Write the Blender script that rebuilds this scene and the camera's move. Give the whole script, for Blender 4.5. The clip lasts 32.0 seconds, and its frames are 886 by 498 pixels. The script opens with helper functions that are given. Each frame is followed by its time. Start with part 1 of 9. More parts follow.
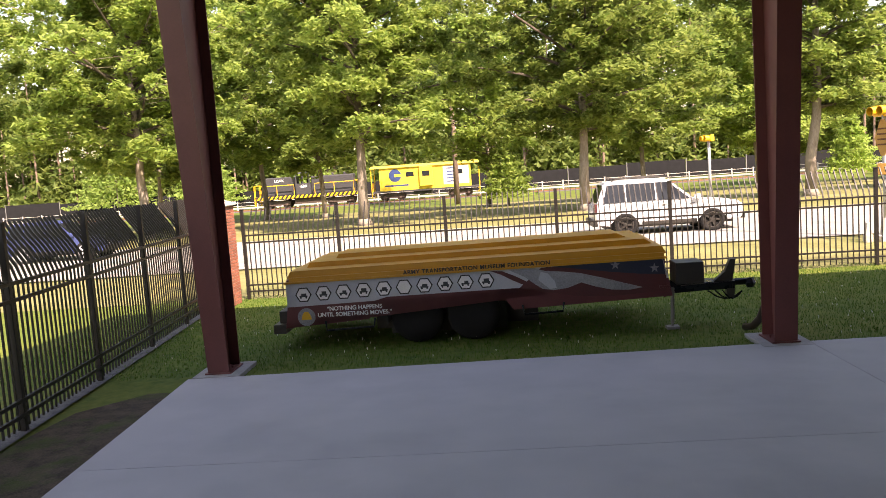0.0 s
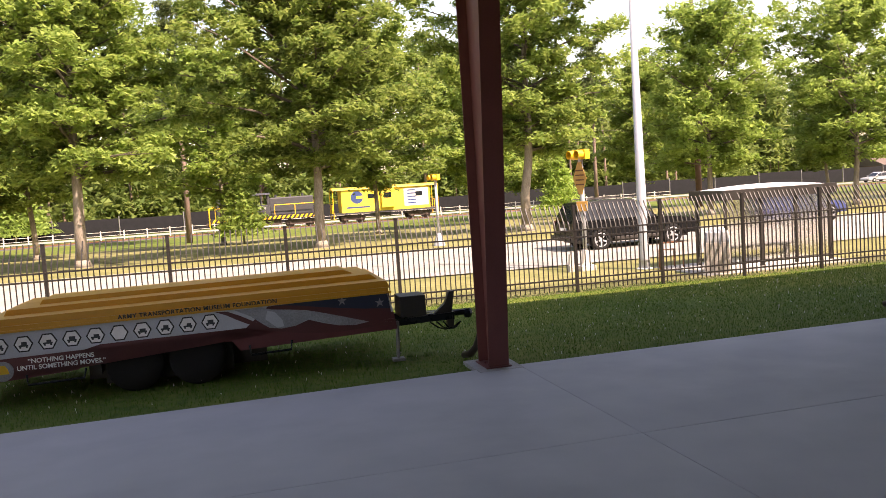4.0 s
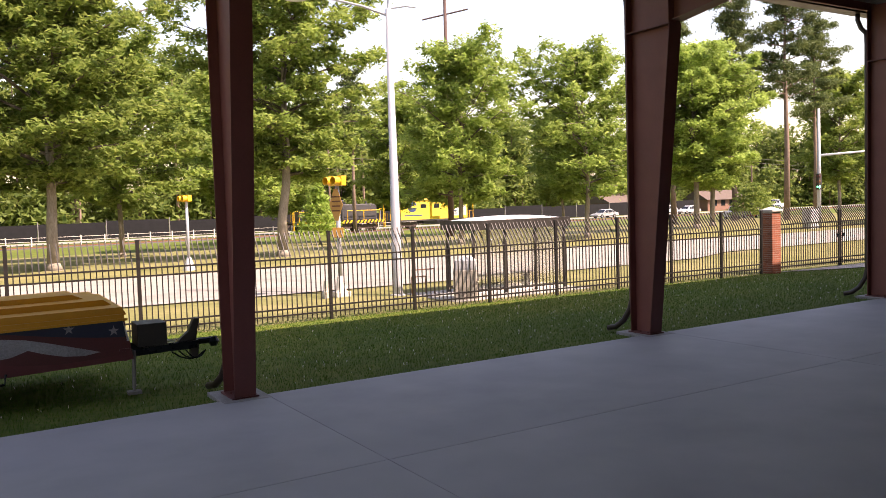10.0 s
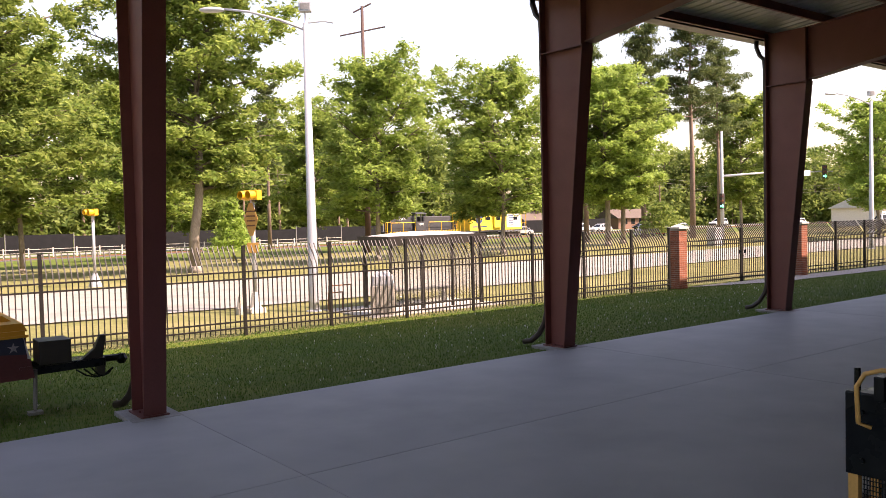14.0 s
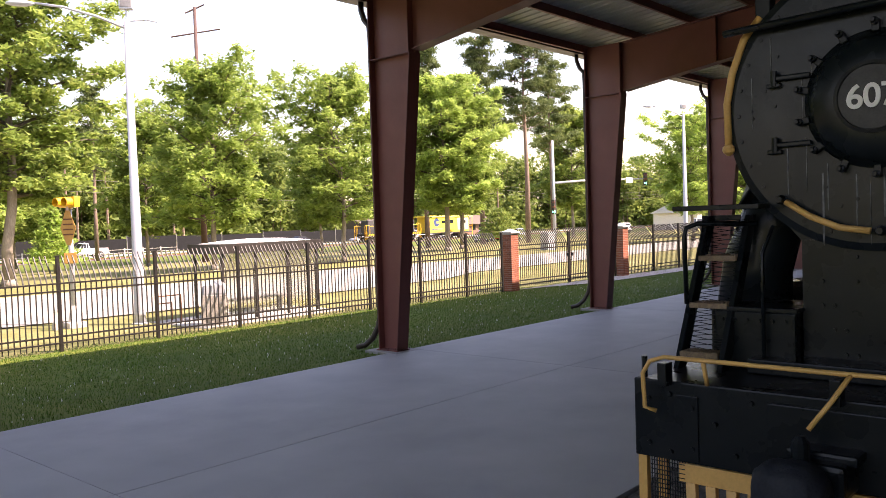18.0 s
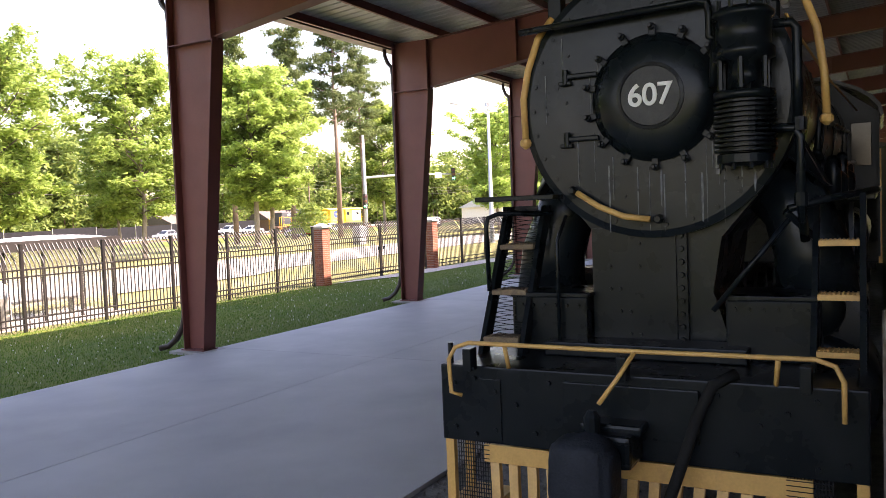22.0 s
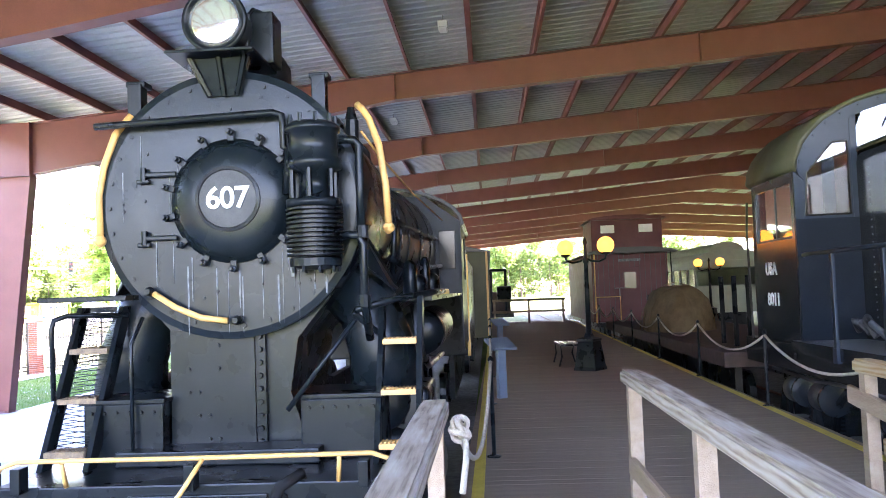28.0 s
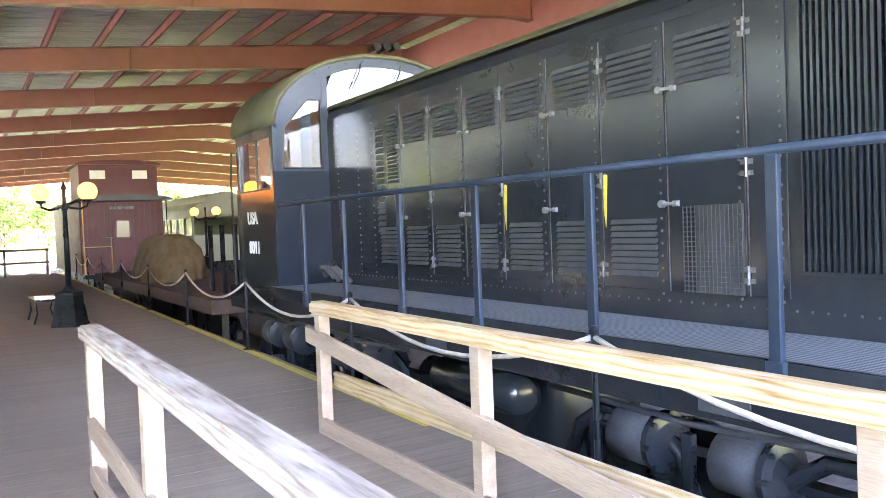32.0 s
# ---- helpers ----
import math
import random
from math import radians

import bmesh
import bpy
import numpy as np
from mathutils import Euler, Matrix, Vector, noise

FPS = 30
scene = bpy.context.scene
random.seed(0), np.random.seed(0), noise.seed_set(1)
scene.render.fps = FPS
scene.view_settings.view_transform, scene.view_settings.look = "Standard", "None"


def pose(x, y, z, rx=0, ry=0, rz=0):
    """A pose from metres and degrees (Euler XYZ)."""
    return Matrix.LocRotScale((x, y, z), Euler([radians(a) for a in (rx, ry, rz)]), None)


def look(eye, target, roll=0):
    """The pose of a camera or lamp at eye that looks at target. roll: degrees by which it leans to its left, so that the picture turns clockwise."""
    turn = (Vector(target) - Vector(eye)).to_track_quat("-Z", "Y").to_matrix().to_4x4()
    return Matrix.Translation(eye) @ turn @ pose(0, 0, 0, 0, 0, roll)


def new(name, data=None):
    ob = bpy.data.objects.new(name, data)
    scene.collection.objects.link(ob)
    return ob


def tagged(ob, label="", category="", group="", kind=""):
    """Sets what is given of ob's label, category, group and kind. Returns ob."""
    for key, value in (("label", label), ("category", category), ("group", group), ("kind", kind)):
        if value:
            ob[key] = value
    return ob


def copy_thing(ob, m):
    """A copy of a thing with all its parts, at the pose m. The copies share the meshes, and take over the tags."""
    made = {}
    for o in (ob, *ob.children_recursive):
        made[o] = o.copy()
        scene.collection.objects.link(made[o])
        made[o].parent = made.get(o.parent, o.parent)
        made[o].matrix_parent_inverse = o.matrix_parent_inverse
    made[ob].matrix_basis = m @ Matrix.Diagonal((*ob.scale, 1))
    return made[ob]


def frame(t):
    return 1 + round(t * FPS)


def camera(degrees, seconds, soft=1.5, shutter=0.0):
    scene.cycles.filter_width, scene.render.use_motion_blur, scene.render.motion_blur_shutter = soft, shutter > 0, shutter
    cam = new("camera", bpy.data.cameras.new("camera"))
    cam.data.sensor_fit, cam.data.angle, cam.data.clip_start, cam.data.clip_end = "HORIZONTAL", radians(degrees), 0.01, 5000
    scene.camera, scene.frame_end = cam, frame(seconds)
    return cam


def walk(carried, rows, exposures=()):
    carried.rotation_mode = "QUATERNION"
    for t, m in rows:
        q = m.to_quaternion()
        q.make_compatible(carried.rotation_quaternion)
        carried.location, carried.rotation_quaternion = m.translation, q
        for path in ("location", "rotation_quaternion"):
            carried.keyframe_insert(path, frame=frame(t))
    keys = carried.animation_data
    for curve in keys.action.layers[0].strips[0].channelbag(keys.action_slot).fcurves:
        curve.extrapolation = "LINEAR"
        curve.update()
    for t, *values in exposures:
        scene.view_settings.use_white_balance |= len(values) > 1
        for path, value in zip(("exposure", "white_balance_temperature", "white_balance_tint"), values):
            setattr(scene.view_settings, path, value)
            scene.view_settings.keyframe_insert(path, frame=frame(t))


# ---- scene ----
cam = camera(57.1, 32.0, soft=0.75)
PATH = [
    (0, (1.018, 1.093, 2.531), (0.897, 3.079, 2.335), -4.0),
    (0.5, (0.974, 1.073, 2.55), (0.969, 3.064, 2.359), -3.9),
    (1, (1.012, 1.086, 2.555), (1.041, 3.077, 2.376), -4.0),
    (1.5, (1.059, 1.073, 2.547), (1.142, 3.065, 2.38), -4.0),
    (2, (1.082, 1.072, 2.551), (1.231, 3.061, 2.396), -3.9),
    (2.5, (1.117, 1.048, 2.537), (1.388, 3.024, 2.391), -3.6),
    (3, (1.148, 1.025, 2.539), (1.489, 2.99, 2.396), -3.7),
    (3.5, (1.173, 1.023, 2.536), (1.595, 2.972, 2.388), -3.7),
    (4, (1.217, 1.033, 2.526), (1.727, 2.961, 2.377), -3.8),
    (4.5, (1.244, 1.024, 2.536), (1.825, 2.932, 2.389), -3.6),
    (6.5, (1.338, 1.099, 2.509), (2.175, 2.91, 2.366), -3.0),
    (7, (1.376, 1.12, 2.501), (2.231, 2.922, 2.353), -3.0),
    (7.5, (1.404, 1.126, 2.512), (2.301, 2.907, 2.361), -2.8),
    (8, (1.386, 1.109, 2.523), (2.316, 2.873, 2.378), -2.7),
    (8.5, (1.353, 1.109, 2.514), (2.324, 2.852, 2.377), -2.1),
    (9, (1.361, 1.139, 2.516), (2.367, 2.863, 2.386), -1.9),
    (9.5, (1.364, 1.153, 2.51), (2.402, 2.859, 2.39), -1.8),
    (10, (1.37, 1.151, 2.496), (2.421, 2.848, 2.383), -1.8),
    (10.5, (1.356, 1.143, 2.491), (2.416, 2.836, 2.377), -1.7),
    (11, (1.344, 1.142, 2.482), (2.415, 2.828, 2.38), -1.7),
    (11.5, (1.345, 1.126, 2.487), (2.428, 2.806, 2.392), -1.7),
    (12, (1.344, 1.125, 2.487), (2.454, 2.787, 2.401), -1.6),
    (12.5, (1.35, 1.13, 2.484), (2.476, 2.781, 2.407), -1.5),
    (13, (1.339, 1.137, 2.471), (2.474, 2.782, 2.396), -1.5),
    (13.5, (1.345, 1.136, 2.462), (2.514, 2.757, 2.384), -1.5),
    (14, (1.344, 1.131, 2.459), (2.565, 2.714, 2.382), -1.4),
    (14.5, (1.341, 1.128, 2.46), (2.58, 2.697, 2.386), -1.6),
    (16.5, (1.608, 0.821, 2.423), (2.974, 2.28, 2.362), -1.9),
    (17, (1.495, 0.956, 2.418), (2.908, 2.37, 2.355), -1.9),
    (17.5, (1.506, 0.955, 2.403), (2.975, 2.31, 2.337), -2.0),
    (18, (1.502, 0.954, 2.412), (3.0, 2.277, 2.342), -1.9),
    (18.5, (1.501, 0.933, 2.432), (3.024, 2.227, 2.358), -2.1),
    (19, (1.466, 0.942, 2.43), (3.008, 2.213, 2.355), -2.1),
    (19.5, (1.481, 0.948, 2.42), (3.038, 2.201, 2.348), -2.1),
    (20, (1.458, 0.949, 2.414), (3.036, 2.176, 2.345), -2.1),
    (20.5, (1.472, 0.947, 2.417), (3.06, 2.161, 2.349), -2.2),
    (21, (1.47, 0.951, 2.408), (3.07, 2.149, 2.337), -2.1),
    (21.5, (1.493, 0.954, 2.395), (3.11, 2.128, 2.316), -2.2),
    (22, (1.529, 0.93, 2.385), (3.287, 1.878, 2.286), -2.2),
    (23, (1.62, 0.692, 2.399), (3.525, 1.288, 2.275), -1.6),
    (24, (1.657, 0.505, 2.446), (3.602, 0.956, 2.336), -2.1),
    (24.5, (1.635, 0.526, 2.49), (3.603, 0.883, 2.458), -2.1),
    (25.5, (1.522, 0.543, 2.561), (3.482, 0.856, 2.807), -2.5),
    (27.5, (1.605, 0.547, 2.427), (3.586, 0.671, 2.665), -2.9),
    (27.6, (1.624, 0.552, 2.423), (3.609, 0.675, 2.631), -2.4),
    (28, (1.612, 0.54, 2.398), (3.606, 0.648, 2.504), -2.1),
    (28.5, (1.644, 0.497, 2.393), (3.643, 0.506, 2.442), -2.2),
    (29, (1.683, 0.42, 2.383), (3.678, 0.281, 2.399), -2.0),
    (29.5, (1.723, 0.334, 2.382), (3.697, 0.011, 2.367), -1.9),
    (30, (1.757, 0.371, 2.38), (3.665, -0.228, 2.343), -2.0),
    (30.5, (1.737, 0.413, 2.383), (3.584, -0.351, 2.325), -1.9),
    (31, (1.738, 0.426, 2.392), (3.527, -0.465, 2.319), -2.3),
    (31.5, (1.686, 0.382, 2.39), (3.438, -0.58, 2.321), -2.3),
    (32, (1.655, 0.281, 2.391), (3.374, -0.739, 2.326), -2.2),
]
EXPOSURES = [(0, 1.67, 8150, 29), (4, 1.5, 8150, 30), (8, 1.37, 8000, 32), (12, 1.3, 8000, 33), (14, 1.37, 8000, 33), (18, 1.8, 7700, 33), (21, 1.95, 7500, 33), (22, 2.42, 7400, 33), (23, 3.4, 6850, 35), (24, 4.25, 6550, 37), (25, 4.9, 6250, 38),
             (27.5, 5.0, 6050, 36), (29, 5.9, 6300, 38), (30, 6.2, 6500, 38), (31, 6.27, 6500, 38), (32, 6.3, 6350, 37)]
walk(cam, [(t, look(e, a, r)) for t, e, a, r in PATH], EXPOSURES)

# ---- world and sun ----
SUN_WAY = Vector((3.3, -4.9, 6.75)).normalized()
world = bpy.data.worlds.new("sky")
scene.world = world
world.use_nodes = True
wt = world.node_tree
sky = wt.nodes.new("ShaderNodeTexSky")
sky.sky_type = 'NISHITA'
sky.sun_disc = False
sky.sun_elevation = math.asin(SUN_WAY.z)
sky.sun_rotation = math.atan2(SUN_WAY.x, SUN_WAY.y)
sky.air_density, sky.dust_density, sky.ozone_density = 1.3, 1.6, 1.0
bg = wt.nodes["Background"]
wt.links.new(sky.outputs[0], bg.inputs[0])
bg.inputs[1].default_value = 0.138
sun = new("sun", bpy.data.lights.new("sun", 'SUN'))
sun.data.energy, sun.data.angle, sun.data.color = 5.0, radians(0.6), (1.0, 0.95, 0.86)
sun.matrix_world = look(SUN_WAY * 50, (0, 0, 0))
# ---- materials ----
def material(name, color, rough=0.6, metal=0.0, color2=None, scale=6.0, fine=60.0, bump=0.15, stain=None, stain_scale=1.2,
             stain_amount=0.5, random_amount=0.0, island=0.0, emit=None, spec=0.5, coat=0.0, stretch=(1, 1, 1), rough_var=0.12):
    """Surface with grain at two scales, optional stains and a shift from piece to piece."""
    m = bpy.data.materials.new(name)
    m.use_nodes = True
    t = m.node_tree
    b = t.nodes["Principled BSDF"]
    N, Lk = t.nodes.new, t.links.new
    tc = N("ShaderNodeTexCoord")
    mp = N("ShaderNodeMapping")
    mp.inputs["Scale"].default_value = stretch
    Lk(tc.outputs["Object"], mp.inputs[0])
    n1, n2 = N("ShaderNodeTexNoise"), N("ShaderNodeTexNoise")
    n1.inputs["Scale"].default_value, n1.inputs["Detail"].default_value = scale, 4
    n2.inputs["Scale"].default_value, n2.inputs["Detail"].default_value = fine, 3
    Lk(mp.outputs[0], n1.inputs[0]), Lk(mp.outputs[0], n2.inputs[0])
    mix = N("ShaderNodeMix")
    mix.data_type = 'RGBA'
    c2 = color2 or tuple(c * 0.75 for c in color)
    mix.inputs[6].default_value, mix.inputs[7].default_value = (*color, 1), (*c2, 1)
    add = N("ShaderNodeMath")
    add.operation = 'MULTIPLY_ADD'
    add.inputs[1].default_value, add.inputs[2].default_value = 0.5, 0.0
    Lk(n2.outputs[0], add.inputs[0])
    ad2 = N("ShaderNodeMath")
    ad2.operation = 'MULTIPLY_ADD'
    ad2.inputs[1].default_value = 0.5
    Lk(n1.outputs[0], ad2.inputs[0]), Lk(add.outputs[0], ad2.inputs[2])
    ramp = N("ShaderNodeMapRange")
    ramp.inputs[1].default_value, ramp.inputs[2].default_value = 0.36, 0.64
    Lk(ad2.outputs[0], ramp.inputs[0])
    Lk(ramp.outputs[0], mix.inputs[0])
    out = mix.outputs[2]
    if stain:
        n3 = N("ShaderNodeTexNoise")
        n3.inputs["Scale"].default_value, n3.inputs["Detail"].default_value, n3.inputs["Roughness"].default_value = stain_scale, 5, 0.65
        Lk(mp.outputs[0], n3.inputs[0])
        r3 = N("ShaderNodeMapRange")
        r3.inputs[1].default_value, r3.inputs[2].default_value, r3.inputs[4].default_value = 0.5, 0.72, stain_amount
        Lk(n3.outputs[0], r3.inputs[0])
        m3 = N("ShaderNodeMix")
        m3.data_type = 'RGBA'
        m3.inputs[7].default_value = (*stain, 1)
        Lk(r3.outputs[0], m3.inputs[0]), Lk(out, m3.inputs[6])
        out = m3.outputs[2]
    if random_amount or island:
        src = N("ShaderNodeNewGeometry").outputs["Random Per Island"] if island else N("ShaderNodeObjectInfo").outputs["Random"]
        hs = N("ShaderNodeHueSaturation")
        rv = N("ShaderNodeMapRange")
        a = island or random_amount
        rv.inputs[3].default_value, rv.inputs[4].default_value = 1 - a, 1 + a
        Lk(src, rv.inputs[0]), Lk(rv.outputs[0], hs.inputs["Value"]), Lk(out, hs.inputs["Color"])
        out = hs.outputs[0]
    Lk(out, b.inputs["Base Color"])
    rr = N("ShaderNodeMapRange")
    rr.inputs[3].default_value, rr.inputs[4].default_value = max(0.02, rough - rough_var), min(1, rough + rough_var)
    Lk(n1.outputs[0], rr.inputs[0]), Lk(rr.outputs[0], b.inputs["Roughness"])
    b.inputs["Metallic"].default_value = metal
    b.inputs["Specular IOR Level"].default_value = spec
    b.inputs["Coat Weight"].default_value = coat
    if bump:
        bp = N("ShaderNodeBump")
        bp.inputs["Strength"].default_value, bp.inputs["Distance"].default_value = bump, 0.02
        Lk(ad2.outputs[0], bp.inputs["Height"]), Lk(bp.outputs[0], b.inputs["Normal"])
    if emit:
        b.inputs["Emission Color"].default_value, b.inputs["Emission Strength"].default_value = (*emit[0], 1), emit[1]
    return m


def leaf_material(name, c1, c2, trans=0.45):
    m = bpy.data.materials.new(name)
    m.use_nodes = True
    t = m.node_tree
    t.nodes.clear()
    N, Lk = t.nodes.new, t.links.new
    o, add = N("ShaderNodeOutputMaterial"), N("ShaderNodeMixShader")
    d, tr = N("ShaderNodeBsdfPrincipled"), N("ShaderNodeBsdfTranslucent")
    d.inputs["Roughness"].default_value, d.inputs["Specular IOR Level"].default_value = 0.6, 0.2
    g = N("ShaderNodeNewGeometry")
    mix = N("ShaderNodeMix")
    mix.data_type = 'RGBA'
    mix.inputs[6].default_value, mix.inputs[7].default_value = (*c1, 1), (*c2, 1)
    Lk(g.outputs["Random Per Island"], mix.inputs[0])
    hs = N("ShaderNodeHueSaturation")
    oi = N("ShaderNodeObjectInfo")
    mr = N("ShaderNodeMapRange")
    mr.inputs[3].default_value, mr.inputs[4].default_value = 0.82, 1.15
    Lk(oi.outputs["Random"], mr.inputs[0]), Lk(mr.outputs[0], hs.inputs["Value"]), Lk(mix.outputs[2], hs.inputs["Color"])
    Lk(hs.outputs[0], d.inputs["Base Color"])
    h2 = N("ShaderNodeHueSaturation")
    h2.inputs["Value"].default_value, h2.inputs["Hue"].default_value = 1.7, 0.485
    Lk(hs.outputs[0], h2.inputs["Color"]), Lk(h2.outputs[0], tr.inputs["Color"])
    add.inputs[0].default_value = trans
    Lk(d.outputs[0], add.inputs[1]), Lk(tr.outputs[0], add.inputs[2]), Lk(add.outputs[0], o.inputs[0])
    return m


def glass_material(name, tint=(0.9, 0.95, 0.95), rough=0.02):
    m = bpy.data.materials.new(name)
    m.use_nodes = True
    b = m.node_tree.nodes["Principled BSDF"]
    b.inputs["Base Color"].default_value = (*tint, 1)
    b.inputs["Transmission Weight"].default_value = 1.0
    b.inputs["Roughness"].default_value = rough
    b.inputs["IOR"].default_value = 1.45
    return m


def glow(name, color, strength):
    m = bpy.data.materials.new(name)
    m.use_nodes = True
    b = m.node_tree.nodes["Principled BSDF"]
    b.inputs["Base Color"].default_value = (*color, 1)
    b.inputs["Emission Color"].default_value, b.inputs["Emission Strength"].default_value = (*color, 1), strength
    return m


def plank_material(name, pale, mid, dark):
    """Sawn timber: long wavy growth rings with knots and bleached patches."""
    m = bpy.data.materials.new(name)
    m.use_nodes = True
    t = m.node_tree
    b = t.nodes["Principled BSDF"]
    N, Lk = t.nodes.new, t.links.new
    tc, mp = N("ShaderNodeTexCoord"), N("ShaderNodeMapping")
    mp.inputs["Scale"].default_value = (0.16, 1.0, 1.0)
    Lk(tc.outputs["Object"], mp.inputs[0])
    wv = N("ShaderNodeTexWave")
    wv.wave_type, wv.bands_direction = 'RINGS', 'X'
    wv.inputs["Scale"].default_value, wv.inputs["Distortion"].default_value = 9.0, 5.5
    wv.inputs["Detail"].default_value, wv.inputs["Detail Scale"].default_value = 3, 1.6
    Lk(mp.outputs[0], wv.inputs[0])
    n1, n2 = N("ShaderNodeTexNoise"), N("ShaderNodeTexNoise")
    m2 = N("ShaderNodeMapping")
    m2.inputs["Scale"].default_value = (0.5, 9, 9)
    Lk(tc.outputs["Object"], m2.inputs[0])
    n1.inputs["Scale"].default_value, n1.inputs["Detail"].default_value = 7, 5
    n2.inputs["Scale"].default_value, n2.inputs["Detail"].default_value = 2.2, 4
    Lk(m2.outputs[0], n1.inputs[0]), Lk(tc.outputs["Object"], n2.inputs[0])
    r = N("ShaderNodeValToRGB")
    e = r.color_ramp.elements
    e[0].position, e[0].color = 0.30, (*dark, 1)
    e[1].position, e[1].color = 0.95, (*pale, 1)
    q = e.new(0.50)
    q.color = (*mid, 1)
    q = e.new(0.70)
    q.color = (*[(a + c) / 2 for a, c in zip(pale, mid)], 1)
    a1, a2 = N("ShaderNodeMath"), N("ShaderNodeMath")
    a1.operation = a2.operation = 'MULTIPLY_ADD'
    a1.inputs[1].default_value, a1.inputs[2].default_value = 0.42, 0.0
    a2.inputs[1].default_value = 0.55
    Lk(wv.outputs["Fac"], a1.inputs[0]), Lk(n1.outputs[0], a2.inputs[0]), Lk(a1.outputs[0], a2.inputs[2])
    a3 = N("ShaderNodeMath")
    a3.operation = 'MULTIPLY_ADD'
    a3.inputs[1].default_value = 0.35
    Lk(n2.outputs[0], a3.inputs[0]), Lk(a2.outputs[0], a3.inputs[2])
    Lk(a3.outputs[0], r.inputs[0]), Lk(r.outputs[0], b.inputs["Base Color"])
    b.inputs["Roughness"].default_value, b.inputs["Specular IOR Level"].default_value = 0.85, 0.25
    bp = N("ShaderNodeBump")
    bp.inputs["Strength"].default_value, bp.inputs["Distance"].default_value = 0.4, 0.01
    Lk(a2.outputs[0], bp.inputs["Height"]), Lk(bp.outputs[0], b.inputs["Normal"])
    return m


def tread_material():
    """Checker plate: short raised bars in two crossing directions."""
    m = material("tread_plate", (0.12, 0.13, 0.14), 0.6, 0.1, (0.07, 0.076, 0.082), 6, 60, 0.1, spec=0.3)
    t = m.node_tree
    b = t.nodes["Principled BSDF"]
    N, Lk = t.nodes.new, t.links.new
    tc = N("ShaderNodeTexCoord")
    ck = N("ShaderNodeTexChecker")
    mp = N("ShaderNodeMapping")
    mp.inputs["Rotation"].default_value = (0, 0, 0.785)
    Lk(tc.outputs["Object"], mp.inputs[0]), Lk(mp.outputs[0], ck.inputs[0])
    ck.inputs["Scale"].default_value = 38
    ck.inputs[1].default_value, ck.inputs[2].default_value = (0.22, 0.23, 0.24, 1), (0.075, 0.08, 0.086, 1)
    Lk(ck.outputs[0], b.inputs["Base Color"])
    return m


M = {}
M["grass"] = material("grass", (0.045, 0.088, 0.012), 0.95, 0, (0.115, 0.14, 0.026), 0.35, 9, 0.6, stain=(0.22, 0.195, 0.035), stain_scale=0.25, stain_amount=0.35, spec=0.2)
M["blade"] = leaf_material("blade", (0.042, 0.118, 0.013), (0.085, 0.165, 0.02), 0.32)
M["clover"] = material("clover", (0.75, 0.74, 0.66), 0.8, fine=300)
M["dry_grass"] = material("dry_grass", (0.12, 0.13, 0.042), 0.95, 0, (0.21, 0.195, 0.085), 0.5, 9, 0.6, stain=(0.30, 0.255, 0.135), stain_scale=0.3, stain_amount=0.55, spec=0.2)
M["dirt"] = material("dirt", (0.10, 0.075, 0.052), 0.95, 0, (0.04, 0.032, 0.023), 5, 45, 0.9, stain=(0.05, 0.085, 0.012), stain_scale=1.6, stain_amount=0.8, spec=0.15)
M["concrete"] = material("concrete", (0.385, 0.375, 0.37), 0.62, 0, (0.325, 0.32, 0.318), 1.1, 90, 0.08, stain=(0.26, 0.257, 0.255), stain_scale=0.45, stain_amount=0.5, random_amount=0.035)
M["pier"] = material("pier_concrete", (0.34, 0.33, 0.31), 0.85, 0, (0.24, 0.235, 0.22), 5, 60, 0.3)
M["asphalt"] = material("asphalt", (0.30, 0.285, 0.255), 0.9, 0, (0.24, 0.23, 0.21), 0.7, 70, 0.3, stain=(0.14, 0.135, 0.13), stain_scale=0.5, stain_amount=0.5)
M["path"] = material("path_concrete", (0.40, 0.38, 0.35), 0.85, 0, (0.33, 0.32, 0.30), 1, 60, 0.2)
M["ballast"] = material("ballast", (0.13, 0.122, 0.115), 0.9, 0, (0.05, 0.047, 0.044), 9, 60, 0.5, island=0.4)
M["red_steel"] = material("red_steel", (0.205, 0.066, 0.054), 0.5, 0, (0.175, 0.055, 0.046), 2.5, 50, 0.05, stain=(0.165, 0.07, 0.056), stain_scale=1.1, stain_amount=0.4)
# darker copy of red_steel: shade on the column flanges put into the colour
M["red_dark"] = material("red_flange_shaded", (0.165, 0.052, 0.046), 0.5, 0, (0.135, 0.044, 0.039), 2.5, 50, 0.05)
M["gutter"] = material("dark_gutter", (0.035, 0.022, 0.02), 0.4, 0, (0.025, 0.018, 0.016), 4, 60, 0.05)
M["roof"] = material("galvalume", (0.50, 0.51, 0.50), 0.5, 0.25, (0.42, 0.43, 0.43), 1.5, 40, 0.05, stain=(0.36, 0.35, 0.32), stain_scale=0.8, stain_amount=0.4)
M["fence"] = material("black_fence", (0.014, 0.0125, 0.012), 0.45, 0, (0.022, 0.019, 0.017), 8, 80, 0.05, spec=0.35)
M["brick"] = material("brick", (0.33, 0.12, 0.07), 0.85, 0, (0.26, 0.085, 0.05), 20, 90, 0.3, random_amount=0.22)
M["mortar"] = material("mortar", (0.42, 0.40, 0.37), 0.9, 0, (0.34, 0.33, 0.3), 30, 120, 0.3)
M["capstone"] = material("capstone", (0.62, 0.58, 0.52), 0.8, 0, (0.5, 0.47, 0.42), 6, 50, 0.3)
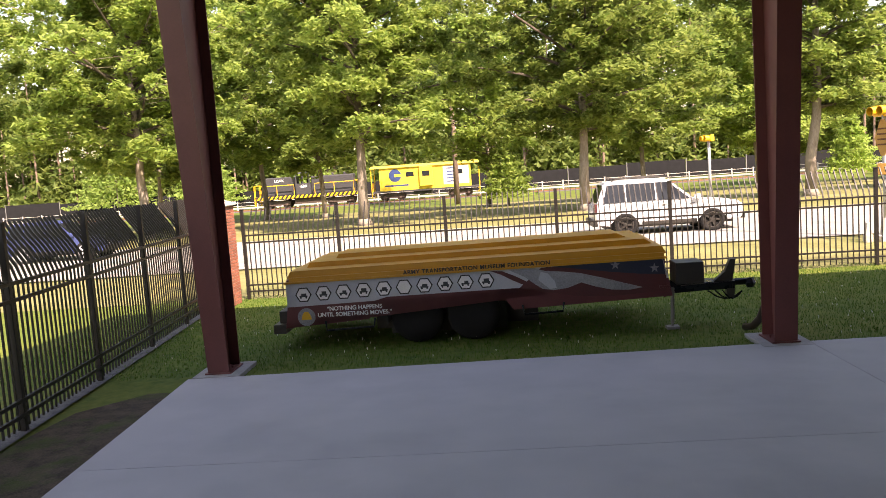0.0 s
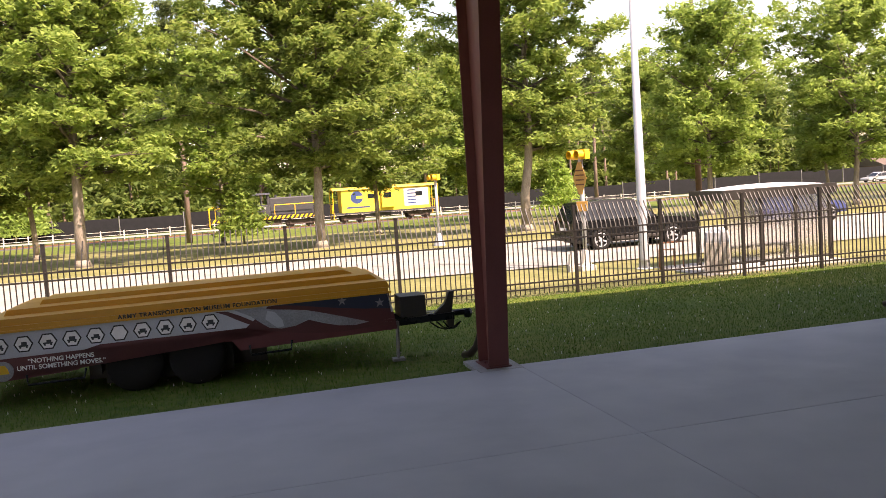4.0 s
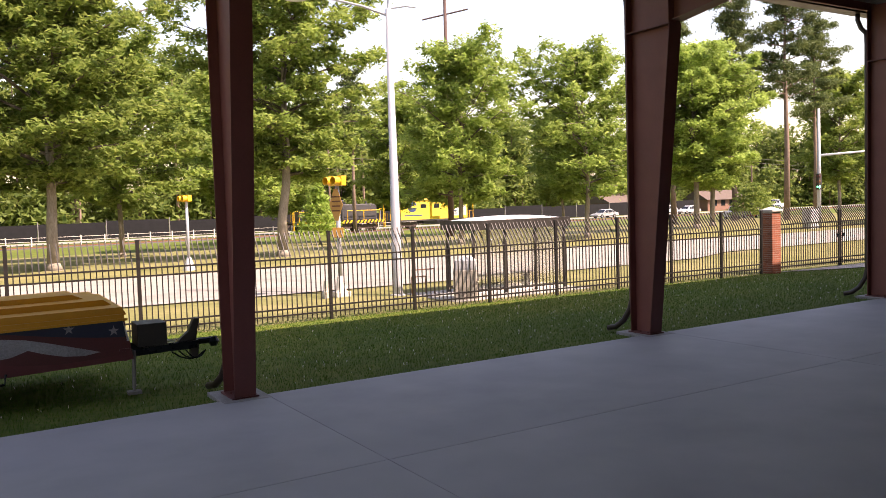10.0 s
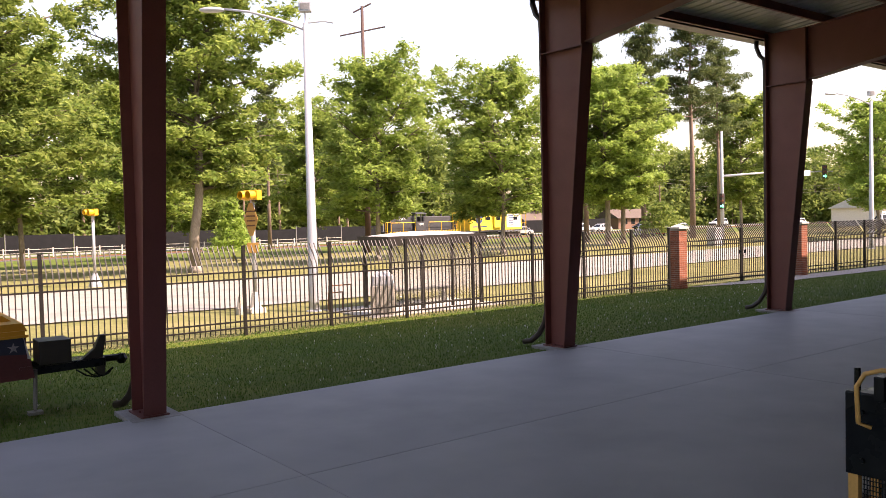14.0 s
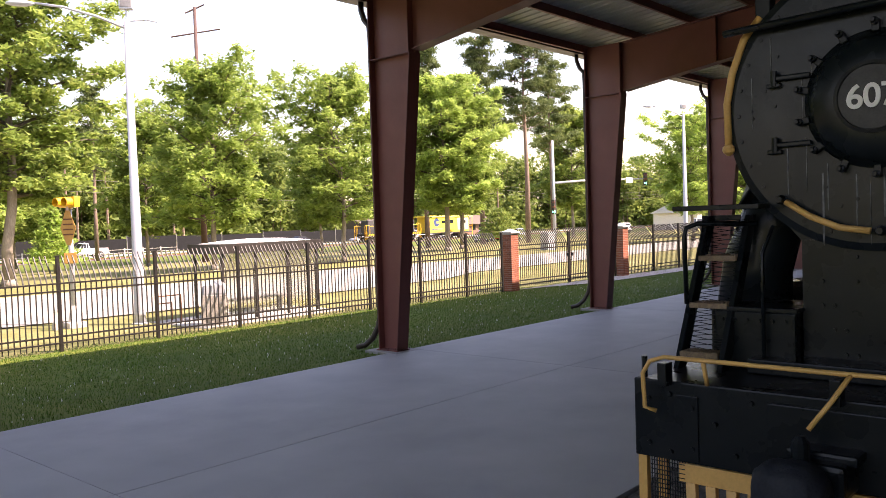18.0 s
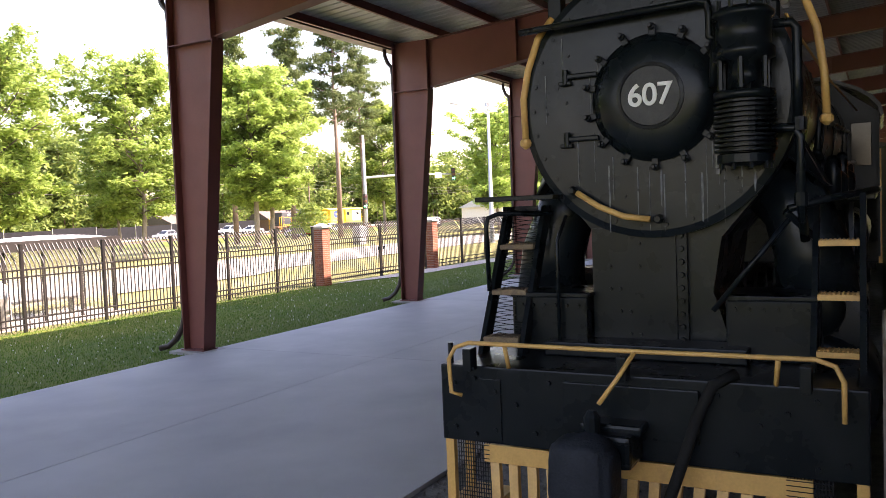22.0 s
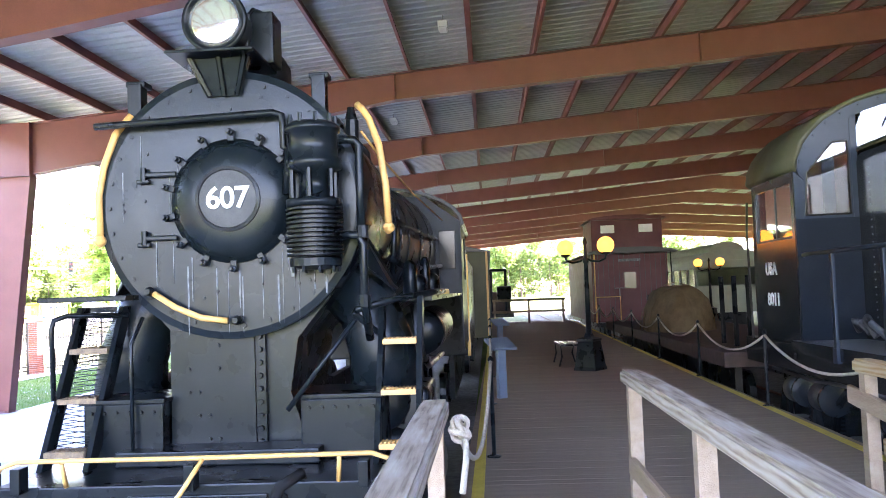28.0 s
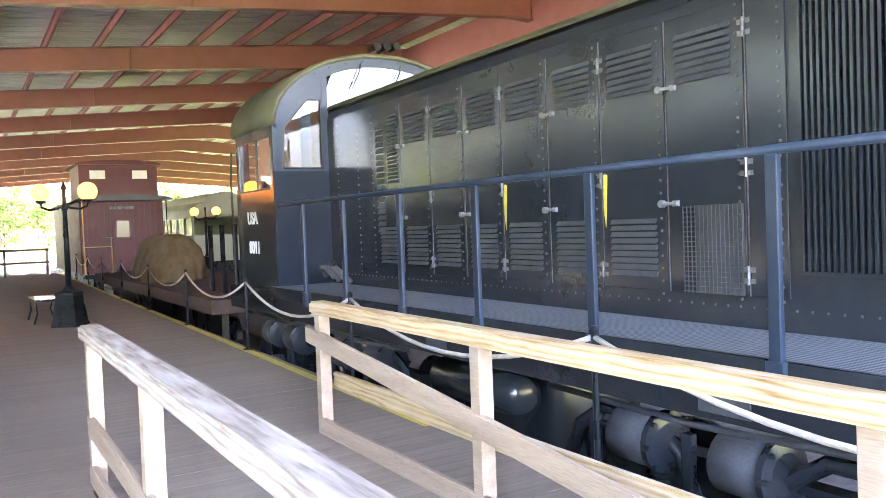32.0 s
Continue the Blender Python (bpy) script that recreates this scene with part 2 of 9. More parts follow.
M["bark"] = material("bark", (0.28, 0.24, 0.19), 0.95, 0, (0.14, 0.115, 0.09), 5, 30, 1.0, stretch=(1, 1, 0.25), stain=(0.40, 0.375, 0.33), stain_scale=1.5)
# darker copy of bark for boughs: the crown's shade is in its colour
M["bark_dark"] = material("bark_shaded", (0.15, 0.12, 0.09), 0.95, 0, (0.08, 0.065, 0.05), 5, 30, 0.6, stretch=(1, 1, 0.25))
M["bark_pine"] = material("bark_pine", (0.24, 0.17, 0.13), 0.95, 0, (0.13, 0.09, 0.07), 4, 25, 1.0, stretch=(1, 1, 0.3))
M["leaf"] = leaf_material("leaf", (0.098, 0.172, 0.036), (0.25, 0.325, 0.088), 0.5)
M["leaf_light"] = leaf_material("leaf_light", (0.125, 0.215, 0.044), (0.275, 0.375, 0.10), 0.5)
M["leaf_far"] = leaf_material("leaf_far", (0.085, 0.14, 0.034), (0.20, 0.26, 0.07), 0.45)
M["needle"] = leaf_material("needle", (0.055, 0.09, 0.03), (0.12, 0.155, 0.055), 0.3)
M["black_iron"] = material("black_iron", (0.0042, 0.0070, 0.0090), 0.29, 0, (0.0070, 0.0106, 0.0132), 4, 60, 0.05, stain=(0.019, 0.022, 0.024), stain_scale=2.5, stain_amount=0.45, spec=0.2)
M["smokebox"] = material("graphite_black", (0.0045, 0.0080, 0.0104), 0.27, 0, (0.0078, 0.0122, 0.0152), 3, 70, 0.07, stain=(0.030, 0.034, 0.036), stain_scale=2.2, stain_amount=0.55, spec=0.22)
M["number_disc"] = material("worn_disc", (0.012, 0.0135, 0.0145), 0.36, 0, (0.026, 0.028, 0.029), 9, 80, 0.08, stain=(0.055, 0.056, 0.055), stain_scale=7, stain_amount=0.6, spec=0.25)
M["cover"] = material("weather_cover", (0.016, 0.021, 0.03), 0.7, 0, (0.010, 0.013, 0.019), 8, 60, 0.5, spec=0.3)
M["rust"] = material("rust", (0.20, 0.075, 0.03), 0.85, 0, (0.10, 0.045, 0.025), 9, 60, 0.4)
M["streak"] = material("lime_streak", (0.24, 0.255, 0.27), 0.7, 0, (0.035, 0.04, 0.045), 14, 70, 0.05, stretch=(1, 1, 0.3))
M["ochre"] = material("ochre_paint", (0.72, 0.42, 0.13), 0.45, 0, (0.62, 0.35, 0.10), 6, 60, 0.08, stain=(0.40, 0.23, 0.09), stain_scale=5, stain_amount=0.5)
M["white_paint"] = material("white_paint", (0.80, 0.80, 0.78), 0.5, 0, (0.72, 0.72, 0.70), 6, 60, 0.03)
M["steel"] = material("bare_steel", (0.32, 0.31, 0.30), 0.45, 0.8, (0.2, 0.18, 0.16), 8, 70, 0.15)
M["alloy"] = material("alloy_rim", (0.42, 0.43, 0.45), 0.4, 0.3, (0.3, 0.31, 0.32), 8, 60, 0.02)
M["lens"] = material("headlight_lens", (0.9, 0.92, 0.94), 0.1, 0.9, (0.85, 0.87, 0.9), 5, 30, 0.02)
M["diesel"] = material("diesel_black", (0.0125, 0.0165, 0.0200), 0.22, 0, (0.017, 0.0215, 0.0255), 2, 60, 0.03, stain=(0.025, 0.030, 0.034), stain_scale=1.0, stain_amount=0.6, spec=0.42)
M["louvre"] = material("louvre_grey", (0.06, 0.065, 0.07), 0.5, 0, (0.035, 0.038, 0.042), 6, 60, 0.08, spec=0.3)
M["cab_navy"] = material("cab_navy", (0.0045, 0.0085, 0.0145), 0.34, 0, (0.007, 0.012, 0.020), 2, 60, 0.05, stain=(0.015, 0.020, 0.028), stain_scale=1.3, spec=0.16)
# duller, browner ochre for the treads of one ladder
M["ochre_dull"] = material("dull_tread", (0.26, 0.18, 0.10), 0.7, 0, (0.14, 0.10, 0.07), 20, 90, 0.3)
M["diesel_blue"] = material("diesel_blue", (0.012, 0.021, 0.034), 0.40, 0, (0.018, 0.029, 0.046), 3, 60, 0.06, stain=(0.045, 0.055, 0.07), stain_scale=2, stain_amount=0.4, spec=0.3)
M["olive"] = material("olive_roof", (0.085, 0.083, 0.04), 0.6, 0, (0.06, 0.06, 0.032), 2, 40, 0.08, stain=(0.07, 0.07, 0.04), stain_scale=1.2)
M["grey_metal"] = material("grey_metal", (0.22, 0.22, 0.22), 0.55, 0.2, (0.15, 0.15, 0.15), 5, 60, 0.1)
M["tread"] = tread_material()
M["wood"] = material("weathered_wood", (0.40, 0.30, 0.21), 0.85, 0, (0.28, 0.2, 0.135), 3, 40, 0.35, stretch=(0.35, 5, 5), stain=(0.46, 0.38, 0.30), stain_scale=1.0, stain_amount=0.55, random_amount=0.10, spec=0.25)
M["wood_grey"] = plank_material("greyed_wood", (0.43, 0.375, 0.315), (0.30, 0.24, 0.185), (0.13, 0.095, 0.07))
M["wood_new"] = plank_material("yellow_pine", (0.50, 0.40, 0.27), (0.42, 0.285, 0.14), (0.22, 0.115, 0.045))
M["deck"] = material("deck_boards", (0.27, 0.21, 0.155), 0.9, 0, (0.20, 0.155, 0.115), 3, 40, 0.2, stretch=(5, 0.35, 5), stain=(0.33, 0.265, 0.205), stain_scale=1.2, random_amount=0.06, spec=0.25)
M["yellow_line"] = material("yellow_line", (0.62, 0.47, 0.06), 0.7, 0, (0.5, 0.37, 0.06), 8, 60, 0.15)
M["rope"] = material("rope", (0.56, 0.50, 0.42), 0.95, 0, (0.40, 0.35, 0.28), 30, 160, 0.8)
M["maroon"] = material("maroon", (0.105, 0.016, 0.022), 0.55, 0, (0.08, 0.013, 0.018), 3, 40, 0.08, stain=(0.13, 0.03, 0.034), stain_scale=1.4)
M["tarp"] = material("tarp_canvas", (0.15, 0.108, 0.055), 0.9, 0, (0.09, 0.066, 0.036), 5, 60, 0.6, stain=(0.19, 0.15, 0.085), stain_scale=2, spec=0.2)
M["pale_green"] = material("pale_green", (0.33, 0.38, 0.30), 0.6, 0, (0.27, 0.31, 0.25), 3, 40, 0.05)
M["sign_grey"] = material("sign_grey", (0.14, 0.18, 0.23), 0.5, 0, (0.11, 0.14, 0.19), 4, 50, 0.05)
M["rubber"] = material("rubber", (0.009, 0.009, 0.009), 0.8, 0, (0.014, 0.014, 0.014), 8, 80, 0.3, spec=0.2)
M["trailer_yellow"] = material("trailer_yellow", (0.60, 0.28, 0.022), 0.4, 0, (0.52, 0.245, 0.022), 2.5, 50, 0.04, stain=(0.42, 0.22, 0.03), stain_scale=2, stain_amount=0.35)
M["trailer_red"] = material("trailer_maroon", (0.12, 0.028, 0.028), 0.4, 0, (0.10, 0.024, 0.025), 3, 50, 0.04, stain=(0.15, 0.05, 0.045), stain_scale=2)
M["trailer_grey"] = material("trailer_grey", (0.46, 0.48, 0.52), 0.4, 0, (0.40, 0.42, 0.46), 3, 50, 0.03, stain=(0.26, 0.27, 0.30), stain_scale=2)
M["navy"] = material("navy", (0.016, 0.022, 0.045), 0.35, 0, (0.024, 0.03, 0.05), 3, 50, 0.03)
M["flag_red"] = material("flag_red", (0.10, 0.024, 0.022), 0.4, 0, (0.075, 0.02, 0.02), 2, 50, 0.03)
M["flag_white"] = material("flag_white", (0.30, 0.31, 0.33), 0.4, 0, (0.17, 0.175, 0.19), 1.6, 50, 0.03)
M["ink"] = material("ink", (0.02, 0.018, 0.016), 0.5, 0, (0.03, 0.026, 0.02), 9, 60, 0)
M["train_yellow"] = material("train_yellow", (0.84, 0.58, 0.06), 0.45, 0, (0.76, 0.52, 0.06), 2, 40, 0.03)
M["safety_yellow"] = material("safety_yellow", (0.80, 0.46, 0.02), 0.5, 0, (0.70, 0.38, 0.02), 5, 40, 0.05)
M["train_blue"] = material("train_blue", (0.03, 0.06, 0.18), 0.5)
M["loco_grey"] = material("loco_grey", (0.05, 0.05, 0.055), 0.5, 0, (0.04, 0.04, 0.045), 2, 40, 0.05)
M["truck"] = material("truck_brown", (0.10, 0.065, 0.05), 0.8, 0, (0.06, 0.045, 0.04), 6, 50, 0.2)
M["glass"] = glass_material("glass")
M["cab_glass"] = glass_material("cab_glass", (0.40, 0.45, 0.50))
M["cab_glass"].node_tree.nodes["Principled BSDF"].inputs["IOR"].default_value = 1.8
M["dark_glass"] = material("dark_glass", (0.012, 0.015, 0.018), 0.08, 0, (0.016, 0.02, 0.024), 3, 30, 0, spec=0.3)
M["shelter_glass"] = glass_material("shelter_glass", (0.93, 0.93, 0.9), 0.15)
M["dome"] = material("shelter_dome", (0.80, 0.80, 0.79), 0.4, 0, (0.72, 0.72, 0.71), 3, 40, 0.02)
M["bronze"] = material("bronze_frame", (0.02, 0.017, 0.015), 0.5, 0, (0.03, 0.026, 0.022), 5, 60, 0.05)
M["pole_rust"] = material("weathering_steel", (0.085, 0.048, 0.042), 0.8, 0, (0.06, 0.036, 0.032), 3, 40, 0.1)
M["amber_sign"] = material("faded_amber", (0.50, 0.27, 0.06), 0.6, 0, (0.40, 0.21, 0.05), 6, 50, 0.05)
M["pole"] = material("aluminium_pole", (0.40, 0.42, 0.45), 0.45, 0.2, (0.35, 0.37, 0.40), 3, 40, 0.03)
M["globe"] = glow("globe_glass", (1.0, 0.30, 0.02), 0.22)
M["globe_white"] = material("frosted_lens", (0.85, 0.85, 0.83), 0.3)
M["green_glow"] = glow("green_signal", (0.05, 1.0, 0.5), 1.2)
M["worn_edge"] = material("worn_edge", (0.17, 0.17, 0.175), 0.5, 0.3, (0.05, 0.05, 0.052), 9, 60, 0.1, stretch=(1, 1, 0.6))
M["litter_bin"] = material("pebble_bin", (0.50, 0.46, 0.40), 0.9, 0, (0.36, 0.33, 0.29), 20, 90, 0.5)
M["screen"] = material("windscreen_fabric", (0.011, 0.012, 0.013), 0.95, 0, (0.018, 0.018, 0.02), 1.5, 40, 0.2, spec=0.15)
M["house_wall"] = material("house_wall", (0.24, 0.13, 0.09), 0.85, 0, (0.19, 0.10, 0.075), 6, 60, 0.2)
M["shingle"] = material("shingle", (0.13, 0.095, 0.08), 0.9, 0, (0.09, 0.07, 0.06), 4, 40, 0.3)
M["metal_roof"] = material("grey_metal_roof", (0.45, 0.46, 0.47), 0.5, 0.2)


def car_paint(name, c, coat=0.4):
    return material(name, c, 0.28, 0.2, tuple(v * 0.9 for v in c), 2, 40, 0.0, coat=coat, rough_var=0.05, spec=0.3)


M["car_white"] = car_paint("car_white", (0.75, 0.76, 0.78))
M["car_dark"] = car_paint("car_dark", (0.007, 0.0075, 0.009), 0.06)
M["car_blue"] = car_paint("car_blue", (0.05, 0.07, 0.20))
M["car_deep_blue"] = car_paint("car_deep_blue", (0.02, 0.03, 0.22))
M["car_red"] = car_paint("car_red", (0.35, 0.03, 0.03))
M["car_silver"] = car_paint("car_silver", (0.45, 0.46, 0.48))


# ---- mesh helpers ----
def box(bm, x0, x1, y0, y1, z0, z1, m=None):
    vs = [bm.verts.new((x, y, z)) for x in (x0, x1) for y in (y0, y1) for z in (z0, z1)]
    for f in ((0, 1, 3, 2), (4, 6, 7, 5), (0, 4, 5, 1), (2, 3, 7, 6), (0, 2, 6, 4), (1, 5, 7, 3)):
        bm.faces.new([vs[i] for i in f])
    if m is not None:
        bmesh.ops.transform(bm, matrix=m, verts=vs)
    return vs


def bbox(bm, x0, x1, y0, y1, z0, z1, r=0.01, m=None):
    """A box with bevelled edges."""
    b2 = bmesh.new()
    box(b2, x0, x1, y0, y1, z0, z1)
    bmesh.ops.bevel(b2, geom=b2.edges[:], offset=r, segments=2, affect='EDGES', profile=0.6)
    if m is not None:
        bmesh.ops.transform(b2, matrix=m, verts=b2.verts)
    vm = {v: bm.verts.new(v.co) for v in b2.verts}
    for f in b2.faces:
        bm.faces.new([vm[v] for v in f.verts])
    b2.free()


def tube(bm, pts, r, n=8, r2=None, cap=True, closed=False):
    """A round bar along points; r2: radius at its end."""
    pts = [Vector(p) for p in pts]
    rings, k = [], len(pts)
    up = None
    for i, p in enumerate(pts):
        a = pts[i - 1] if i or closed else p
        b = pts[(i + 1) % k] if i < k - 1 or closed else p
        d = (b - a).normalized()
        if up is None:
            up = d.orthogonal().normalized()
        else:
            up = (up - d * up.dot(d))
            up = up.normalized() if up.length > 1e-6 else d.orthogonal().normalized()
        s = d.cross(up)
        rr = r if r2 is None else r + (r2 - r) * i / max(1, k - 1)
        rings.append([bm.verts.new(p + (up * math.cos(q) + s * math.sin(q)) * rr) for q in (2 * math.pi * j / n for j in range(n))])
    for i in range(k - 1 + (1 if closed else 0)):
        A, B = rings[i], rings[(i + 1) % k]
        for j in range(n):
            bm.faces.new((A[j], A[(j + 1) % n], B[(j + 1) % n], B[j]))
    if cap and not closed:
        bm.faces.new(rings[0][::-1]), bm.faces.new(rings[-1])


def lathe(bm, profile, n=24, m=None, cap=True):
    """Turns (radius, height) pairs about z."""
    rings = [[bm.verts.new((r * math.cos(a), r * math.sin(a), z)) for a in (2 * math.pi * j / n for j in range(n))] for r, z in profile]
    for A, B in zip(rings, rings[1:]):
        for j in range(n):
            bm.faces.new((A[j], A[(j + 1) % n], B[(j + 1) % n], B[j]))
    if cap:
        bm.faces.new(rings[0][::-1]), bm.faces.new(rings[-1])
    if m is not None:
        bmesh.ops.transform(bm, matrix=m, verts=[v for g in rings for v in g])


def prism(bm, pts, d, m=None):
    """A polygon (3D points in one plane) with the thickness vector d."""
    d = Vector(d)
    A = [bm.verts.new(p) for p in pts]
    B = [bm.verts.new(Vector(p) + d) for p in pts]
    bm.faces.new(A[::-1]), bm.faces.new(B)
    n = len(pts)
    for j in range(n):
        bm.faces.new((A[j], A[(j + 1) % n], B[(j + 1) % n], B[j]))
    if m is not None:
        bmesh.ops.transform(bm, matrix=m, verts=A + B)


AX = Matrix.Rotation(radians(90), 4, 'Y')  # z to x
AY = Matrix.Rotation(radians(-90), 4, 'X')  # z to y


def mesh_of(name, bm, mat, smooth=False):
    bmesh.ops.recalc_face_normals(bm, faces=bm.faces[:])
    me = bpy.data.meshes.new(name)
    bm.to_mesh(me)
    bm.free()
    if mat is not None:
        me.materials.append(M[mat])
    if smooth:
        for p in me.polygons:
            p.use_smooth = True
    return me


def part(name, bm, mat, parent=None, label="", smooth=False, at=None):
    ob = new(name, mesh_of(name, bm, mat, smooth))
    if parent is not None:
        ob.parent = parent
    if at is not None:
        ob.matrix_basis = at
    if label:
        ob["label"] = label
    return ob


def shared(name, me, parent, at):
    ob = new(name, me)
    ob.parent = parent
    ob.matrix_basis = at
    return ob


def thing(name, label, category, group="", at=None, kind=""):
    ob = tagged(new(name), label, category, group, kind)
    ob.empty_display_size = 0.2
    if at is not None:
        ob.matrix_basis = at
    return ob


def structure(name, bm, mat, label="", smooth=False):
    return tagged(part(name, bm, mat, None, "", smooth), label or name.replace("_", " "), name.split("_")[0], "", "structure")


def lettering(name, text, size, mat, parent, at, label="", depth=0.004, align='CENTER', spacing=1.0, bold=0.0):
    """Raised letters in the built-in font, lying in their own xy plane."""
    cu = bpy.data.curves.new(name, 'FONT')
    cu.body, cu.size, cu.align_x, cu.align_y, cu.extrude, cu.space_character = text, size, align, 'CENTER', depth, spacing
    cu.offset = bold
    tmp = bpy.data.objects.new(name, cu)
    scene.collection.objects.link(tmp)
    me = bpy.data.meshes.new_from_object(tmp.evaluated_get(bpy.context.evaluated_depsgraph_get()))
    bpy.data.objects.remove(tmp)
    me.materials.clear()
    me.materials.append(M[mat])
    ob = new(name, me)
    ob.parent = parent
    ob.matrix_basis = at
    if label:
        ob["label"] = label
    return ob


# ---- ground ----
def ground_z(y):
    return -0.05 if y < 45 else (-0.05 - 0.85 * min(1, (y - 45) / 30))


bm = bmesh.new()
xs = [-900, -200, -60, -20, 0, 20, 60, 200, 400, 900]
ys = [-900, -60, 0, 12, 20, 30, 45, 52, 60, 68, 75, 100, 140, 900]
gv = [[bm.verts.new((x, y, ground_z(y))) for x in xs] for y in ys]
for a, b in zip(gv, gv[1:]):
    for i in range(len(xs) - 1):
        bm.faces.new((a[i], a[i + 1], b[i + 1], b[i]))
structure("ground", bm, "grass", "mown lawn, sunlit beyond the shelter")


def road_strip(name, mat, label, left, right, z, zf=None):
    """A flat strip between two lines of (x, y) points."""
    bm = bmesh.new()
    A = [bm.verts.new((x, y, ground_z(y) + 0.05 + z)) for x, y in left]
    B = [bm.verts.new((x, y, ground_z(y) + 0.05 + z)) for x, y in right]
    for i in range(len(A) - 1):
        bm.faces.new((A[i], A[i + 1], B[i + 1], B[i]))
    return structure(name, bm, mat, label)


near = [(-120, 25.6), (-30, 25.2), (0, 24.4), (10, 23.6), (16, 23.3), (22, 23.1), (27, 23.3), (30.5, 24.7), (40, 24.8), (70, 25), (160, 27)]
far = [(-120, 36.5), (-30, 36.2), (0, 35.2), (10, 34.6), (16, 34.3), (22, 34.2), (27, 34.1), (30.5, 34), (40, 32.3), (70, 32), (160, 34.5)]
road_strip("road", "asphalt", "sun-bleached asphalt drive with worn patches", near, far, -0.005)
road_strip("road_far", "asphalt", "far asphalt road beside the woods", [(x, 103) for x in (-300, -60, 60, 400)], [(x, 110) for x in (-300, -60, 60, 400)], 0.01)
road_strip("pavement_path", "path", "concrete path from the gate into the lawn", [(23.9, 17.4), (27.5, 16.2), (40, 15.6), (60, 15.4)], [(30.4, 17.2), (34, 17.0), (42, 17.0), (60, 17.0)], -0.02)
road_strip("verge", "dirt", "bare trodden dirt beside the slab", [(-2.8, 3.5), (-2.86, 6), (-2.94, 8), (-2.98, 9.2), (-3.02, 10.2), (-3.06, 10.9)], [(-3.7, 3.5), (-3.9, 6), (-4.06, 8), (-4.1, 9.2), (-4.0, 10.2), (-3.4, 10.9)], -0.03)
road_strip("verge_strip", "ballast", "pale gravel strip along the foot of the fence", [(-3.6, 2.0), (-4.06, 8), (-4.44, 13), (-4.84, 18)], [(-3.78, 2.0), (-4.26, 8), (-4.66, 13), (-5.06, 18)], -0.025)

# drier, sunlit lawn on both sides of the drive
fl = [(-120, 23.66), (0, 18.5), (23.4, 17.49)]
road_strip("verge_lawn", "dry_grass", "sun-dried lawn between fence and drive", fl, [(-120, 25.7), (0, 24.5), (23.4, 23.3)], -0.045)
road_strip("verge_lawn", "dry_grass", "sun-dried lawn between fence and drive", [(23.4, 17.5), (30.5, 17.4), (70, 17.4), (160, 17.4)], [(23.4, 23.3), (30.5, 24.8), (70, 25.1), (160, 27.1)], -0.045)
bounds = [(-200, 36.5), (-30, 36.1), (10, 34.5), (30.5, 33.9), (40, 32.2), (70, 31.9), (160, 34.4)]
road_strip("verge_lawn", "dry_grass", "sun-dried lawn beyond the drive", bounds, [(x, 45) for x, y in bounds], -0.045)
road_strip("verge_lawn", "dry_grass", "sun-dried lawn falling to the track", [(x, 45) for x, y in bounds], [(x, 75) for x, y in bounds], -0.045)

# ---- slab of the shelter ----
slab = thing("floor", "smooth grey concrete slab with saw-cut joints", "floor", kind="structure")
SLAB_X = [-2.84, 5.0, 12.62, 20.24, 27.86, 35.48, 43.1, 50.7, 58.3, 74, 96]
SLAB_Y = [4.45, 8.15, 11.66]
for i in range(len(SLAB_X) - 1):
    for j in range(2):
        bm = bmesh.new()
        if (i, j) == (0, 1):
            # the first bay's edge runs in a little towards the corner
            prism(bm, [(-2.95, 8.154, -0.16), (4.996, 8.154, -0.16), (4.996, 11.656, -0.16), (-3.10, 11.42, -0.16)], (0, 0, 0.16))
            part("slab_panel", bm, "concrete", slab)
            continue
        if (i, j) == (0, 0):
            prism(bm, [(-2.80, 4.454, -0.16), (4.996, 4.454, -0.16), (4.996, 8.146, -0.16), (-2.95, 8.146, -0.16)], (0, 0, 0.16))
            part("slab_panel", bm, "concrete", slab)
            continue
        bbox(bm, SLAB_X[i] + 0.004, SLAB_X[i + 1] - 0.004, SLAB_Y[j] + 0.004, SLAB_Y[j + 1] - 0.004, -0.16, 0, 0.006)
        part("slab_panel", bm, "concrete", slab)
bm = bmesh.new()
box(bm, -2.75, 95.9, 4.5, 11.36, -0.17, -0.02)
part("joint_bed", bm, "pier", slab)

# ballast bed under the exhibits and the small stones at its edge
bm = bmesh.new()
for y0, y1 in ((0.9, 4.44), (-12.5, -2.6)):
    box(bm, -8, 90, y0, y1, -0.25, -0.035)
structure("ground_ballast", bm, "ballast", "grey crushed-stone ballast bed")
rng = np.random.default_rng(3)
bm = bmesh.new()
stone = [Vector(v) for v in ((1, 0, 0), (-1, 0, 0), (0, 1, 0), (0, -1, 0), (0, 0, 1), (0, 0, -1))]
for k in range(1500):
    x, y = rng.uniform(3.2, 12), rng.uniform(1.6, 4.4)
    if k % 4 == 0:
        y = rng.uniform(4.1, 4.42)
    s = rng.uniform(0.02, 0.045)
    vs = [bm.verts.new(Vector((x, y, -0.05)) + v * s * rng.uniform(0.6, 1.2)) for v in stone]
    for a, b, c in ((0, 2, 4), (2, 1, 4), (1, 3, 4), (3, 0, 4), (2, 0, 5), (1, 2, 5), (3, 1, 5), (0, 3, 5)):
        bm.faces.new((vs[a], vs[b], vs[c]))
tagged(part("ballast_stones", bm, "ballast"), "loose grey ballast stones along the track", "stones", "", "stuff")


# ---- steel shelter ----
FRAME_X = [-2.74] + [-2.92 + 7.62 * i for i in range(1, 13)]  # centre lines of the bents
RIDGE_Y = -13.0


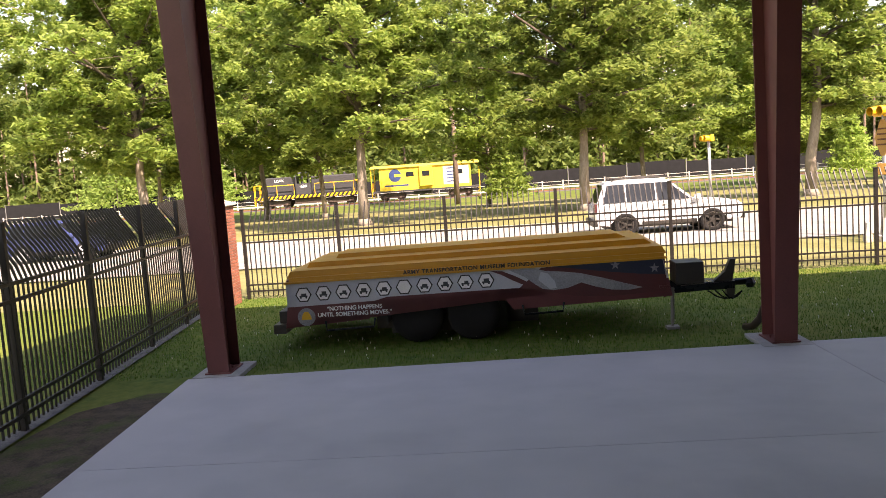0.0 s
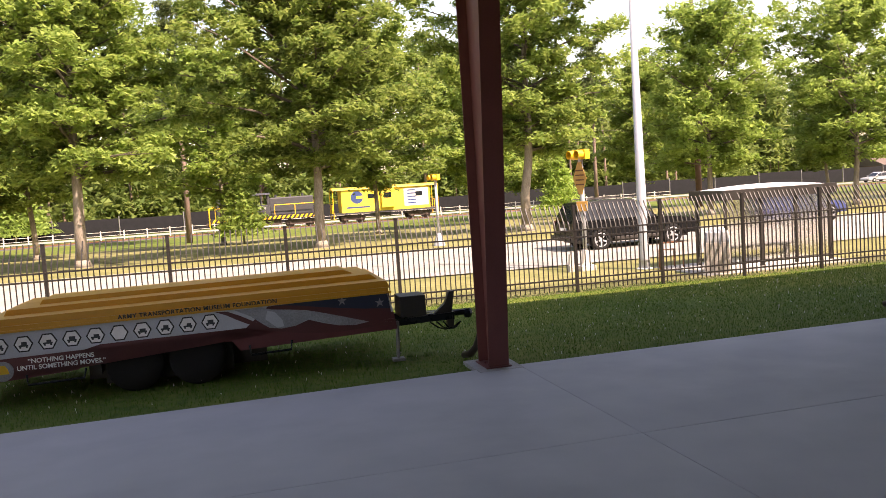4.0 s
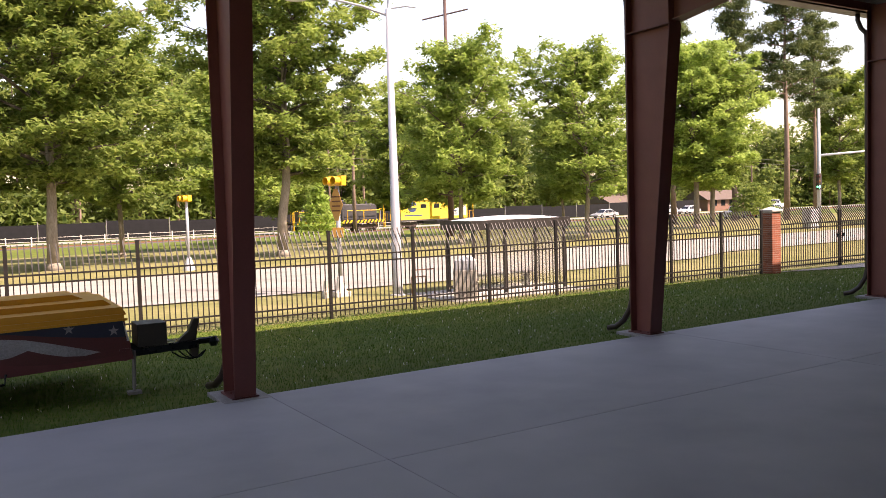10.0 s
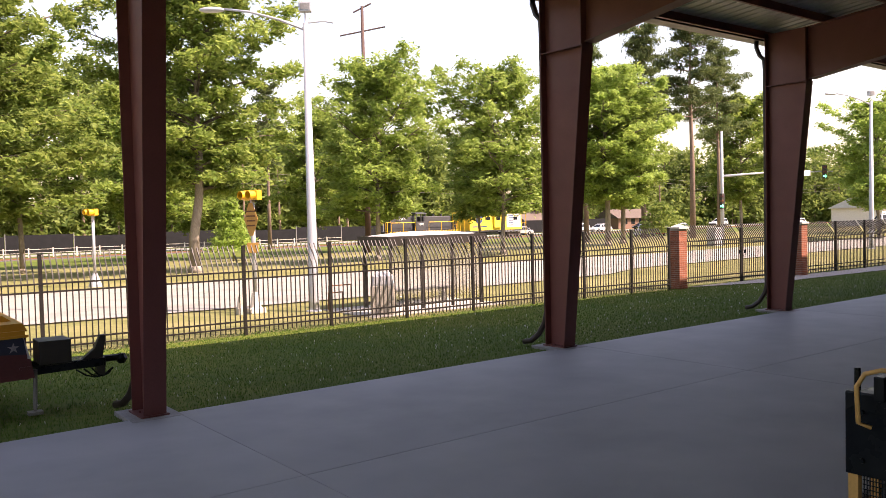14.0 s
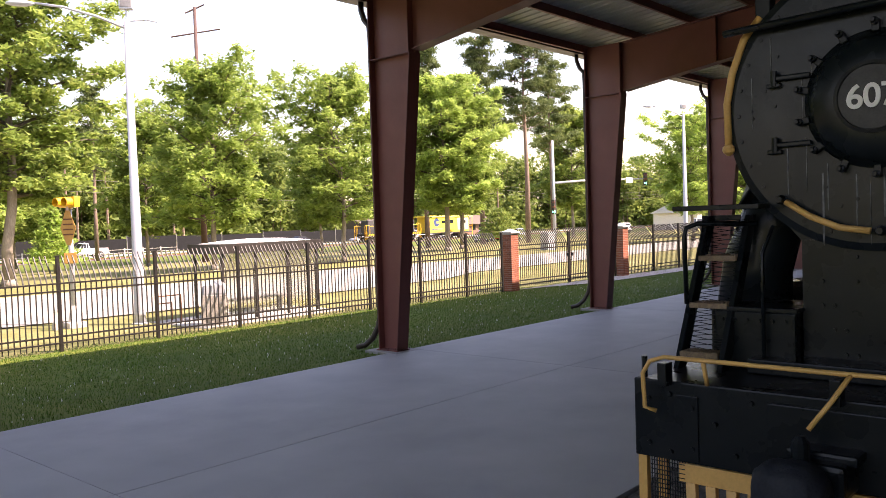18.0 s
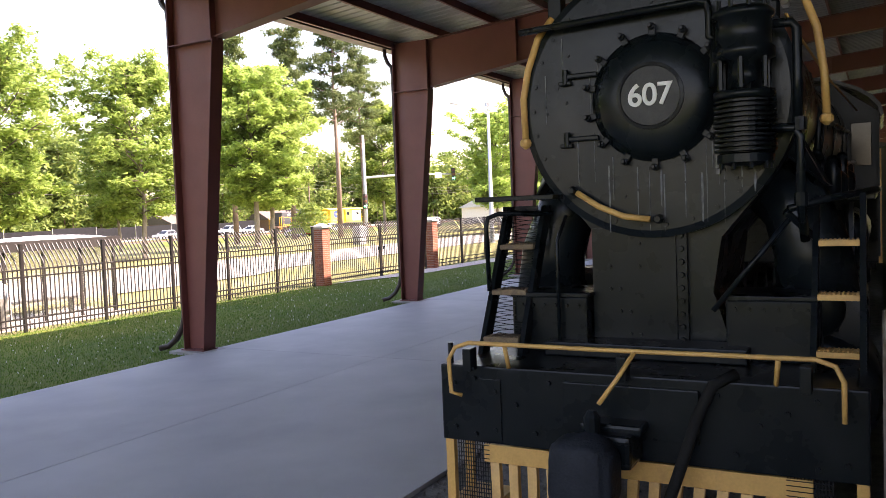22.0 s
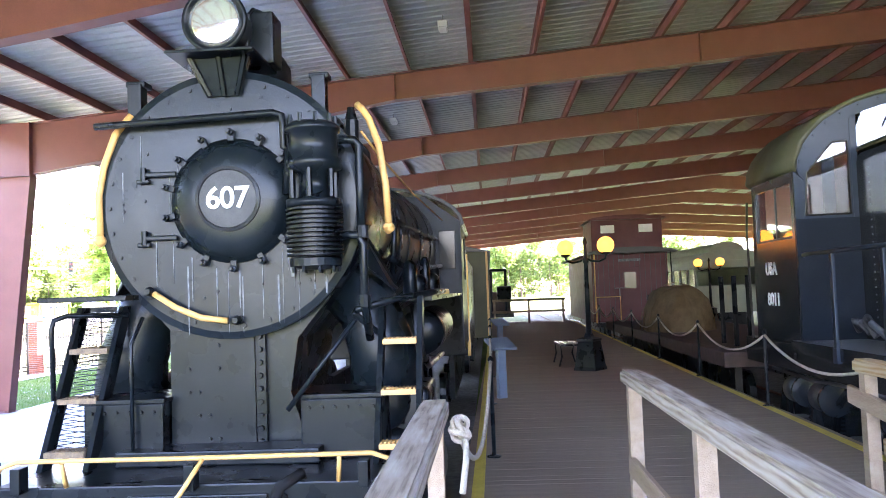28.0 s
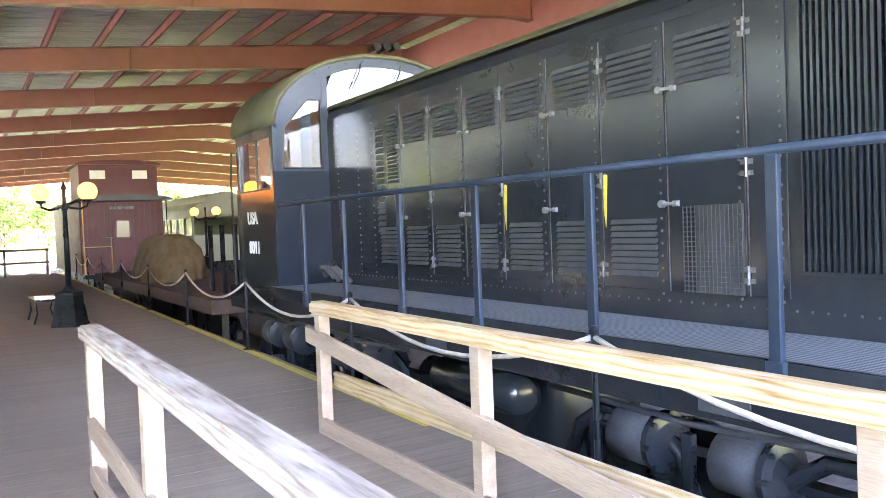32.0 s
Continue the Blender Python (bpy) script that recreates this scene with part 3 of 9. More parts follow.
def roof_z(y):
    return 6.78 + 0.086 * (12.3 - y) if y > RIDGE_Y else 6.78 + 0.086 * (12.3 - 2 * RIDGE_Y + y)


def portal_frame(x, with_far=True):
    f = thing("portal_frame", "red-painted tapered steel portal frame on a concrete footing", "steel frame", "bents of the open shelter", at=pose(x, 0, 0))
    w = 0.145
    # column: web between an upright outer flange and a leaning inner flange
    bm = bmesh.new()
    prism(bm, [(-0.006, 11.615, 0.02), (-0.006, 12.06, 0.02), (-0.006, 12.06, 6.72), (-0.006, 10.98, 6.72), (-0.006, 10.98, 5.5), (-0.006, 11.045, 5.45)], (0.012, 0, 0))
    part("column_web", bm, "red_steel", f)
    bm = bmesh.new()
    box(bm, -w, w, 12.06, 12.078, 0.02, 6.72)
    part("outer_flange", bm, "red_dark", f)
    bm = bmesh.new()
    prism(bm, [(-w, 11.598, 0.02), (-w, 11.614, 0.02), (-w, 11.044, 5.46), (-w, 11.028, 5.46)], (2 * w, 0, 0))
    part("inner_flange", bm, "red_dark", f)
    bm = bmesh.new()
    for s in (-1, 1):
        box(bm, s * 0.007, s * w, 11.05, 12.06, 5.44, 5.456)
        box(bm, s * 0.007, s * w, 11.05, 11.066, 5.456, 6.7)
    part("stiffener", bm, "red_dark", f)
    bm = bmesh.new()
    bbox(bm, -0.32, 0.32, 11.45, 12.28, -0.2, 0.006, 0.01)
    part("footing", bm, "pier", f, "weathered concrete footing")
    bm = bmesh.new()
    box(bm, -0.18, 0.18, 11.57, 12.11, 0.006, 0.026)
    for sx in (-0.11, 0.11):
        for yy in (11.68, 11.86):
            lathe(bm, [(0.016, 0.026), (0.016, 0.055)], 6, pose(sx, yy, 0))
    part("base_plate", bm, "red_dark", f)
    # rafter with a haunch at the knee
    low = [(10.98, 5.5), (6.3, 6.18), (2.5, 6.82), (-1.0, 7.07), (-6, 7.46), (RIDGE_Y, 7.95)]
    top = [(RIDGE_Y, roof_z(RIDGE_Y) - 0.22), (10.98, roof_z(10.98) - 0.22)]
    bm = bmesh.new()
    prism(bm, [(-0.006, y, z) for y, z in low + top], (0.012, 0, 0))
    part("rafter_web", bm, "red_steel", f)
    for (y0, z0), (y1, z1) in zip(low, low[1:]):
        bm = bmesh.new()
        prism(bm, [(-w, y0, z0), (-w, y1, z1), (-w, y1, z1 - 0.016), (-w, y0, z0 - 0.016)], (2 * w, 0, 0))
        part("rafter_flange", bm, "red_steel", f)
    (y0, z0), (y1, z1) = top
    bm = bmesh.new()
    prism(bm, [(-w, y0, z0), (-w, y1, z1), (-w, y1, z1 + 0.016), (-w, y0, z0 + 0.016)], (2 * w, 0, 0))
    part("rafter_flange", bm, "red_steel", f)
    for y in (8.6, 2.5, -4.4):
        zl = np.interp(-y, [-p[0] for p in low], [p[1] for p in low])
        bm = bmesh.new()
        box(bm, -w + 0.01, w - 0.01, y - 0.008, y + 0.008, zl, roof_z(y) - 0.23)
        part("splice_plate", bm, "red_steel", f)
    # far half, mirrored about the ridge
    bm = bmesh.new()
    mir = [(2 * RIDGE_Y - y, z) for y, z in low]
    prism(bm, [(-0.006, y, z) for y, z in mir + [(2 * RIDGE_Y - y, z) for y, z in top]], (0.012, 0, 0))
    for (y0, z0), (y1, z1) in zip(mir, mir[1:]):
        prism(bm, [(-w, y0, z0), (-w, y1, z1), (-w, y1, z1 - 0.016), (-w, y0, z0 - 0.016)], (2 * w, 0, 0))
    part("far_rafter", bm, "red_steel", f)
    bm = bmesh.new()
    box(bm, -w, w, -37.9, -37.0, 0, 6.6)
    part("far_column", bm, "red_steel", f)
    # downspout with its curved foot
    bm = bmesh.new()
    tube(bm, [(-0.03, 12.36, 6.62), (-0.03, 12.36, 6.45), (-0.03, 12.28, 6.25), (-0.03, 12.16, 6.12), (-0.03, 12.14, 5.9), (-0.03, 12.14, 3.0), (-0.03, 12.14, 0.62),
              (-0.05, 12.18, 0.42), (-0.09, 12.3, 0.2), (-0.14, 12.46, 0.06), (-0.2, 12.62, 0.02)], 0.055, 8)
    part("downspout", bm, "gutter", f, "dark round downspout with a curved foot", smooth=True)
    return f


first = portal_frame(FRAME_X[0])
for x in FRAME_X[1:]:
    copy_thing(first, pose(x, 0, 0))

X0R, X1R = -3.6, FRAME_X[-1] + 0.7
# ribbed roof sheets: ribs run from eave to ridge
bm = bmesh.new()
for side in (0, 1):
    ya, yb = (12.42, RIDGE_Y) if side == 0 else (RIDGE_Y, 2 * RIDGE_Y - 12.42)
    za, zb = roof_z(ya), roof_z(yb)
    x = X0R
    prof = []
    while x < X1R:
        prof += [(x, 0), (x + 0.20, 0), (x + 0.225, 0.035), (x + 0.275, 0.035)]
        x += 0.30
    prof.append((x, 0))
    A = [bm.verts.new((px, ya, za + pz)) for px, pz in prof]
    B = [bm.verts.new((px, yb, zb + pz)) for px, pz in prof]
    for i in range(len(prof) - 1):
        bm.faces.new((A[i], A[i + 1], B[i + 1], B[i]))
ob = tagged(part("ceiling", bm, "roof"), "underside of a ribbed bare-metal roof", "ceiling", "", "structure")
sol = ob.modifiers.new("thickness", 'SOLIDIFY')
sol.thickness, sol.offset = 0.02, 1

# added plain south wall behind the exhibits, mostly unseen, darkens the shed
bm = bmesh.new()
box(bm, -3.4, 44, -13.9, -13.7, -0.1, 8.6)
structure("wall_south", bm, "red_steel", "added plain dark red metal wall behind the exhibits, blocks south light")
# purlins along the building, lapped over the rafters
purl = thing("trim_purlins", "red-brown steel roof purlins", "purlin", kind="structure")
bm = bmesh.new()
box(bm, X0R + 0.1, X1R - 0.1, -0.004, 0.004, -0.2, 0)
box(bm, X0R + 0.1, X1R - 0.1, 0.004, 0.06, -0.008, 0)
box(bm, X0R + 0.1, X1R - 0.1, -0.06, -0.004, -0.2, -0.192)
pm = mesh_of("purlin", bm, "red_steel")
y = 12.1
while y > -36:
    shared("purlin", pm, purl, pose(0, y, roof_z(y) - 0.005))
    y -= 1.42
bm = bmesh.new()
box(bm, X0R, X1R, 12.40, 12.56, 6.60, 6.78)
box(bm, X0R, X1R, 12.24, 12.40, 6.60, 6.62)
structure("trim_gutter", bm, "gutter", "dark box gutter along the eave")
# bay struts and small hangers between the bents
for k, (x, y) in enumerate(((9.2, 3.9), (16.6, 1.2), (24, 3.0), (16.4, -8.0))):
    z = roof_z(y) - 0.36
    fx = thing("ceiling_light", "small white box light hung from the roof", "ceiling light", "lights under the roof", at=pose(x, y, z))
    bm = bmesh.new()
    bbox(bm, -0.2, 0.2, -0.09, 0.09, -0.06, 0.05, 0.015)
    part("housing", bm, "white_paint", fx)
    bm = bmesh.new()
    bbox(bm, -0.17, 0.17, -0.07, 0.07, -0.085, -0.061, 0.008)
    part("diffuser", bm, "globe_white", fx)
    bm = bmesh.new()
    tube(bm, [(0, 0, 0.05), (0, 0, 0.2)], 0.008, 6)
    part("hanger", bm, "steel", fx)


# ---- fences ----
def fence_line(x):
    return 18.5 - 0.043 * x


def picket_mesh(h=1.98):
    bm = bmesh.new()
    a = 0.0105
    rows = [(0, 0.05), (0, 1.42), (0.05, 1.56), (0.15, 1.70), (0.26, 1.83), (0.36, h)]
    rings = []
    for i, (o, z) in enumerate(rows):
        rings.append([bm.verts.new((sx * a, sy * a + o, z + (-sy * 0.012 if i > 1 else 0))) for sx, sy in ((-1, -1), (1, -1), (1, 1), (-1, 1))])
    for A, B in zip(rings, rings[1:]):
        for j in range(4):
            bm.faces.new((A[j], A[(j + 1) % 4], B[(j + 1) % 4], B[j]))
    bm.faces.new(rings[-1])
    return mesh_of("picket", bm, "fence")


PICKET = picket_mesh()
RAILS = {}


def fence_panel(p, q, last=False, tall=1.0):
    """A panel from post p to post q (x, y on the ground); the tops bend away to its left."""
    p, q = Vector(p), Vector(q)
    L = (q - p).length
    rot = math.degrees(math.atan2(q.y - p.y, q.x - p.x))
    f = thing("fence_panel", "black steel picket fence with outward-curved tops", "fence", "panels of the site fence", at=pose(p.x, p.y, -0.05, 0, 0, rot) @ Matrix.Diagonal((1, 1, tall, 1)))
    for k in ((0,) if not last else (0, 1)):
        bm = bmesh.new()
        bbox(bm, -0.035, 0.035, -0.035, 0.035, 0, 1.98, 0.006)
        box(bm, -0.042, 0.042, -0.042, 0.042, 1.98, 2.0)
        part("post", bm, "fence", f, at=pose(k * L, 0, 0))
    key = round(L, 2)
    if key not in RAILS:
        bm = bmesh.new()
        box(bm, 0, L, -0.02, 0.02, 0, 0.035)
        RAILS[key] = mesh_of("rail", bm, "fence")
    for z in (0.16, 0.30, 1.24, 1.40):
        shared("rail", RAILS[key], f, pose(0, -0.022, z))
    n = max(2, round(L / 0.112))
    for i in range(1, n):
        shared("picket", PICKET, f, pose(L * i / n, 0, 0))
    return f


posts = [-4.42, -2.3, 0.05, 2.41, 4.76, 6.8, 8.85, 10.98, 13.11, 15.22, 17.34, 19.36, 21.42, 23.2]
for a, b in zip(posts, posts[1:]):
    fence_panel((a, fence_line(a)), (b, fence_line(b)), b == 23.2)
posts = [30.95, 33.2, 35.4, 37.6, 39.8, 42, 44.2, 46.4, 48.6]
for a, b in zip(posts, posts[1:]):
    fence_panel((a, fence_line(a)), (b, fence_line(b)))
ly = [5.2, 7.45, 9.6, 11.75, 13.9, 15.85, 17.7]
for a, b in zip(ly, ly[1:]):
    fence_panel((-4.22 - 0.08 * (a - 9), a), (-4.22 - 0.08 * (b - 9), b), b == 17.7, 1.17)

# gate leaves between the two right-hand piers
for gx0, gx1, nm in ((23.95, 27.02, 0), (27.1, 30.2, 1)):
    p, q = Vector((gx0, fence_line(gx0))), Vector((gx1, fence_line(gx1)))
    L = (q - p).length
    g = thing("metal_gate", "closed black steel picket gate leaf", "gate", "gate leaves", at=pose(p.x, p.y, 0.0, 0, 0, math.degrees(math.atan2(q.y - p.y, q.x - p.x))))
    bm = bmesh.new()
    for x in (0, L):
        bbox(bm, x - 0.03, x + 0.03, -0.03, 0.03, -0.06, 1.86, 0.006)
    for z in (0.1, 0.24, 1.3, 1.45):
        box(bm, 0.03, L - 0.03, -0.02, 0.02, z, z + 0.04)
    part("gate_frame", bm, "fence", g)
    n = round(L / 0.112)
    for i in range(1, n):
        shared("picket", PICKET, g, pose(L * i / n, 0, 0))
    bm = bmesh.new()
    bbox(bm, (L - 0.16) if nm == 0 else 0.04, (L - 0.04) if nm == 0 else 0.16, -0.07, -0.03, 0.95, 1.08, 0.01)
    part("latch", bm, "black_iron", g)


# brick piers: courses of single bricks round a mortar core
BRICKS = {}


def brick_mesh(l):
    if l not in BRICKS:
        bm = bmesh.new()
        bbox(bm, 0.004, l - 0.004, 0, 0.1, 0.004, 0.062, 0.005)
        BRICKS[l] = mesh_of("brick", bm, "brick")
    return BRICKS[l]


def brick_pier(x, y, w, h, fine):
    p = thing("brick_pier", "red brick gate pier with a pale stone cap", "pier", "piers of the fence", at=pose(x, y, -0.05, 0, 0, -2.4))
    a = w / 2
    bm = bmesh.new()
    box(bm, -a + 0.008, a - 0.008, -a + 0.008, a - 0.008, 0, h)
    part("core", bm, "mortar", p)
    n = int(h / 0.068)
    per = max(2, round(w / 0.2))
    l = w / per
    for c in range(n):
        for s in range(4):
            if not fine and s in (1, 2):
                continue
            R = Matrix.Rotation(radians(90 * s), 4, 'Z')
            if c % 2 == 0:
                for i in range(per):
                    shared("brick", brick_mesh(round(l, 3)), p, R @ pose(-a + i * l, -a, c * 0.068))
            else:
                shared("brick", brick_mesh(round(l / 2, 3)), p, R @ pose(-a, -a, c * 0.068))
                for i in range(per - 1):
                    shared("brick", brick_mesh(round(l, 3)), p, R @ pose(-a + l / 2 + i * l, -a, c * 0.068))
                shared("brick", brick_mesh(round(l / 2, 3)), p, R @ pose(a - l / 2, -a, c * 0.068))
    bm = bmesh.new()
    bbox(bm, -a - 0.05, a + 0.05, -a - 0.05, a + 0.05, h, h + 0.07, 0.012)
    lathe(bm, [(a * 1.3, h + 0.07), (0.05, h + 0.15)], 4, pose(0, 0, 0, 0, 0, 45))
    part("cap", bm, "capstone", p, "pale stone cap")
    return p


brick_pier(-4.72, 18.05, 0.5, 2.12, True)
brick_pier(23.66, fence_line(23.66), 0.40, 1.95, True)
brick_pier(30.68, fence_line(30.68), 0.40, 1.95, True)
# ---- trees ----
def leaf_mesh(name, centres, sizes, mat, rng, flat=0.5, aspect=0.55):
    """Many single pointed leaves, joined."""
    n = len(centres)
    nrm = rng.normal(size=(n, 3))
    nrm[:, 2] += flat * 2 * np.sign(nrm[:, 2])
    nrm /= np.linalg.norm(nrm, axis=1)[:, None]
    u = np.cross(nrm, rng.normal(size=(n, 3)))
    u /= np.linalg.norm(u, axis=1)[:, None]
    v = np.cross(nrm, u)
    s = np.asarray(sizes)[:, None]
    P = np.stack([centres - u * s - v * s * aspect, centres - u * s * 0.7 + v * s * aspect, centres + u * s * 1.3], 1).reshape(-1, 3)
    F = np.arange(3 * n).reshape(n, 3)
    me = bpy.data.meshes.new(name)
    me.from_pydata(P.tolist(), [], F.tolist())
    me.materials.append(M[mat])
    return me


TUFTS = 17  # leaf tufts along each limb


def broadleaf(label, seed, h, base, radius, leaves, leaf=0.15, mat="leaf", trunk=0.22, up=0.42, limbs=42, shape=0.55, taper=0, at=None, clump=0.46, thick=0.30, group="trees along the drive"):
    rng = np.random.default_rng(seed)
    t = thing("tree", label, "tree", group, at=at)
    bm = bmesh.new()
    wob = rng.normal(0, 0.10, (9, 2)).cumsum(0) * 0.6
    axis = [Vector((wob[i][0] * (i > 1), wob[i][1] * (i > 1), h * 0.93 * i / 8)) for i in range(9)]
    r0 = trunk
    tube(bm, [Vector((0, 0, -0.15))] + [Vector((0, 0, 0.02))], r0 * 1.9, 10, r0 * 1.5)
    tube(bm, [Vector((0, 0, 0.02)), Vector((0, 0, 0.35))], r0 * 1.5, 10, r0 * 1.02)
    tube(bm, [Vector((0, 0, 0.33))] + axis[1:], r0, 10, 0.03)
    part("trunk", bm, "bark", t, "grey mottled bark", smooth=True)
    bm = bmesh.new()
    C, S = [], []
    per = leaves // (limbs * TUFTS)
    for i in range(limbs):
        f = (i + rng.uniform(0, 0.8)) / limbs
        z = base + (h * 0.95 - base) * f
        k = min(7.99, max(0, z / (h * 0.93) * 8))
        a0 = axis[int(k)].lerp(axis[int(k) + 1], k - int(k))
        prof = (math.sin(math.pi * min(1, (f * 0.86 + 0.14))) ** shape) * (1.0 if f < 0.7 else (1.0 - (f - 0.7) * 1.6))
        if taper:
            prof = min(1.0, 0.55 + f * 3) * (1.03 - f) ** taper
        L = radius * max(0.07, prof) * rng.uniform(0.5, 1.25)
        az = i * 2.399 + rng.uniform(-0.5, 0.5)
        rise = up * (0.5 + f * 2.2)
        d = Vector((math.cos(az), math.sin(az), 0))
        pts = [a0 + d * (L * q) + Vector((rng.normal(0, 0.12), rng.normal(0, 0.12), L * rise * q - 0.18 * L * q * q)) * (q > 0) for q in (0, 0.25, 0.5, 0.75, 1.0)]
        tube(bm, pts, max(0.025, r0 * 0.42 * (1 - f * 0.75)), 6, 0.012)
        for q in range(TUFTS):
            f2 = 0.22 + 0.78 * q / (TUFTS - 1)
            k = f2 * 4
            b = pts[min(3, int(k))].lerp(pts[min(3, int(k)) + 1], k - min(3, int(k)))
            side = Vector((-d.y, d.x, 0.12)) * (1 if q % 2 else -1) * rng.uniform(0.05, 0.46) * L * (1.12 - 0.6 * f2) * (q < TUFTS - 1)
            b2 = b + side + Vector((rng.normal(0, 0.2), rng.normal(0, 0.2), rng.normal(0, 0.12))) * min(1, L / 2)
            if q < TUFTS - 1 and q % 2:
                tube(bm, [b, b2], 0.018, 3, 0.006)
            # a small flattish tuft of leaves that droops at its rim
            cr = clump * rng.uniform(0.7, 1.35)
            m = int(per * rng.uniform(0.55, 1.45))
            an, rr = rng.uniform(0, 6.283, m), cr * rng.uniform(0, 1, m) ** 0.6 * rng.uniform(0.8, 1.3, m)
            g = np.stack([rr * np.cos(an), rr * np.sin(an), rng.normal(0, thick, m) * cr - 0.35 * rr * rr / max(cr, 0.1)], 1)
            C.append(g + np.array(b2))
            S.append(rng.uniform(0.6, 1.4, m) * leaf)
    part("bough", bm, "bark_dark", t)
    crown = new("crown", leaf_mesh("crown", np.concatenate(C), np.concatenate(S), mat, rng))
    crown.parent = t
    return t


def pine(label, seed, h, leaves, at, base=0.5):
    rng = np.random.default_rng(seed)
    t = thing("pine_tree", label, "tree", "pines", at=at)
    bm = bmesh.new()
    tube(bm, [(0, 0, -0.3), (0.1, 0, h * 0.3), (0.0, 0.15, h * 0.65), (0.2, 0.1, h)], 0.32, 9, 0.05)
    part("trunk", bm, "bark_pine", t, "tall bare reddish trunk", smooth=True)
    bm = bmesh.new()
    C, S = [], []
    n = 34
    for i in range(n):
        f = i / n
        z = h * (base + (1 - base) * f)
        L = (1 - f * 0.55) * h * 0.17 * rng.uniform(0.55, 1.15)
        az = i * 2.399 + rng.uniform(-0.6, 0.6)
        d = Vector((math.cos(az), math.sin(az), 0))
        p0, p1 = Vector((0, 0, z)), Vector((0, 0, z + L * rng.uniform(0.05, 0.4))) + d * L
        tube(bm, [p0, p0.lerp(p1, 0.6) - Vector((0, 0, 0.15)), p1], 0.06, 5, 0.015)
        for q in (0.45, 0.65, 0.84, 1.0):
            m = leaves // (n * 4)
            g = rng.normal(size=(m, 3)) * np.array((0.34, 0.34, 0.17)) * rng.uniform(0.7, 1.4)
            C.append(g + np.array(p0.lerp(p1, q) + Vector((rng.normal(0, 0.4), rng.normal(0, 0.4), 0.1))))
            S.append(rng.uniform(0.7, 1.3, m) * 0.24)
    part("bough", bm, "bark_pine", t)
    crown = new("crown", leaf_mesh("crown", np.concatenate(C), np.concatenate(S), "needle", rng, 0.1, 0.25))
    crown.parent = t
    return t


def scaled(x, y, rz, s=1.0, sz=None):
    return pose(x, y, ground_z(y), 0, 0, rz) @ Matrix.Diagonal((s, s, sz or s, 1))


WIDE = "broad green shade tree with layered limbs and pale mottled trunk"
treeA = broadleaf(WIDE, 11, 14.5, 4.0, 6.6, 92000, 0.13, trunk=0.28, at=scaled(-5.3, 41.8, 0), limbs=46)
treeC = broadleaf("broad green shade tree with layered limbs over the lawn", 12, 14.0, 3.9, 6.8, 92000, 0.13, trunk=0.28, at=scaled(5.8, 42.2, 40), limbs=46)
treeF = broadleaf("tall green shade tree beside the lamp pole", 13, 16.2, 4.2, 5.0, 66000, 0.13, trunk=0.28, at=scaled(16.7, 41.8, 10), shape=0.7, limbs=46)
treeG = broadleaf("light green open-crowned tree against the sky", 14, 11.8, 2.6, 5.0, 40000, 0.125, "leaf_light", 0.17, 0.48, at=scaled(28.2, 42.3, 0), shape=0.8, clump=0.42)
treeJ = broadleaf("dense bright green tree beyond the fence", 15, 14.0, 3.4, 5.0, 74000, 0.135, "leaf_light", 0.24, 0.45, at=scaled(50.2, 43.4, 0), shape=0.6, clump=0.5)
treeB = broadleaf("shade tree standing back near the far track", 16, 15.5, 3.6, 5.6, 30000, 0.19, "leaf", 0.2, 0.45, at=scaled(-11, 60, 200), limbs=34, clump=0.6, group="trees behind the drive")
copy_thing(treeC, scaled(-16.8, 42.5, 150, 1.0))
copy_thing(treeA, scaled(-28, 43, 220, 1.05))
copy_thing(treeF, scaled(-38, 47, 90, 1.0))
copy_thing(treeG, scaled(36.9, 40.8, 130, 0.98, 1.02))
copy_thing(treeJ, scaled(54.5, 45.5, 80, 0.92))
for x, y, rz, k in ((-24, 62, 20, 1.05), (-17.5, 68, 130, 1.25), (1.0, 62, 300, 0.9), (11.5, 57, 70, 0.92), (22, 66, 110, 0.95), (37, 66, 40, 0.82), (47, 73, 250, 0.85), (58, 68, 120, 0.85), (30, 76, 190, 0.8), (98, 62, 30, 1.15)):
    copy_thing(treeB, scaled(x, y, rz, k))
copy_thing(treeG, scaled(68, 31, 200, 0.92))
copy_thing(treeG, scaled(88, 34, 30, 1.25))
copy_thing(treeJ, scaled(112, 20, 130, 1.1))
pineK = pine("tall loblolly pine with a bare trunk", 21, 23.5, 13000, scaled(71, 50.4, 0))
copy_thing(pineK, scaled(78, 62, 60, 1.05))
copy_thing(pineK, scaled(66, 60, 160, 0.98))
copy_thing(pineK, scaled(84, 56, 20, 0.9))
copy_thing(pineK, scaled(-2, 78, 20, 0.9))
copy_thing(pineK, scaled(45, 92, 250, 0.85))

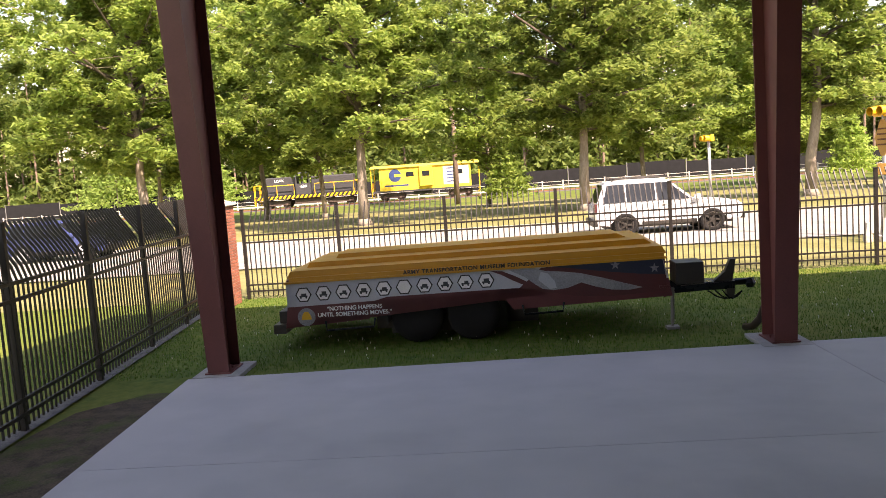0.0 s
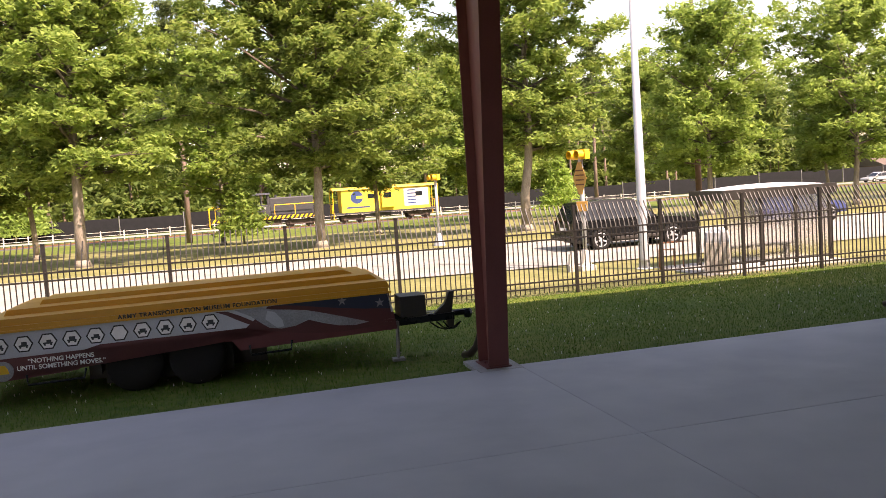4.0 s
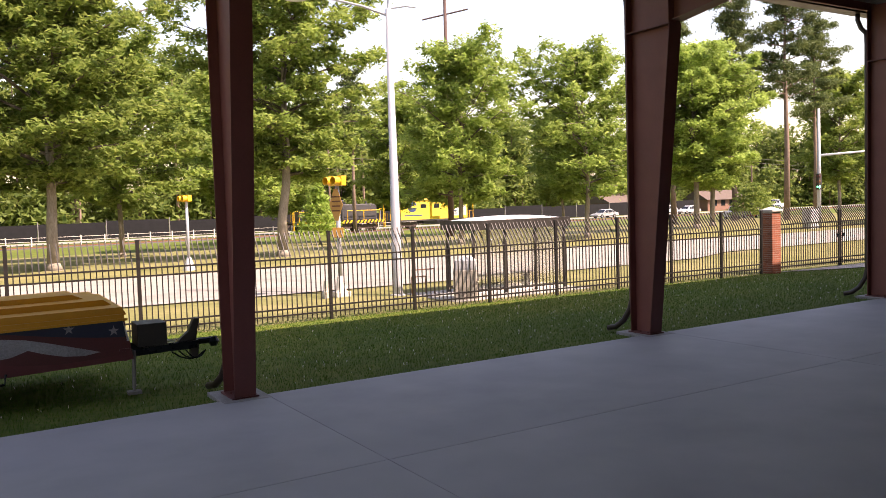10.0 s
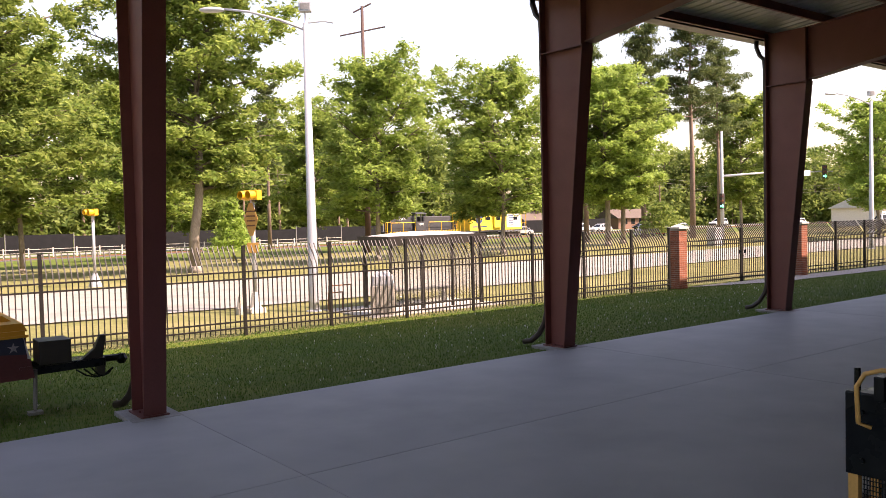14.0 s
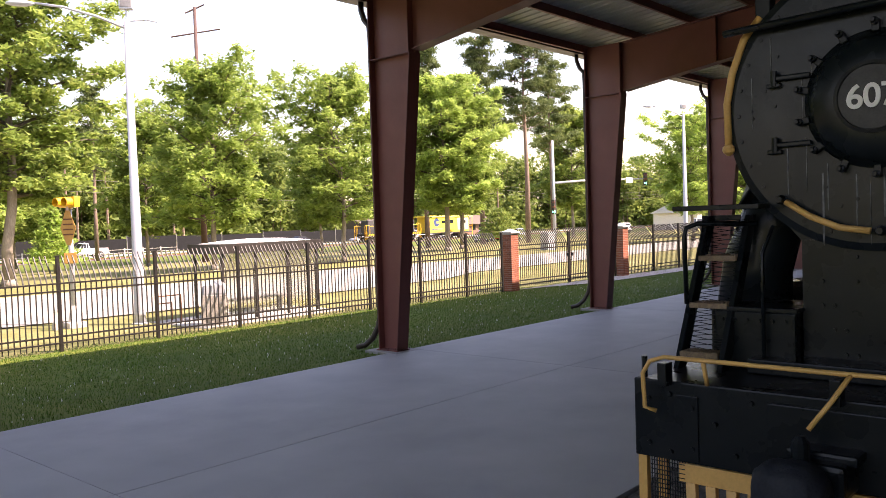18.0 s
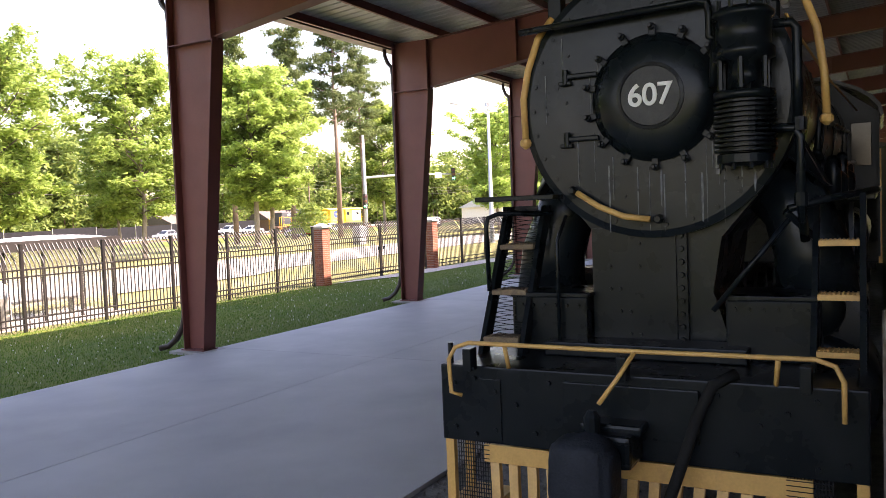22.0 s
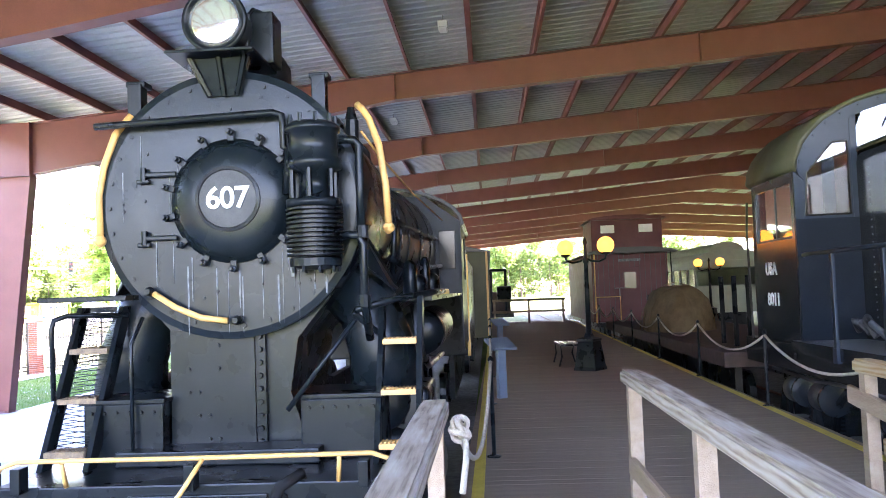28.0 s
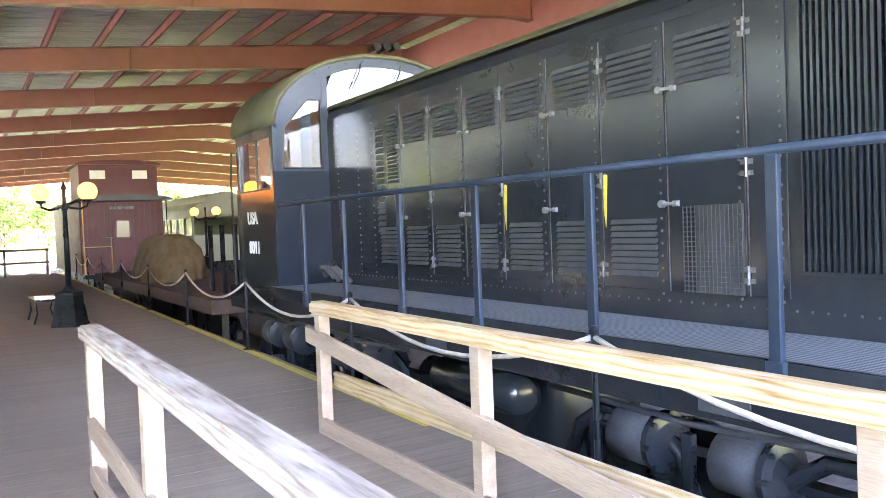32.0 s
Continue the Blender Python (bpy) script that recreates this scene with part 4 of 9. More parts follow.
# low young tree, bright and conical, and a dark shrub
rng = np.random.default_rng(31)
for k, (x, y, h, r, mat, lab) in enumerate(((27.0, 61, 5.2, 2.0, "leaf_light", "small conical bright green young tree"), (2.4, 60, 4.2, 1.9, "leaf", "small dark rounded tree by the track"),
                                            (76, 58, 4.0, 2.6, "leaf", "rounded dark green shrub"), (-38, 112.6, 7.0, 5.0, "leaf_light", "lime green shrub thicket"), (-51, 113, 8.4, 6.2, "leaf_light", "lime green shrub thicket"),
                                            (-24, 112.4, 6.4, 4.5, "leaf_light", "lime green shrub thicket"))):
    t = thing("young_tree", lab, "tree", at=scaled(x, y, 0))
    bm = bmesh.new()
    tube(bm, [(0, 0, -0.2), (0.03, 0, h * 0.5), (0, 0, h * 0.9)], 0.09, 7, 0.02)
    for i in range(9):
        a = i * 2.4
        tube(bm, [(0, 0, h * (0.2 + 0.07 * i)), (math.cos(a) * r * 0.5, math.sin(a) * r * 0.5, h * (0.26 + 0.07 * i))], 0.03, 4, 0.01)
    part("trunk", bm, "bark", t)
    n = 3800
    f = rng.uniform(0, 1, n) ** 1.3
    rad = r * (1 - f) ** (0.9 if k == 0 else 0.45) * rng.uniform(0.4, 1.05, n) * (1 + 0.18 * np.sin(f * 40))
    a = rng.uniform(0, 6.283, n)
    P = np.stack([rad * np.cos(a), rad * np.sin(a), h * (0.16 + 0.84 * f)], 1)
    c = new("crown", leaf_mesh("crown", P, rng.uniform(0.09, 0.2, n) * (1.9 if y > 100 else 1), mat, rng, 0.3))
    c.parent = t

# woods that close the distance: crowns of many leaf sprays over bare stems
rng = np.random.default_rng(41)
line = [(-260, 116), (-120, 120), (-40, 120), (60, 122), (130, 124), (185, 112), (235, 70), (255, 10), (255, -80), (200, -130)]
seg = [(Vector(a), Vector(b)) for a, b in zip(line, line[1:])]
lens = [(b - a).length for a, b in seg]
C, S = [], []
bm = bmesh.new()
for k in range(1900):
    q = rng.uniform(0, sum(lens)) if k < 1350 else rng.uniform(140, 500)
    for (a, b), L in zip(seg, lens):
        if q < L:
            break
        q -= L
    d = (b - a).normalized()
    nrm = Vector((-d.y, d.x))
    p = a + d * q + nrm * rng.uniform(0, 26)
    big = k % 3 if k < 1350 else 0
    h = rng.uniform(13, 20) if big else rng.uniform(4, 10)
    if big and p.x < 58:
        h *= 1.0 + 0.5 * min(1, (58 - p.x) / 18)
    lo = h * (rng.uniform(0.25, 0.5) if big else 0.05)
    r = rng.uniform(2.4, 4.2)
    z0 = ground_z(p.y)
    if big:
        tube(bm, [(p.x, p.y, z0), (p.x + rng.normal(0, 0.3), p.y, z0 + h * 0.9)], rng.uniform(0.12, 0.26), 5, 0.05)
    nclump = 26 if big else 14
    for c in range(nclump):
        f = rng.uniform(0, 1)
        rr = r * (1 - f * 0.55) * rng.uniform(0.3, 1)
        an = rng.uniform(0, 6.283)
        m = 22 if big else 20
        g = rng.normal(size=(m, 3)) * np.array((0.95, 0.95, 0.5))
        C.append(g + np.array((p.x + rr * math.cos(an), p.y + rr * math.sin(an), z0 + lo + (h - lo) * f)))
        S.append(rng.uniform(0.28, 0.62, m))
wood = thing("backdrop_woods", "deep green mixed woods along the far road", "woods", kind="structure")
tagged(part("stems", bm, "bark_pine", wood), kind="stuff")
c = new("foliage", leaf_mesh("foliage", np.concatenate(C), np.concatenate(S), "leaf_far", rng, 0.2, 0.6))
c.parent = wood
tagged(c, kind="stuff")

# ---- grass blades and clover in the shade strip ----
rng = np.random.default_rng(51)
n = 170000
x = rng.uniform(-6.5, 34, n)
y = 11.72 + (fence_line(x) + 0.4 - 11.72) * rng.uniform(0, 1, n)
keep = rng.uniform(0, 1, n) < np.clip(1.25 - (x - 4) / 40, 0.3, 1)
x, y = x[keep], y[keep]
n = len(x)
a, lean = rng.uniform(0, 6.283, n), rng.uniform(0, 0.04, n)
h = rng.uniform(0.02, 0.055, n)
w = 0.005
dx, dy = np.cos(a) * w, np.sin(a) * w
z = np.full(n, -0.05)
P = np.stack([np.stack([x - dx, y - dy, z], 1), np.stack([x + dx, y + dy, z], 1), np.stack([x - np.sin(a) * lean, y + np.cos(a) * lean, z + h], 1)], 1).reshape(-1, 3)
me = bpy.data.meshes.new("grass_blades")
me.from_pydata(P.tolist(), [], np.arange(3 * n).reshape(n, 3).tolist())
me.materials.append(M["blade"])
tagged(new("grass_blades", me), "short green grass in the shelter's shade", "grass", "", "stuff")
n = 900
x = rng.uniform(-5, 30, n)
y = 11.9 + 5.3 * rng.beta(1.1, 1.1, n)
bm = bmesh.new()
for i in range(n):
    s = rng.uniform(0.005, 0.011)
    vs = [bm.verts.new(Vector((x[i], y[i], 0.02 + rng.uniform(-0.02, 0.03))) + v * s) for v in stone]
    for p, q, r in ((0, 2, 4), (2, 1, 4), (1, 3, 4), (3, 0, 4), (2, 0, 5), (1, 2, 5), (3, 1, 5), (0, 3, 5)):
        bm.faces.new((vs[p], vs[q], vs[r]))
tagged(part("clover_heads", bm, "clover"), "white clover heads scattered in the grass", "flowers", "", "stuff")
# ---- flat float trailer behind the slab ----
def float_trailer():
    T = thing("parade_trailer", "low float trailer with yellow stepped top and maroon sides", "trailer", at=pose(0.66, 13.02, -0.05, 0, 0, -1.4))
    L0, L1, D = -2.78, 2.86, 2.3  # rear, front, depth
    # lower skirt with the wheel opening
    for y0, y1, nm in ((0.0, 0.03, "near_side"), (D - 0.03, D, "far_side")):
        bm = bmesh.new()
        prism(bm, [(L0 - 0.05, y0, 0.34), (-1.55, y0, 0.42), (-1.25, y0, 0.74), (0.40, y0, 0.74), (0.62, y0, 0.44), (L1 + 0.06, y0, 0.52), (L1 + 0.02, y0, 0.78), (L0, y0, 0.66)], (0, y1 - y0, 0))
        part(nm, bm, "trailer_red", T)
        bm = bmesh.new()
        prism(bm, [(L0, y0 + 0.002, 0.662), (L1 + 0.02, y0 + 0.002, 0.782), (L1 - 0.06, y0 + 0.002, 1.09), (L0, y0 + 0.002, 1.03)], (0, y1 - y0 - 0.004, 0))
        part("upper_panel", bm, "trailer_grey", T)
    for x0, x1 in ((L0, L0 + 0.04), (L1 - 0.06, L1 - 0.02)):
        bm = bmesh.new()
        box(bm, x0, x1, 0.03, D - 0.03, 0.5, 1.07)
        part("end_panel", bm, "trailer_red", T)
    # printed flag on the near side, as shallow raised sheets
    z = lambda x: 0.66 + 0.12 * (x - L0) / (L1 - L0)
    for nm, mat, pts in (("flag_field", "flag_red", [(0.72, 0.76), (1.0, 0.70), (1.5, 0.60), (2.0, 0.56), (2.84, 0.60), (2.84, 0.80), (2.80, 1.07), (1.05, 1.04), (0.95, 0.95)]),
                         ("flag_stripe", "flag_red", [(0.30, 1.035), (0.48, 1.02), (0.66, 0.94), (0.86, 0.83), (0.88, 0.78), (0.74, 0.82), (0.60, 0.89), (0.46, 0.97)]),
                         ("flag_field", "navy", [(1.10, 1.045), (1.45, 1.015), (1.75, 0.965), (2.05, 0.92), (2.45, 0.87), (2.83, 0.84), (2.80, 1.07), (1.9, 1.06)]),
                         ("flag_stripe", "flag_white", [(0.58, 1.03), (0.80, 0.92), (0.95, 0.80), (1.05, 0.73), (1.22, 0.70), (1.42, 0.72), (1.62, 0.79), (1.82, 0.72), (2.05, 0.66), (2.3, 0.64), (2.5, 0.67), (2.2, 0.76), (1.9, 0.85), (1.6, 0.93), (1.35, 0.965), (1.1, 0.99), (0.95, 1.035)]),
                         ("flag_stripe", "trailer_grey", [(1.0, 0.86), (1.16, 0.72), (1.26, 0.73), (1.24, 0.83), (1.14, 0.95), (1.04, 0.98)])):
        bm = bmesh.new()
        prism(bm, [(x, -0.004 - 0.002 * ("flag_field flag_stripe".find(nm) > 0) - 0.002 * (mat in ("flag_white", "navy")) - 0.004 * (mat == "trailer_grey"), zz) for x, zz in pts], (0, 0.007, 0))
        part(nm, bm, mat, T, "printed flag graphic")
    for x, zz, r in ((2.12, 1.015, 0.075), (2.68, 0.94, 0.075)):
        bm = bmesh.new()
        prism(bm, [(x + r * (1 if k % 2 == 0 else 0.38) * math.sin(k * math.pi / 5), -0.011, zz + r * (1 if k % 2 == 0 else 0.38) * math.cos(k * math.pi / 5)) for k in range(10)], (0, 0.004, 0))
        part("star", bm, "flag_white", T, "white five-pointed star")
    # ten hexagon medallions
    for k in range(10):
        x = -2.52 + 0.306 * k
        zz = z(x) + 0.175
        for r, mat, d, nm in ((0.125, "ink", 0.0, "medallion_rim"), (0.104, "white_paint", 0.003, "medallion")):
            bm = bmesh.new()
            prism(bm, [(x + r * math.cos(q * math.pi / 3), -0.003 - d, zz + r * math.sin(q * math.pi / 3)) for q in range(6)], (0, 0.005, 0))
            part(nm, bm, mat, T)
        if k != 5:
            bm = bmesh.new()
            box(bm, x - 0.06, x + 0.06, -0.009, -0.004, zz - 0.035, zz - 0.012)
            box(bm, x - 0.035 + 0.01 * (k % 3), x + 0.045, -0.009, -0.004, zz - 0.012, zz + 0.02 + 0.01 * (k % 2))
            for w in (-0.04, 0.04):
                lathe(bm, [(0.014, 0), (0.014, 0.004)], 8, pose(x + w, -0.004, zz - 0.045, 90))
            part("vehicle_print", bm, "louvre", T)
    # round crest and the motto
    bm = bmesh.new()
    lathe(bm, [(0.135, 0), (0.135, 0.005)], 28, pose(-2.5, 0.0, 0.50, 90))
    crest = part("crest", bm, "flag_white", T, "round pale crest")
    bm = bmesh.new()
    prism(bm, [(-2.58, -0.010, 0.46), (-2.42, -0.010, 0.46), (-2.44, -0.010, 0.53), (-2.47, -0.010, 0.58), (-2.53, -0.010, 0.58), (-2.56, -0.010, 0.53)], (0, 0.004, 0))
    part("bell", bm, "safety_yellow", crest)
    lettering("motto", "“NOTHING HAPPENS\nUNTIL SOMETHING MOVES.”", 0.088, "white_paint", T, pose(-1.76, -0.004, 0.56, 90, 0, 0), "white motto lettering", 0.002, bold=0.002)
    lettering("title", "ARMY TRANSPORTATION MUSEUM FOUNDATION", 0.088, "ink", T, pose(0.10, -0.0335, 1.098, 90, 0, 0) @ Matrix.Rotation(radians(0.56), 4, 'Z'), "dark painted title", 0.002, spacing=1.1, bold=0.003)
    # stepped yellow benches, three risers to the middle
    for k in range(4):
        zt = (1.025, 1.10, 1.20, 1.275)[k]
        xs0, xs1 = L0 + (0.06, 0.02, 0.24, 0.62)[k], L1 - (0.04, 0.06, 0.24, 0.6)[k]
        yk = (-0.03, 0.02, 0.40, 0.78)[k]
        bm = bmesh.new()
        h0, h1 = zt - 0.01, zt + (0.08, 0.10, 0.08, 0.075)[k]
        dz = 0.056
        pts = [(xs0, yk, h0), (xs1 + 0.06 * k, yk, h0 + dz), (xs1, yk, h1 + dz), (xs0 + 0.06 * (k > 0), yk, h1)]
        prism(bm, pts, (0, D - 2 * yk, 0))
        part("bench_step", bm, "trailer_yellow", T)
    bm = bmesh.new()
    prism(bm, [(L0 - 0.02, -0.045, 1.015), (L1 + 0.0, -0.045, 1.071), (L1 + 0.0, -0.045, 1.103), (L0 - 0.02, -0.045, 1.047)], (0, 0.03, 0))
    part("edge_trim", bm, "trailer_yellow", T)
    # rear bumper, running boards, lights
    bm = bmesh.new()
    box(bm, L0 - 0.24, L0 - 0.05, 0.0, D, 0.26, 0.40)
    box(bm, L0 - 0.14, L0 + 0.0, 0.02, D - 0.02, 0.42, 0.60)
    part("rear_bumper", bm, "ink", T)
    for x0, x1, zz in ((-2.2, -1.45, 0.30), (0.75, 1.35, 0.38)):
        bm = bmesh.new()
        tube(bm, [(x0, -0.05, zz + 0.13), (x0 + 0.02, -0.10, zz), (x1 - 0.02, -0.10, zz + 0.02), (x1, -0.05, zz + 0.14)], 0.018, 6)
        part("step_bar", bm, "black_iron", T)
    bm = bmesh.new()
    bbox(bm, L1 - 0.12, L1 + 0.02, -0.02, 0.01, 0.64, 0.68, 0.006)
    part("side_marker", bm, "flag_red", T, "red marker lamp")
    # axles with wheels
    for x in (-0.83, 0.02):
        for y in (0.2, D - 0.2):
            bm = bmesh.new()
            lathe(bm, [(0.17, -0.11), (0.36, -0.12), (0.40, -0.07), (0.40, 0.07), (0.36, 0.12), (0.17, 0.11)], 24, pose(x, y, 0.40, 90))
            w = part("wheel", bm, "rubber", T, smooth=True)
            bm = bmesh.new()
            lathe(bm, [(0.06, -0.08), (0.16, -0.07), (0.165, 0.05), (0.05, 0.03)], 16, pose(x, y, 0.40, 90))
            part("rim", bm, "ink", w)
    bm = bmesh.new()
    box(bm, -1.3, 0.45, 0.05, 0.3, 0.74, 0.80)
    box(bm, -1.3, 0.45, D - 0.3, D - 0.05, 0.74, 0.80)
    box(bm, -1.35, -1.28, 0.1, D - 0.1, 0.30, 0.78)
    box(bm, L0 + 0.2, L1, 0.5, 0.6, 0.5, 0.62)
    box(bm, L0 + 0.2, L1, D - 0.6, D - 0.5, 0.5, 0.62)
    # two near-black sheets stand in for the shade under the trailer
    box(bm, -1.28, 0.5, 0.42, 0.46, 0.10, 0.74)
    box(bm, -1.6, 1.0, 0.95, 1.0, 0.08, 0.74)
    part("wheel_well_shade", bm, "ink", T)
    # tongue with coupler, box and jack
    yc = D / 2 - 0.95
    bm = bmesh.new()
    for yy in (0.15, 0.85):
        prism(bm, [(L1 - 0.1, yy, 0.52), (L1 + 0.95, (yc + yy) / 2 - 0.03, 0.56), (L1 + 0.95, (yc + yy) / 2 - 0.03, 0.66), (L1 - 0.1, yy, 0.62)], (0, 0.06, 0))
    bbox(bm, L1 + 0.55, L1 + 1.0, yc - 0.03, yc + 0.35, 0.54, 0.66, 0.01)
    tube(bm, [(L1 + 0.9, yc + 0.12, 0.62), (L1 + 1.25, yc + 0.12, 0.62)], 0.05, 8)
    lathe(bm, [(0.05, -0.07), (0.085, 0), (0.05, 0.07)], 10, pose(L1 + 1.25, yc + 0.12, 0.60))
    part("tongue", bm, "black_iron", T)
    bm = bmesh.new()
    bbox(bm, L1 + 0.14, L1 + 0.54, yc - 0.12, yc + 0.36, 0.66, 0.98, 0.012)
    part("tool_box", bm, "ink", T, "black tongue box")
    bm = bmesh.new()
    prism(bm, [(L1 + 0.62, yc - 0.02, 0.60), (L1 + 0.95, yc - 0.02, 0.60), (L1 + 1.02, yc - 0.02, 0.98), (L1 + 0.94, yc - 0.02, 0.98), (L1 + 0.86, yc - 0.02, 0.80)], (0, 0.10, 0))
    prism(bm, [(L1 + 0.88, yc - 0.03, 0.42), (L1 + 0.98, yc - 0.03, 0.42), (L1 + 1.0, yc - 0.03, 0.62), (L1 + 0.88, yc - 0.03, 0.62)], (0, 0.12, 0))
    part("coupler_bracket", bm, "ink", T)
    bm = bmesh.new()
    tube(bm, [(L1 + 0.08, 0.08, 0.62), (L1 + 0.06, 0.08, 0.10)], 0.028, 8)
    tube(bm, [(L1 + 0.065, 0.08, 0.3), (L1 + 0.06, 0.08, 0.05)], 0.02, 8)
    box(bm, L1 - 0.03, L1 + 0.15, 0.0, 0.16, 0.02, 0.06)
    part("jack", bm, "grey_metal", T)
    bm = bmesh.new()
    for k in range(3):
        p = [Vector((L1 + 0.6 + 0.1 * k, yc - 0.05, 0.54)).lerp(Vector((L1 + 1.1, yc, 0.5)), q) - Vector((0, 0, 0.12 * math.sin(q * math.pi))) for q in (0, 0.25, 0.5, 0.75, 1)]
        tube(bm, p, 0.012, 5)
    part("chain", bm, "black_iron", T)
    return T


float_trailer()
# ---- steam locomotive ----
YC, ZC, RS = 2.30, 3.06, 0.91
LOCO = thing("steam_locomotive", "black steam locomotive with ochre handrails, number plate and headlight", "locomotive", at=pose(0, YC, 0))


def lp(name, bm, mat="black_iron", label="", smooth=False, parent=None):
    return part(name, bm, mat, parent or LOCO, label, smooth)


def tubes(name, paths, r, mat="black_iron", n=8, label="", parent=None):
    for p in paths:
        bm = bmesh.new()
        tube(bm, p, r, n)
        lp(name, bm, mat, label, True, parent)


def disc_x(bm, prof, x, y, z, n=32):
    """Turned shape whose axis points towards -x at (x, y, z)."""
    lathe(bm, prof, n, pose(x, y, z, 0, -90, 0))


bm = bmesh.new()
disc_x(bm, [(RS, 0), (RS + 0.012, -0.02), (RS + 0.012, -1.9)], 7.14, 0, ZC, 64)
lp("smokebox", bm, "smokebox", "sooty black smokebox", True)
bm = bmesh.new()
disc_x(bm, [(RS + 0.02, -0.03), (RS + 0.02, 0.01), (RS - 0.03, 0.022), (0.4, 0.024)], 7.14, 0, ZC, 64)
front = lp("smokebox_front", bm, "smokebox", "riveted smokebox front with lime streaks")
bm = bmesh.new()
disc_x(bm, [(0.43, 0.02), (0.43, 0.05), (0.405, 0.06), (0.395, 0.08), (0.36, 0.115), (0.29, 0.14), (0.215, 0.15)], 7.14, -0.03, ZC + 0.02, 48)
lp("smokebox_door", bm, "smokebox", "dished round smokebox door", True)
bm = bmesh.new()
disc_x(bm, [(0.222, 0.135), (0.222, 0.167), (0.2, 0.175), (0.195, 0.163), (0.02, 0.163)], 7.14, -0.03, ZC + 0.02, 40)
lp("number_plate", bm, "number_disc", "worn grey round number plate")
lettering("number", "607", 0.205, "white_paint", LOCO, pose(6.973, -0.03, ZC + 0.02, 90, 0, -90), "white painted number 607", 0.006, spacing=0.96, bold=0.0035)
# dogs round the door
for k in range(14):
    a = 2 * math.pi * (k + 0.5) / 14
    cy, cz = 0.455 * math.cos(a) - 0.03, 0.455 * math.sin(a)
    bm = bmesh.new()
    m = pose(7.10, cy, ZC + 0.02 + cz, math.degrees(a), 0, 0)
    bbox(bm, -0.03, 0.02, -0.045, 0.03, -0.022, 0.022, 0.006, m)
    disc_x(bm, [(0.024, 0), (0.024, 0.05), (0.012, 0.055), (0.012, 0.085)], 7.09, 0.47 * math.cos(a) - 0.03, ZC + 0.02 + 0.47 * math.sin(a), 8)
    lp("door_dog", bm, "black_iron")
for z in (0.22, -0.22):
    bm = bmesh.new()
    bbox(bm, 7.07, 7.10, 0.36, 0.60, ZC + z - 0.018, ZC + z + 0.018, 0.01)
    tube(bm, [(7.08, 0.59, ZC + z - 0.05), (7.08, 0.59, ZC + z + 0.05)], 0.022, 8)
    bbox(bm, 7.07, 7.12, 0.55, 0.64, ZC + z - 0.06, ZC + z - 0.03, 0.008)
    lp("door_hinge", bm, "black_iron")
bm = bmesh.new()
for k in range(30):
    a = 2 * math.pi * k / 30
    disc_x(bm, [(0.016, 0.018), (0.014, 0.034)], 7.14, 0.845 * math.cos(a), ZC + 0.845 * math.sin(a), 6)
rngl = np.random.default_rng(7)
for k in range(26):
    a, r = rngl.uniform(0, 6.28), rngl.uniform(0.55, 0.8)
    disc_x(bm, [(0.013, 0.02), (0.011, 0.034)], 7.14, r * math.cos(a), ZC + r * math.sin(a), 6)
tagged(lp("rivets", bm, "black_iron"), kind="stuff")
# pale lime streaks run down below the dogs
for k, (y, z, L, w) in enumerate(((0.27, -0.36, 0.26, 0.012), (0.10, -0.44, 0.30, 0.012), (-0.06, -0.46, 0.22, 0.016), (0.02, -0.44, 0.38, 0.006), (-0.22, -0.40, 0.34, 0.01),
                                  (-0.40, -0.24, 0.20, 0.014), (-0.43, 0.10, 0.22, 0.016), (0.42, 0.22, 0.26, 0.008), (-0.33, -0.5, 0.28, 0.02), (-0.58, -0.42, 0.16, 0.012), (0.40, -0.18, 0.3, 0.007), (0.62, 0.5, 0.3, 0.01), (-0.36, -0.30, 0.45, 0.007), (-0.40, 0.30, 0.5, 0.022), (-0.44, -0.1, 0.42, 0.016), (-0.47, -0.25, 0.5, 0.008), (0.36, 0.30, 0.35, 0.006), (0.52, -0.2, 0.3, 0.012), (0.30, -0.42, 0.4, 0.016), (-0.08, -0.5, 0.33, 0.012), (-0.66, -0.5, 0.12, 0.02), (0.75, 0.25, 0.3, 0.012))):
    bm = bmesh.new()
    x, w, L = 7.1145, w * 0.7, L * 1.15
    prism(bm, [(x, y - w * 0.4, ZC + z), (x, y + w * 0.5, ZC + z), (x, y + w * 0.55, ZC + z - L * 0.6), (x, y + w * 0.3, ZC + z - L), (x, y - w * 0.2, ZC + z - L * 1.03), (x, y - w * 0.6, ZC + z - L * 0.5)], (-0.002, 0, 0))
    lp("lime_streak", bm, "streak", parent=front)
# headlight on its bracket, with the lamp box behind
HZ = 4.31
bm = bmesh.new()
disc_x(bm, [(0.19, -0.32), (0.2, -0.02), (0.225, 0.0), (0.225, 0.035), (0.2, 0.04), (0.195, 0.02)], 7.02, 0.04, HZ, 36)
hl = lp("headlight", bm, "black_iron", "black drum headlight", True)
bm = bmesh.new()
disc_x(bm, [(0.196, 0.015), (0.15, 0.03), (0.05, 0.038)], 7.02, 0.04, HZ, 32)
lp("lens", bm, "lens", "silvery glass lens", True, hl)
bm = bmesh.new()
bbox(bm, 6.85, 7.5, -0.26, 0.34, HZ - 0.255, HZ - 0.235, 0.006)
prism(bm, [(7.02, 0.25, HZ - 0.255), (7.02, -0.19, HZ - 0.255), (7.10, -0.08, HZ - 0.5), (7.10, 0.14, HZ - 0.5)], (0.05, 0, 0))
hb = lp("headlight_bracket", bm, "black_iron")
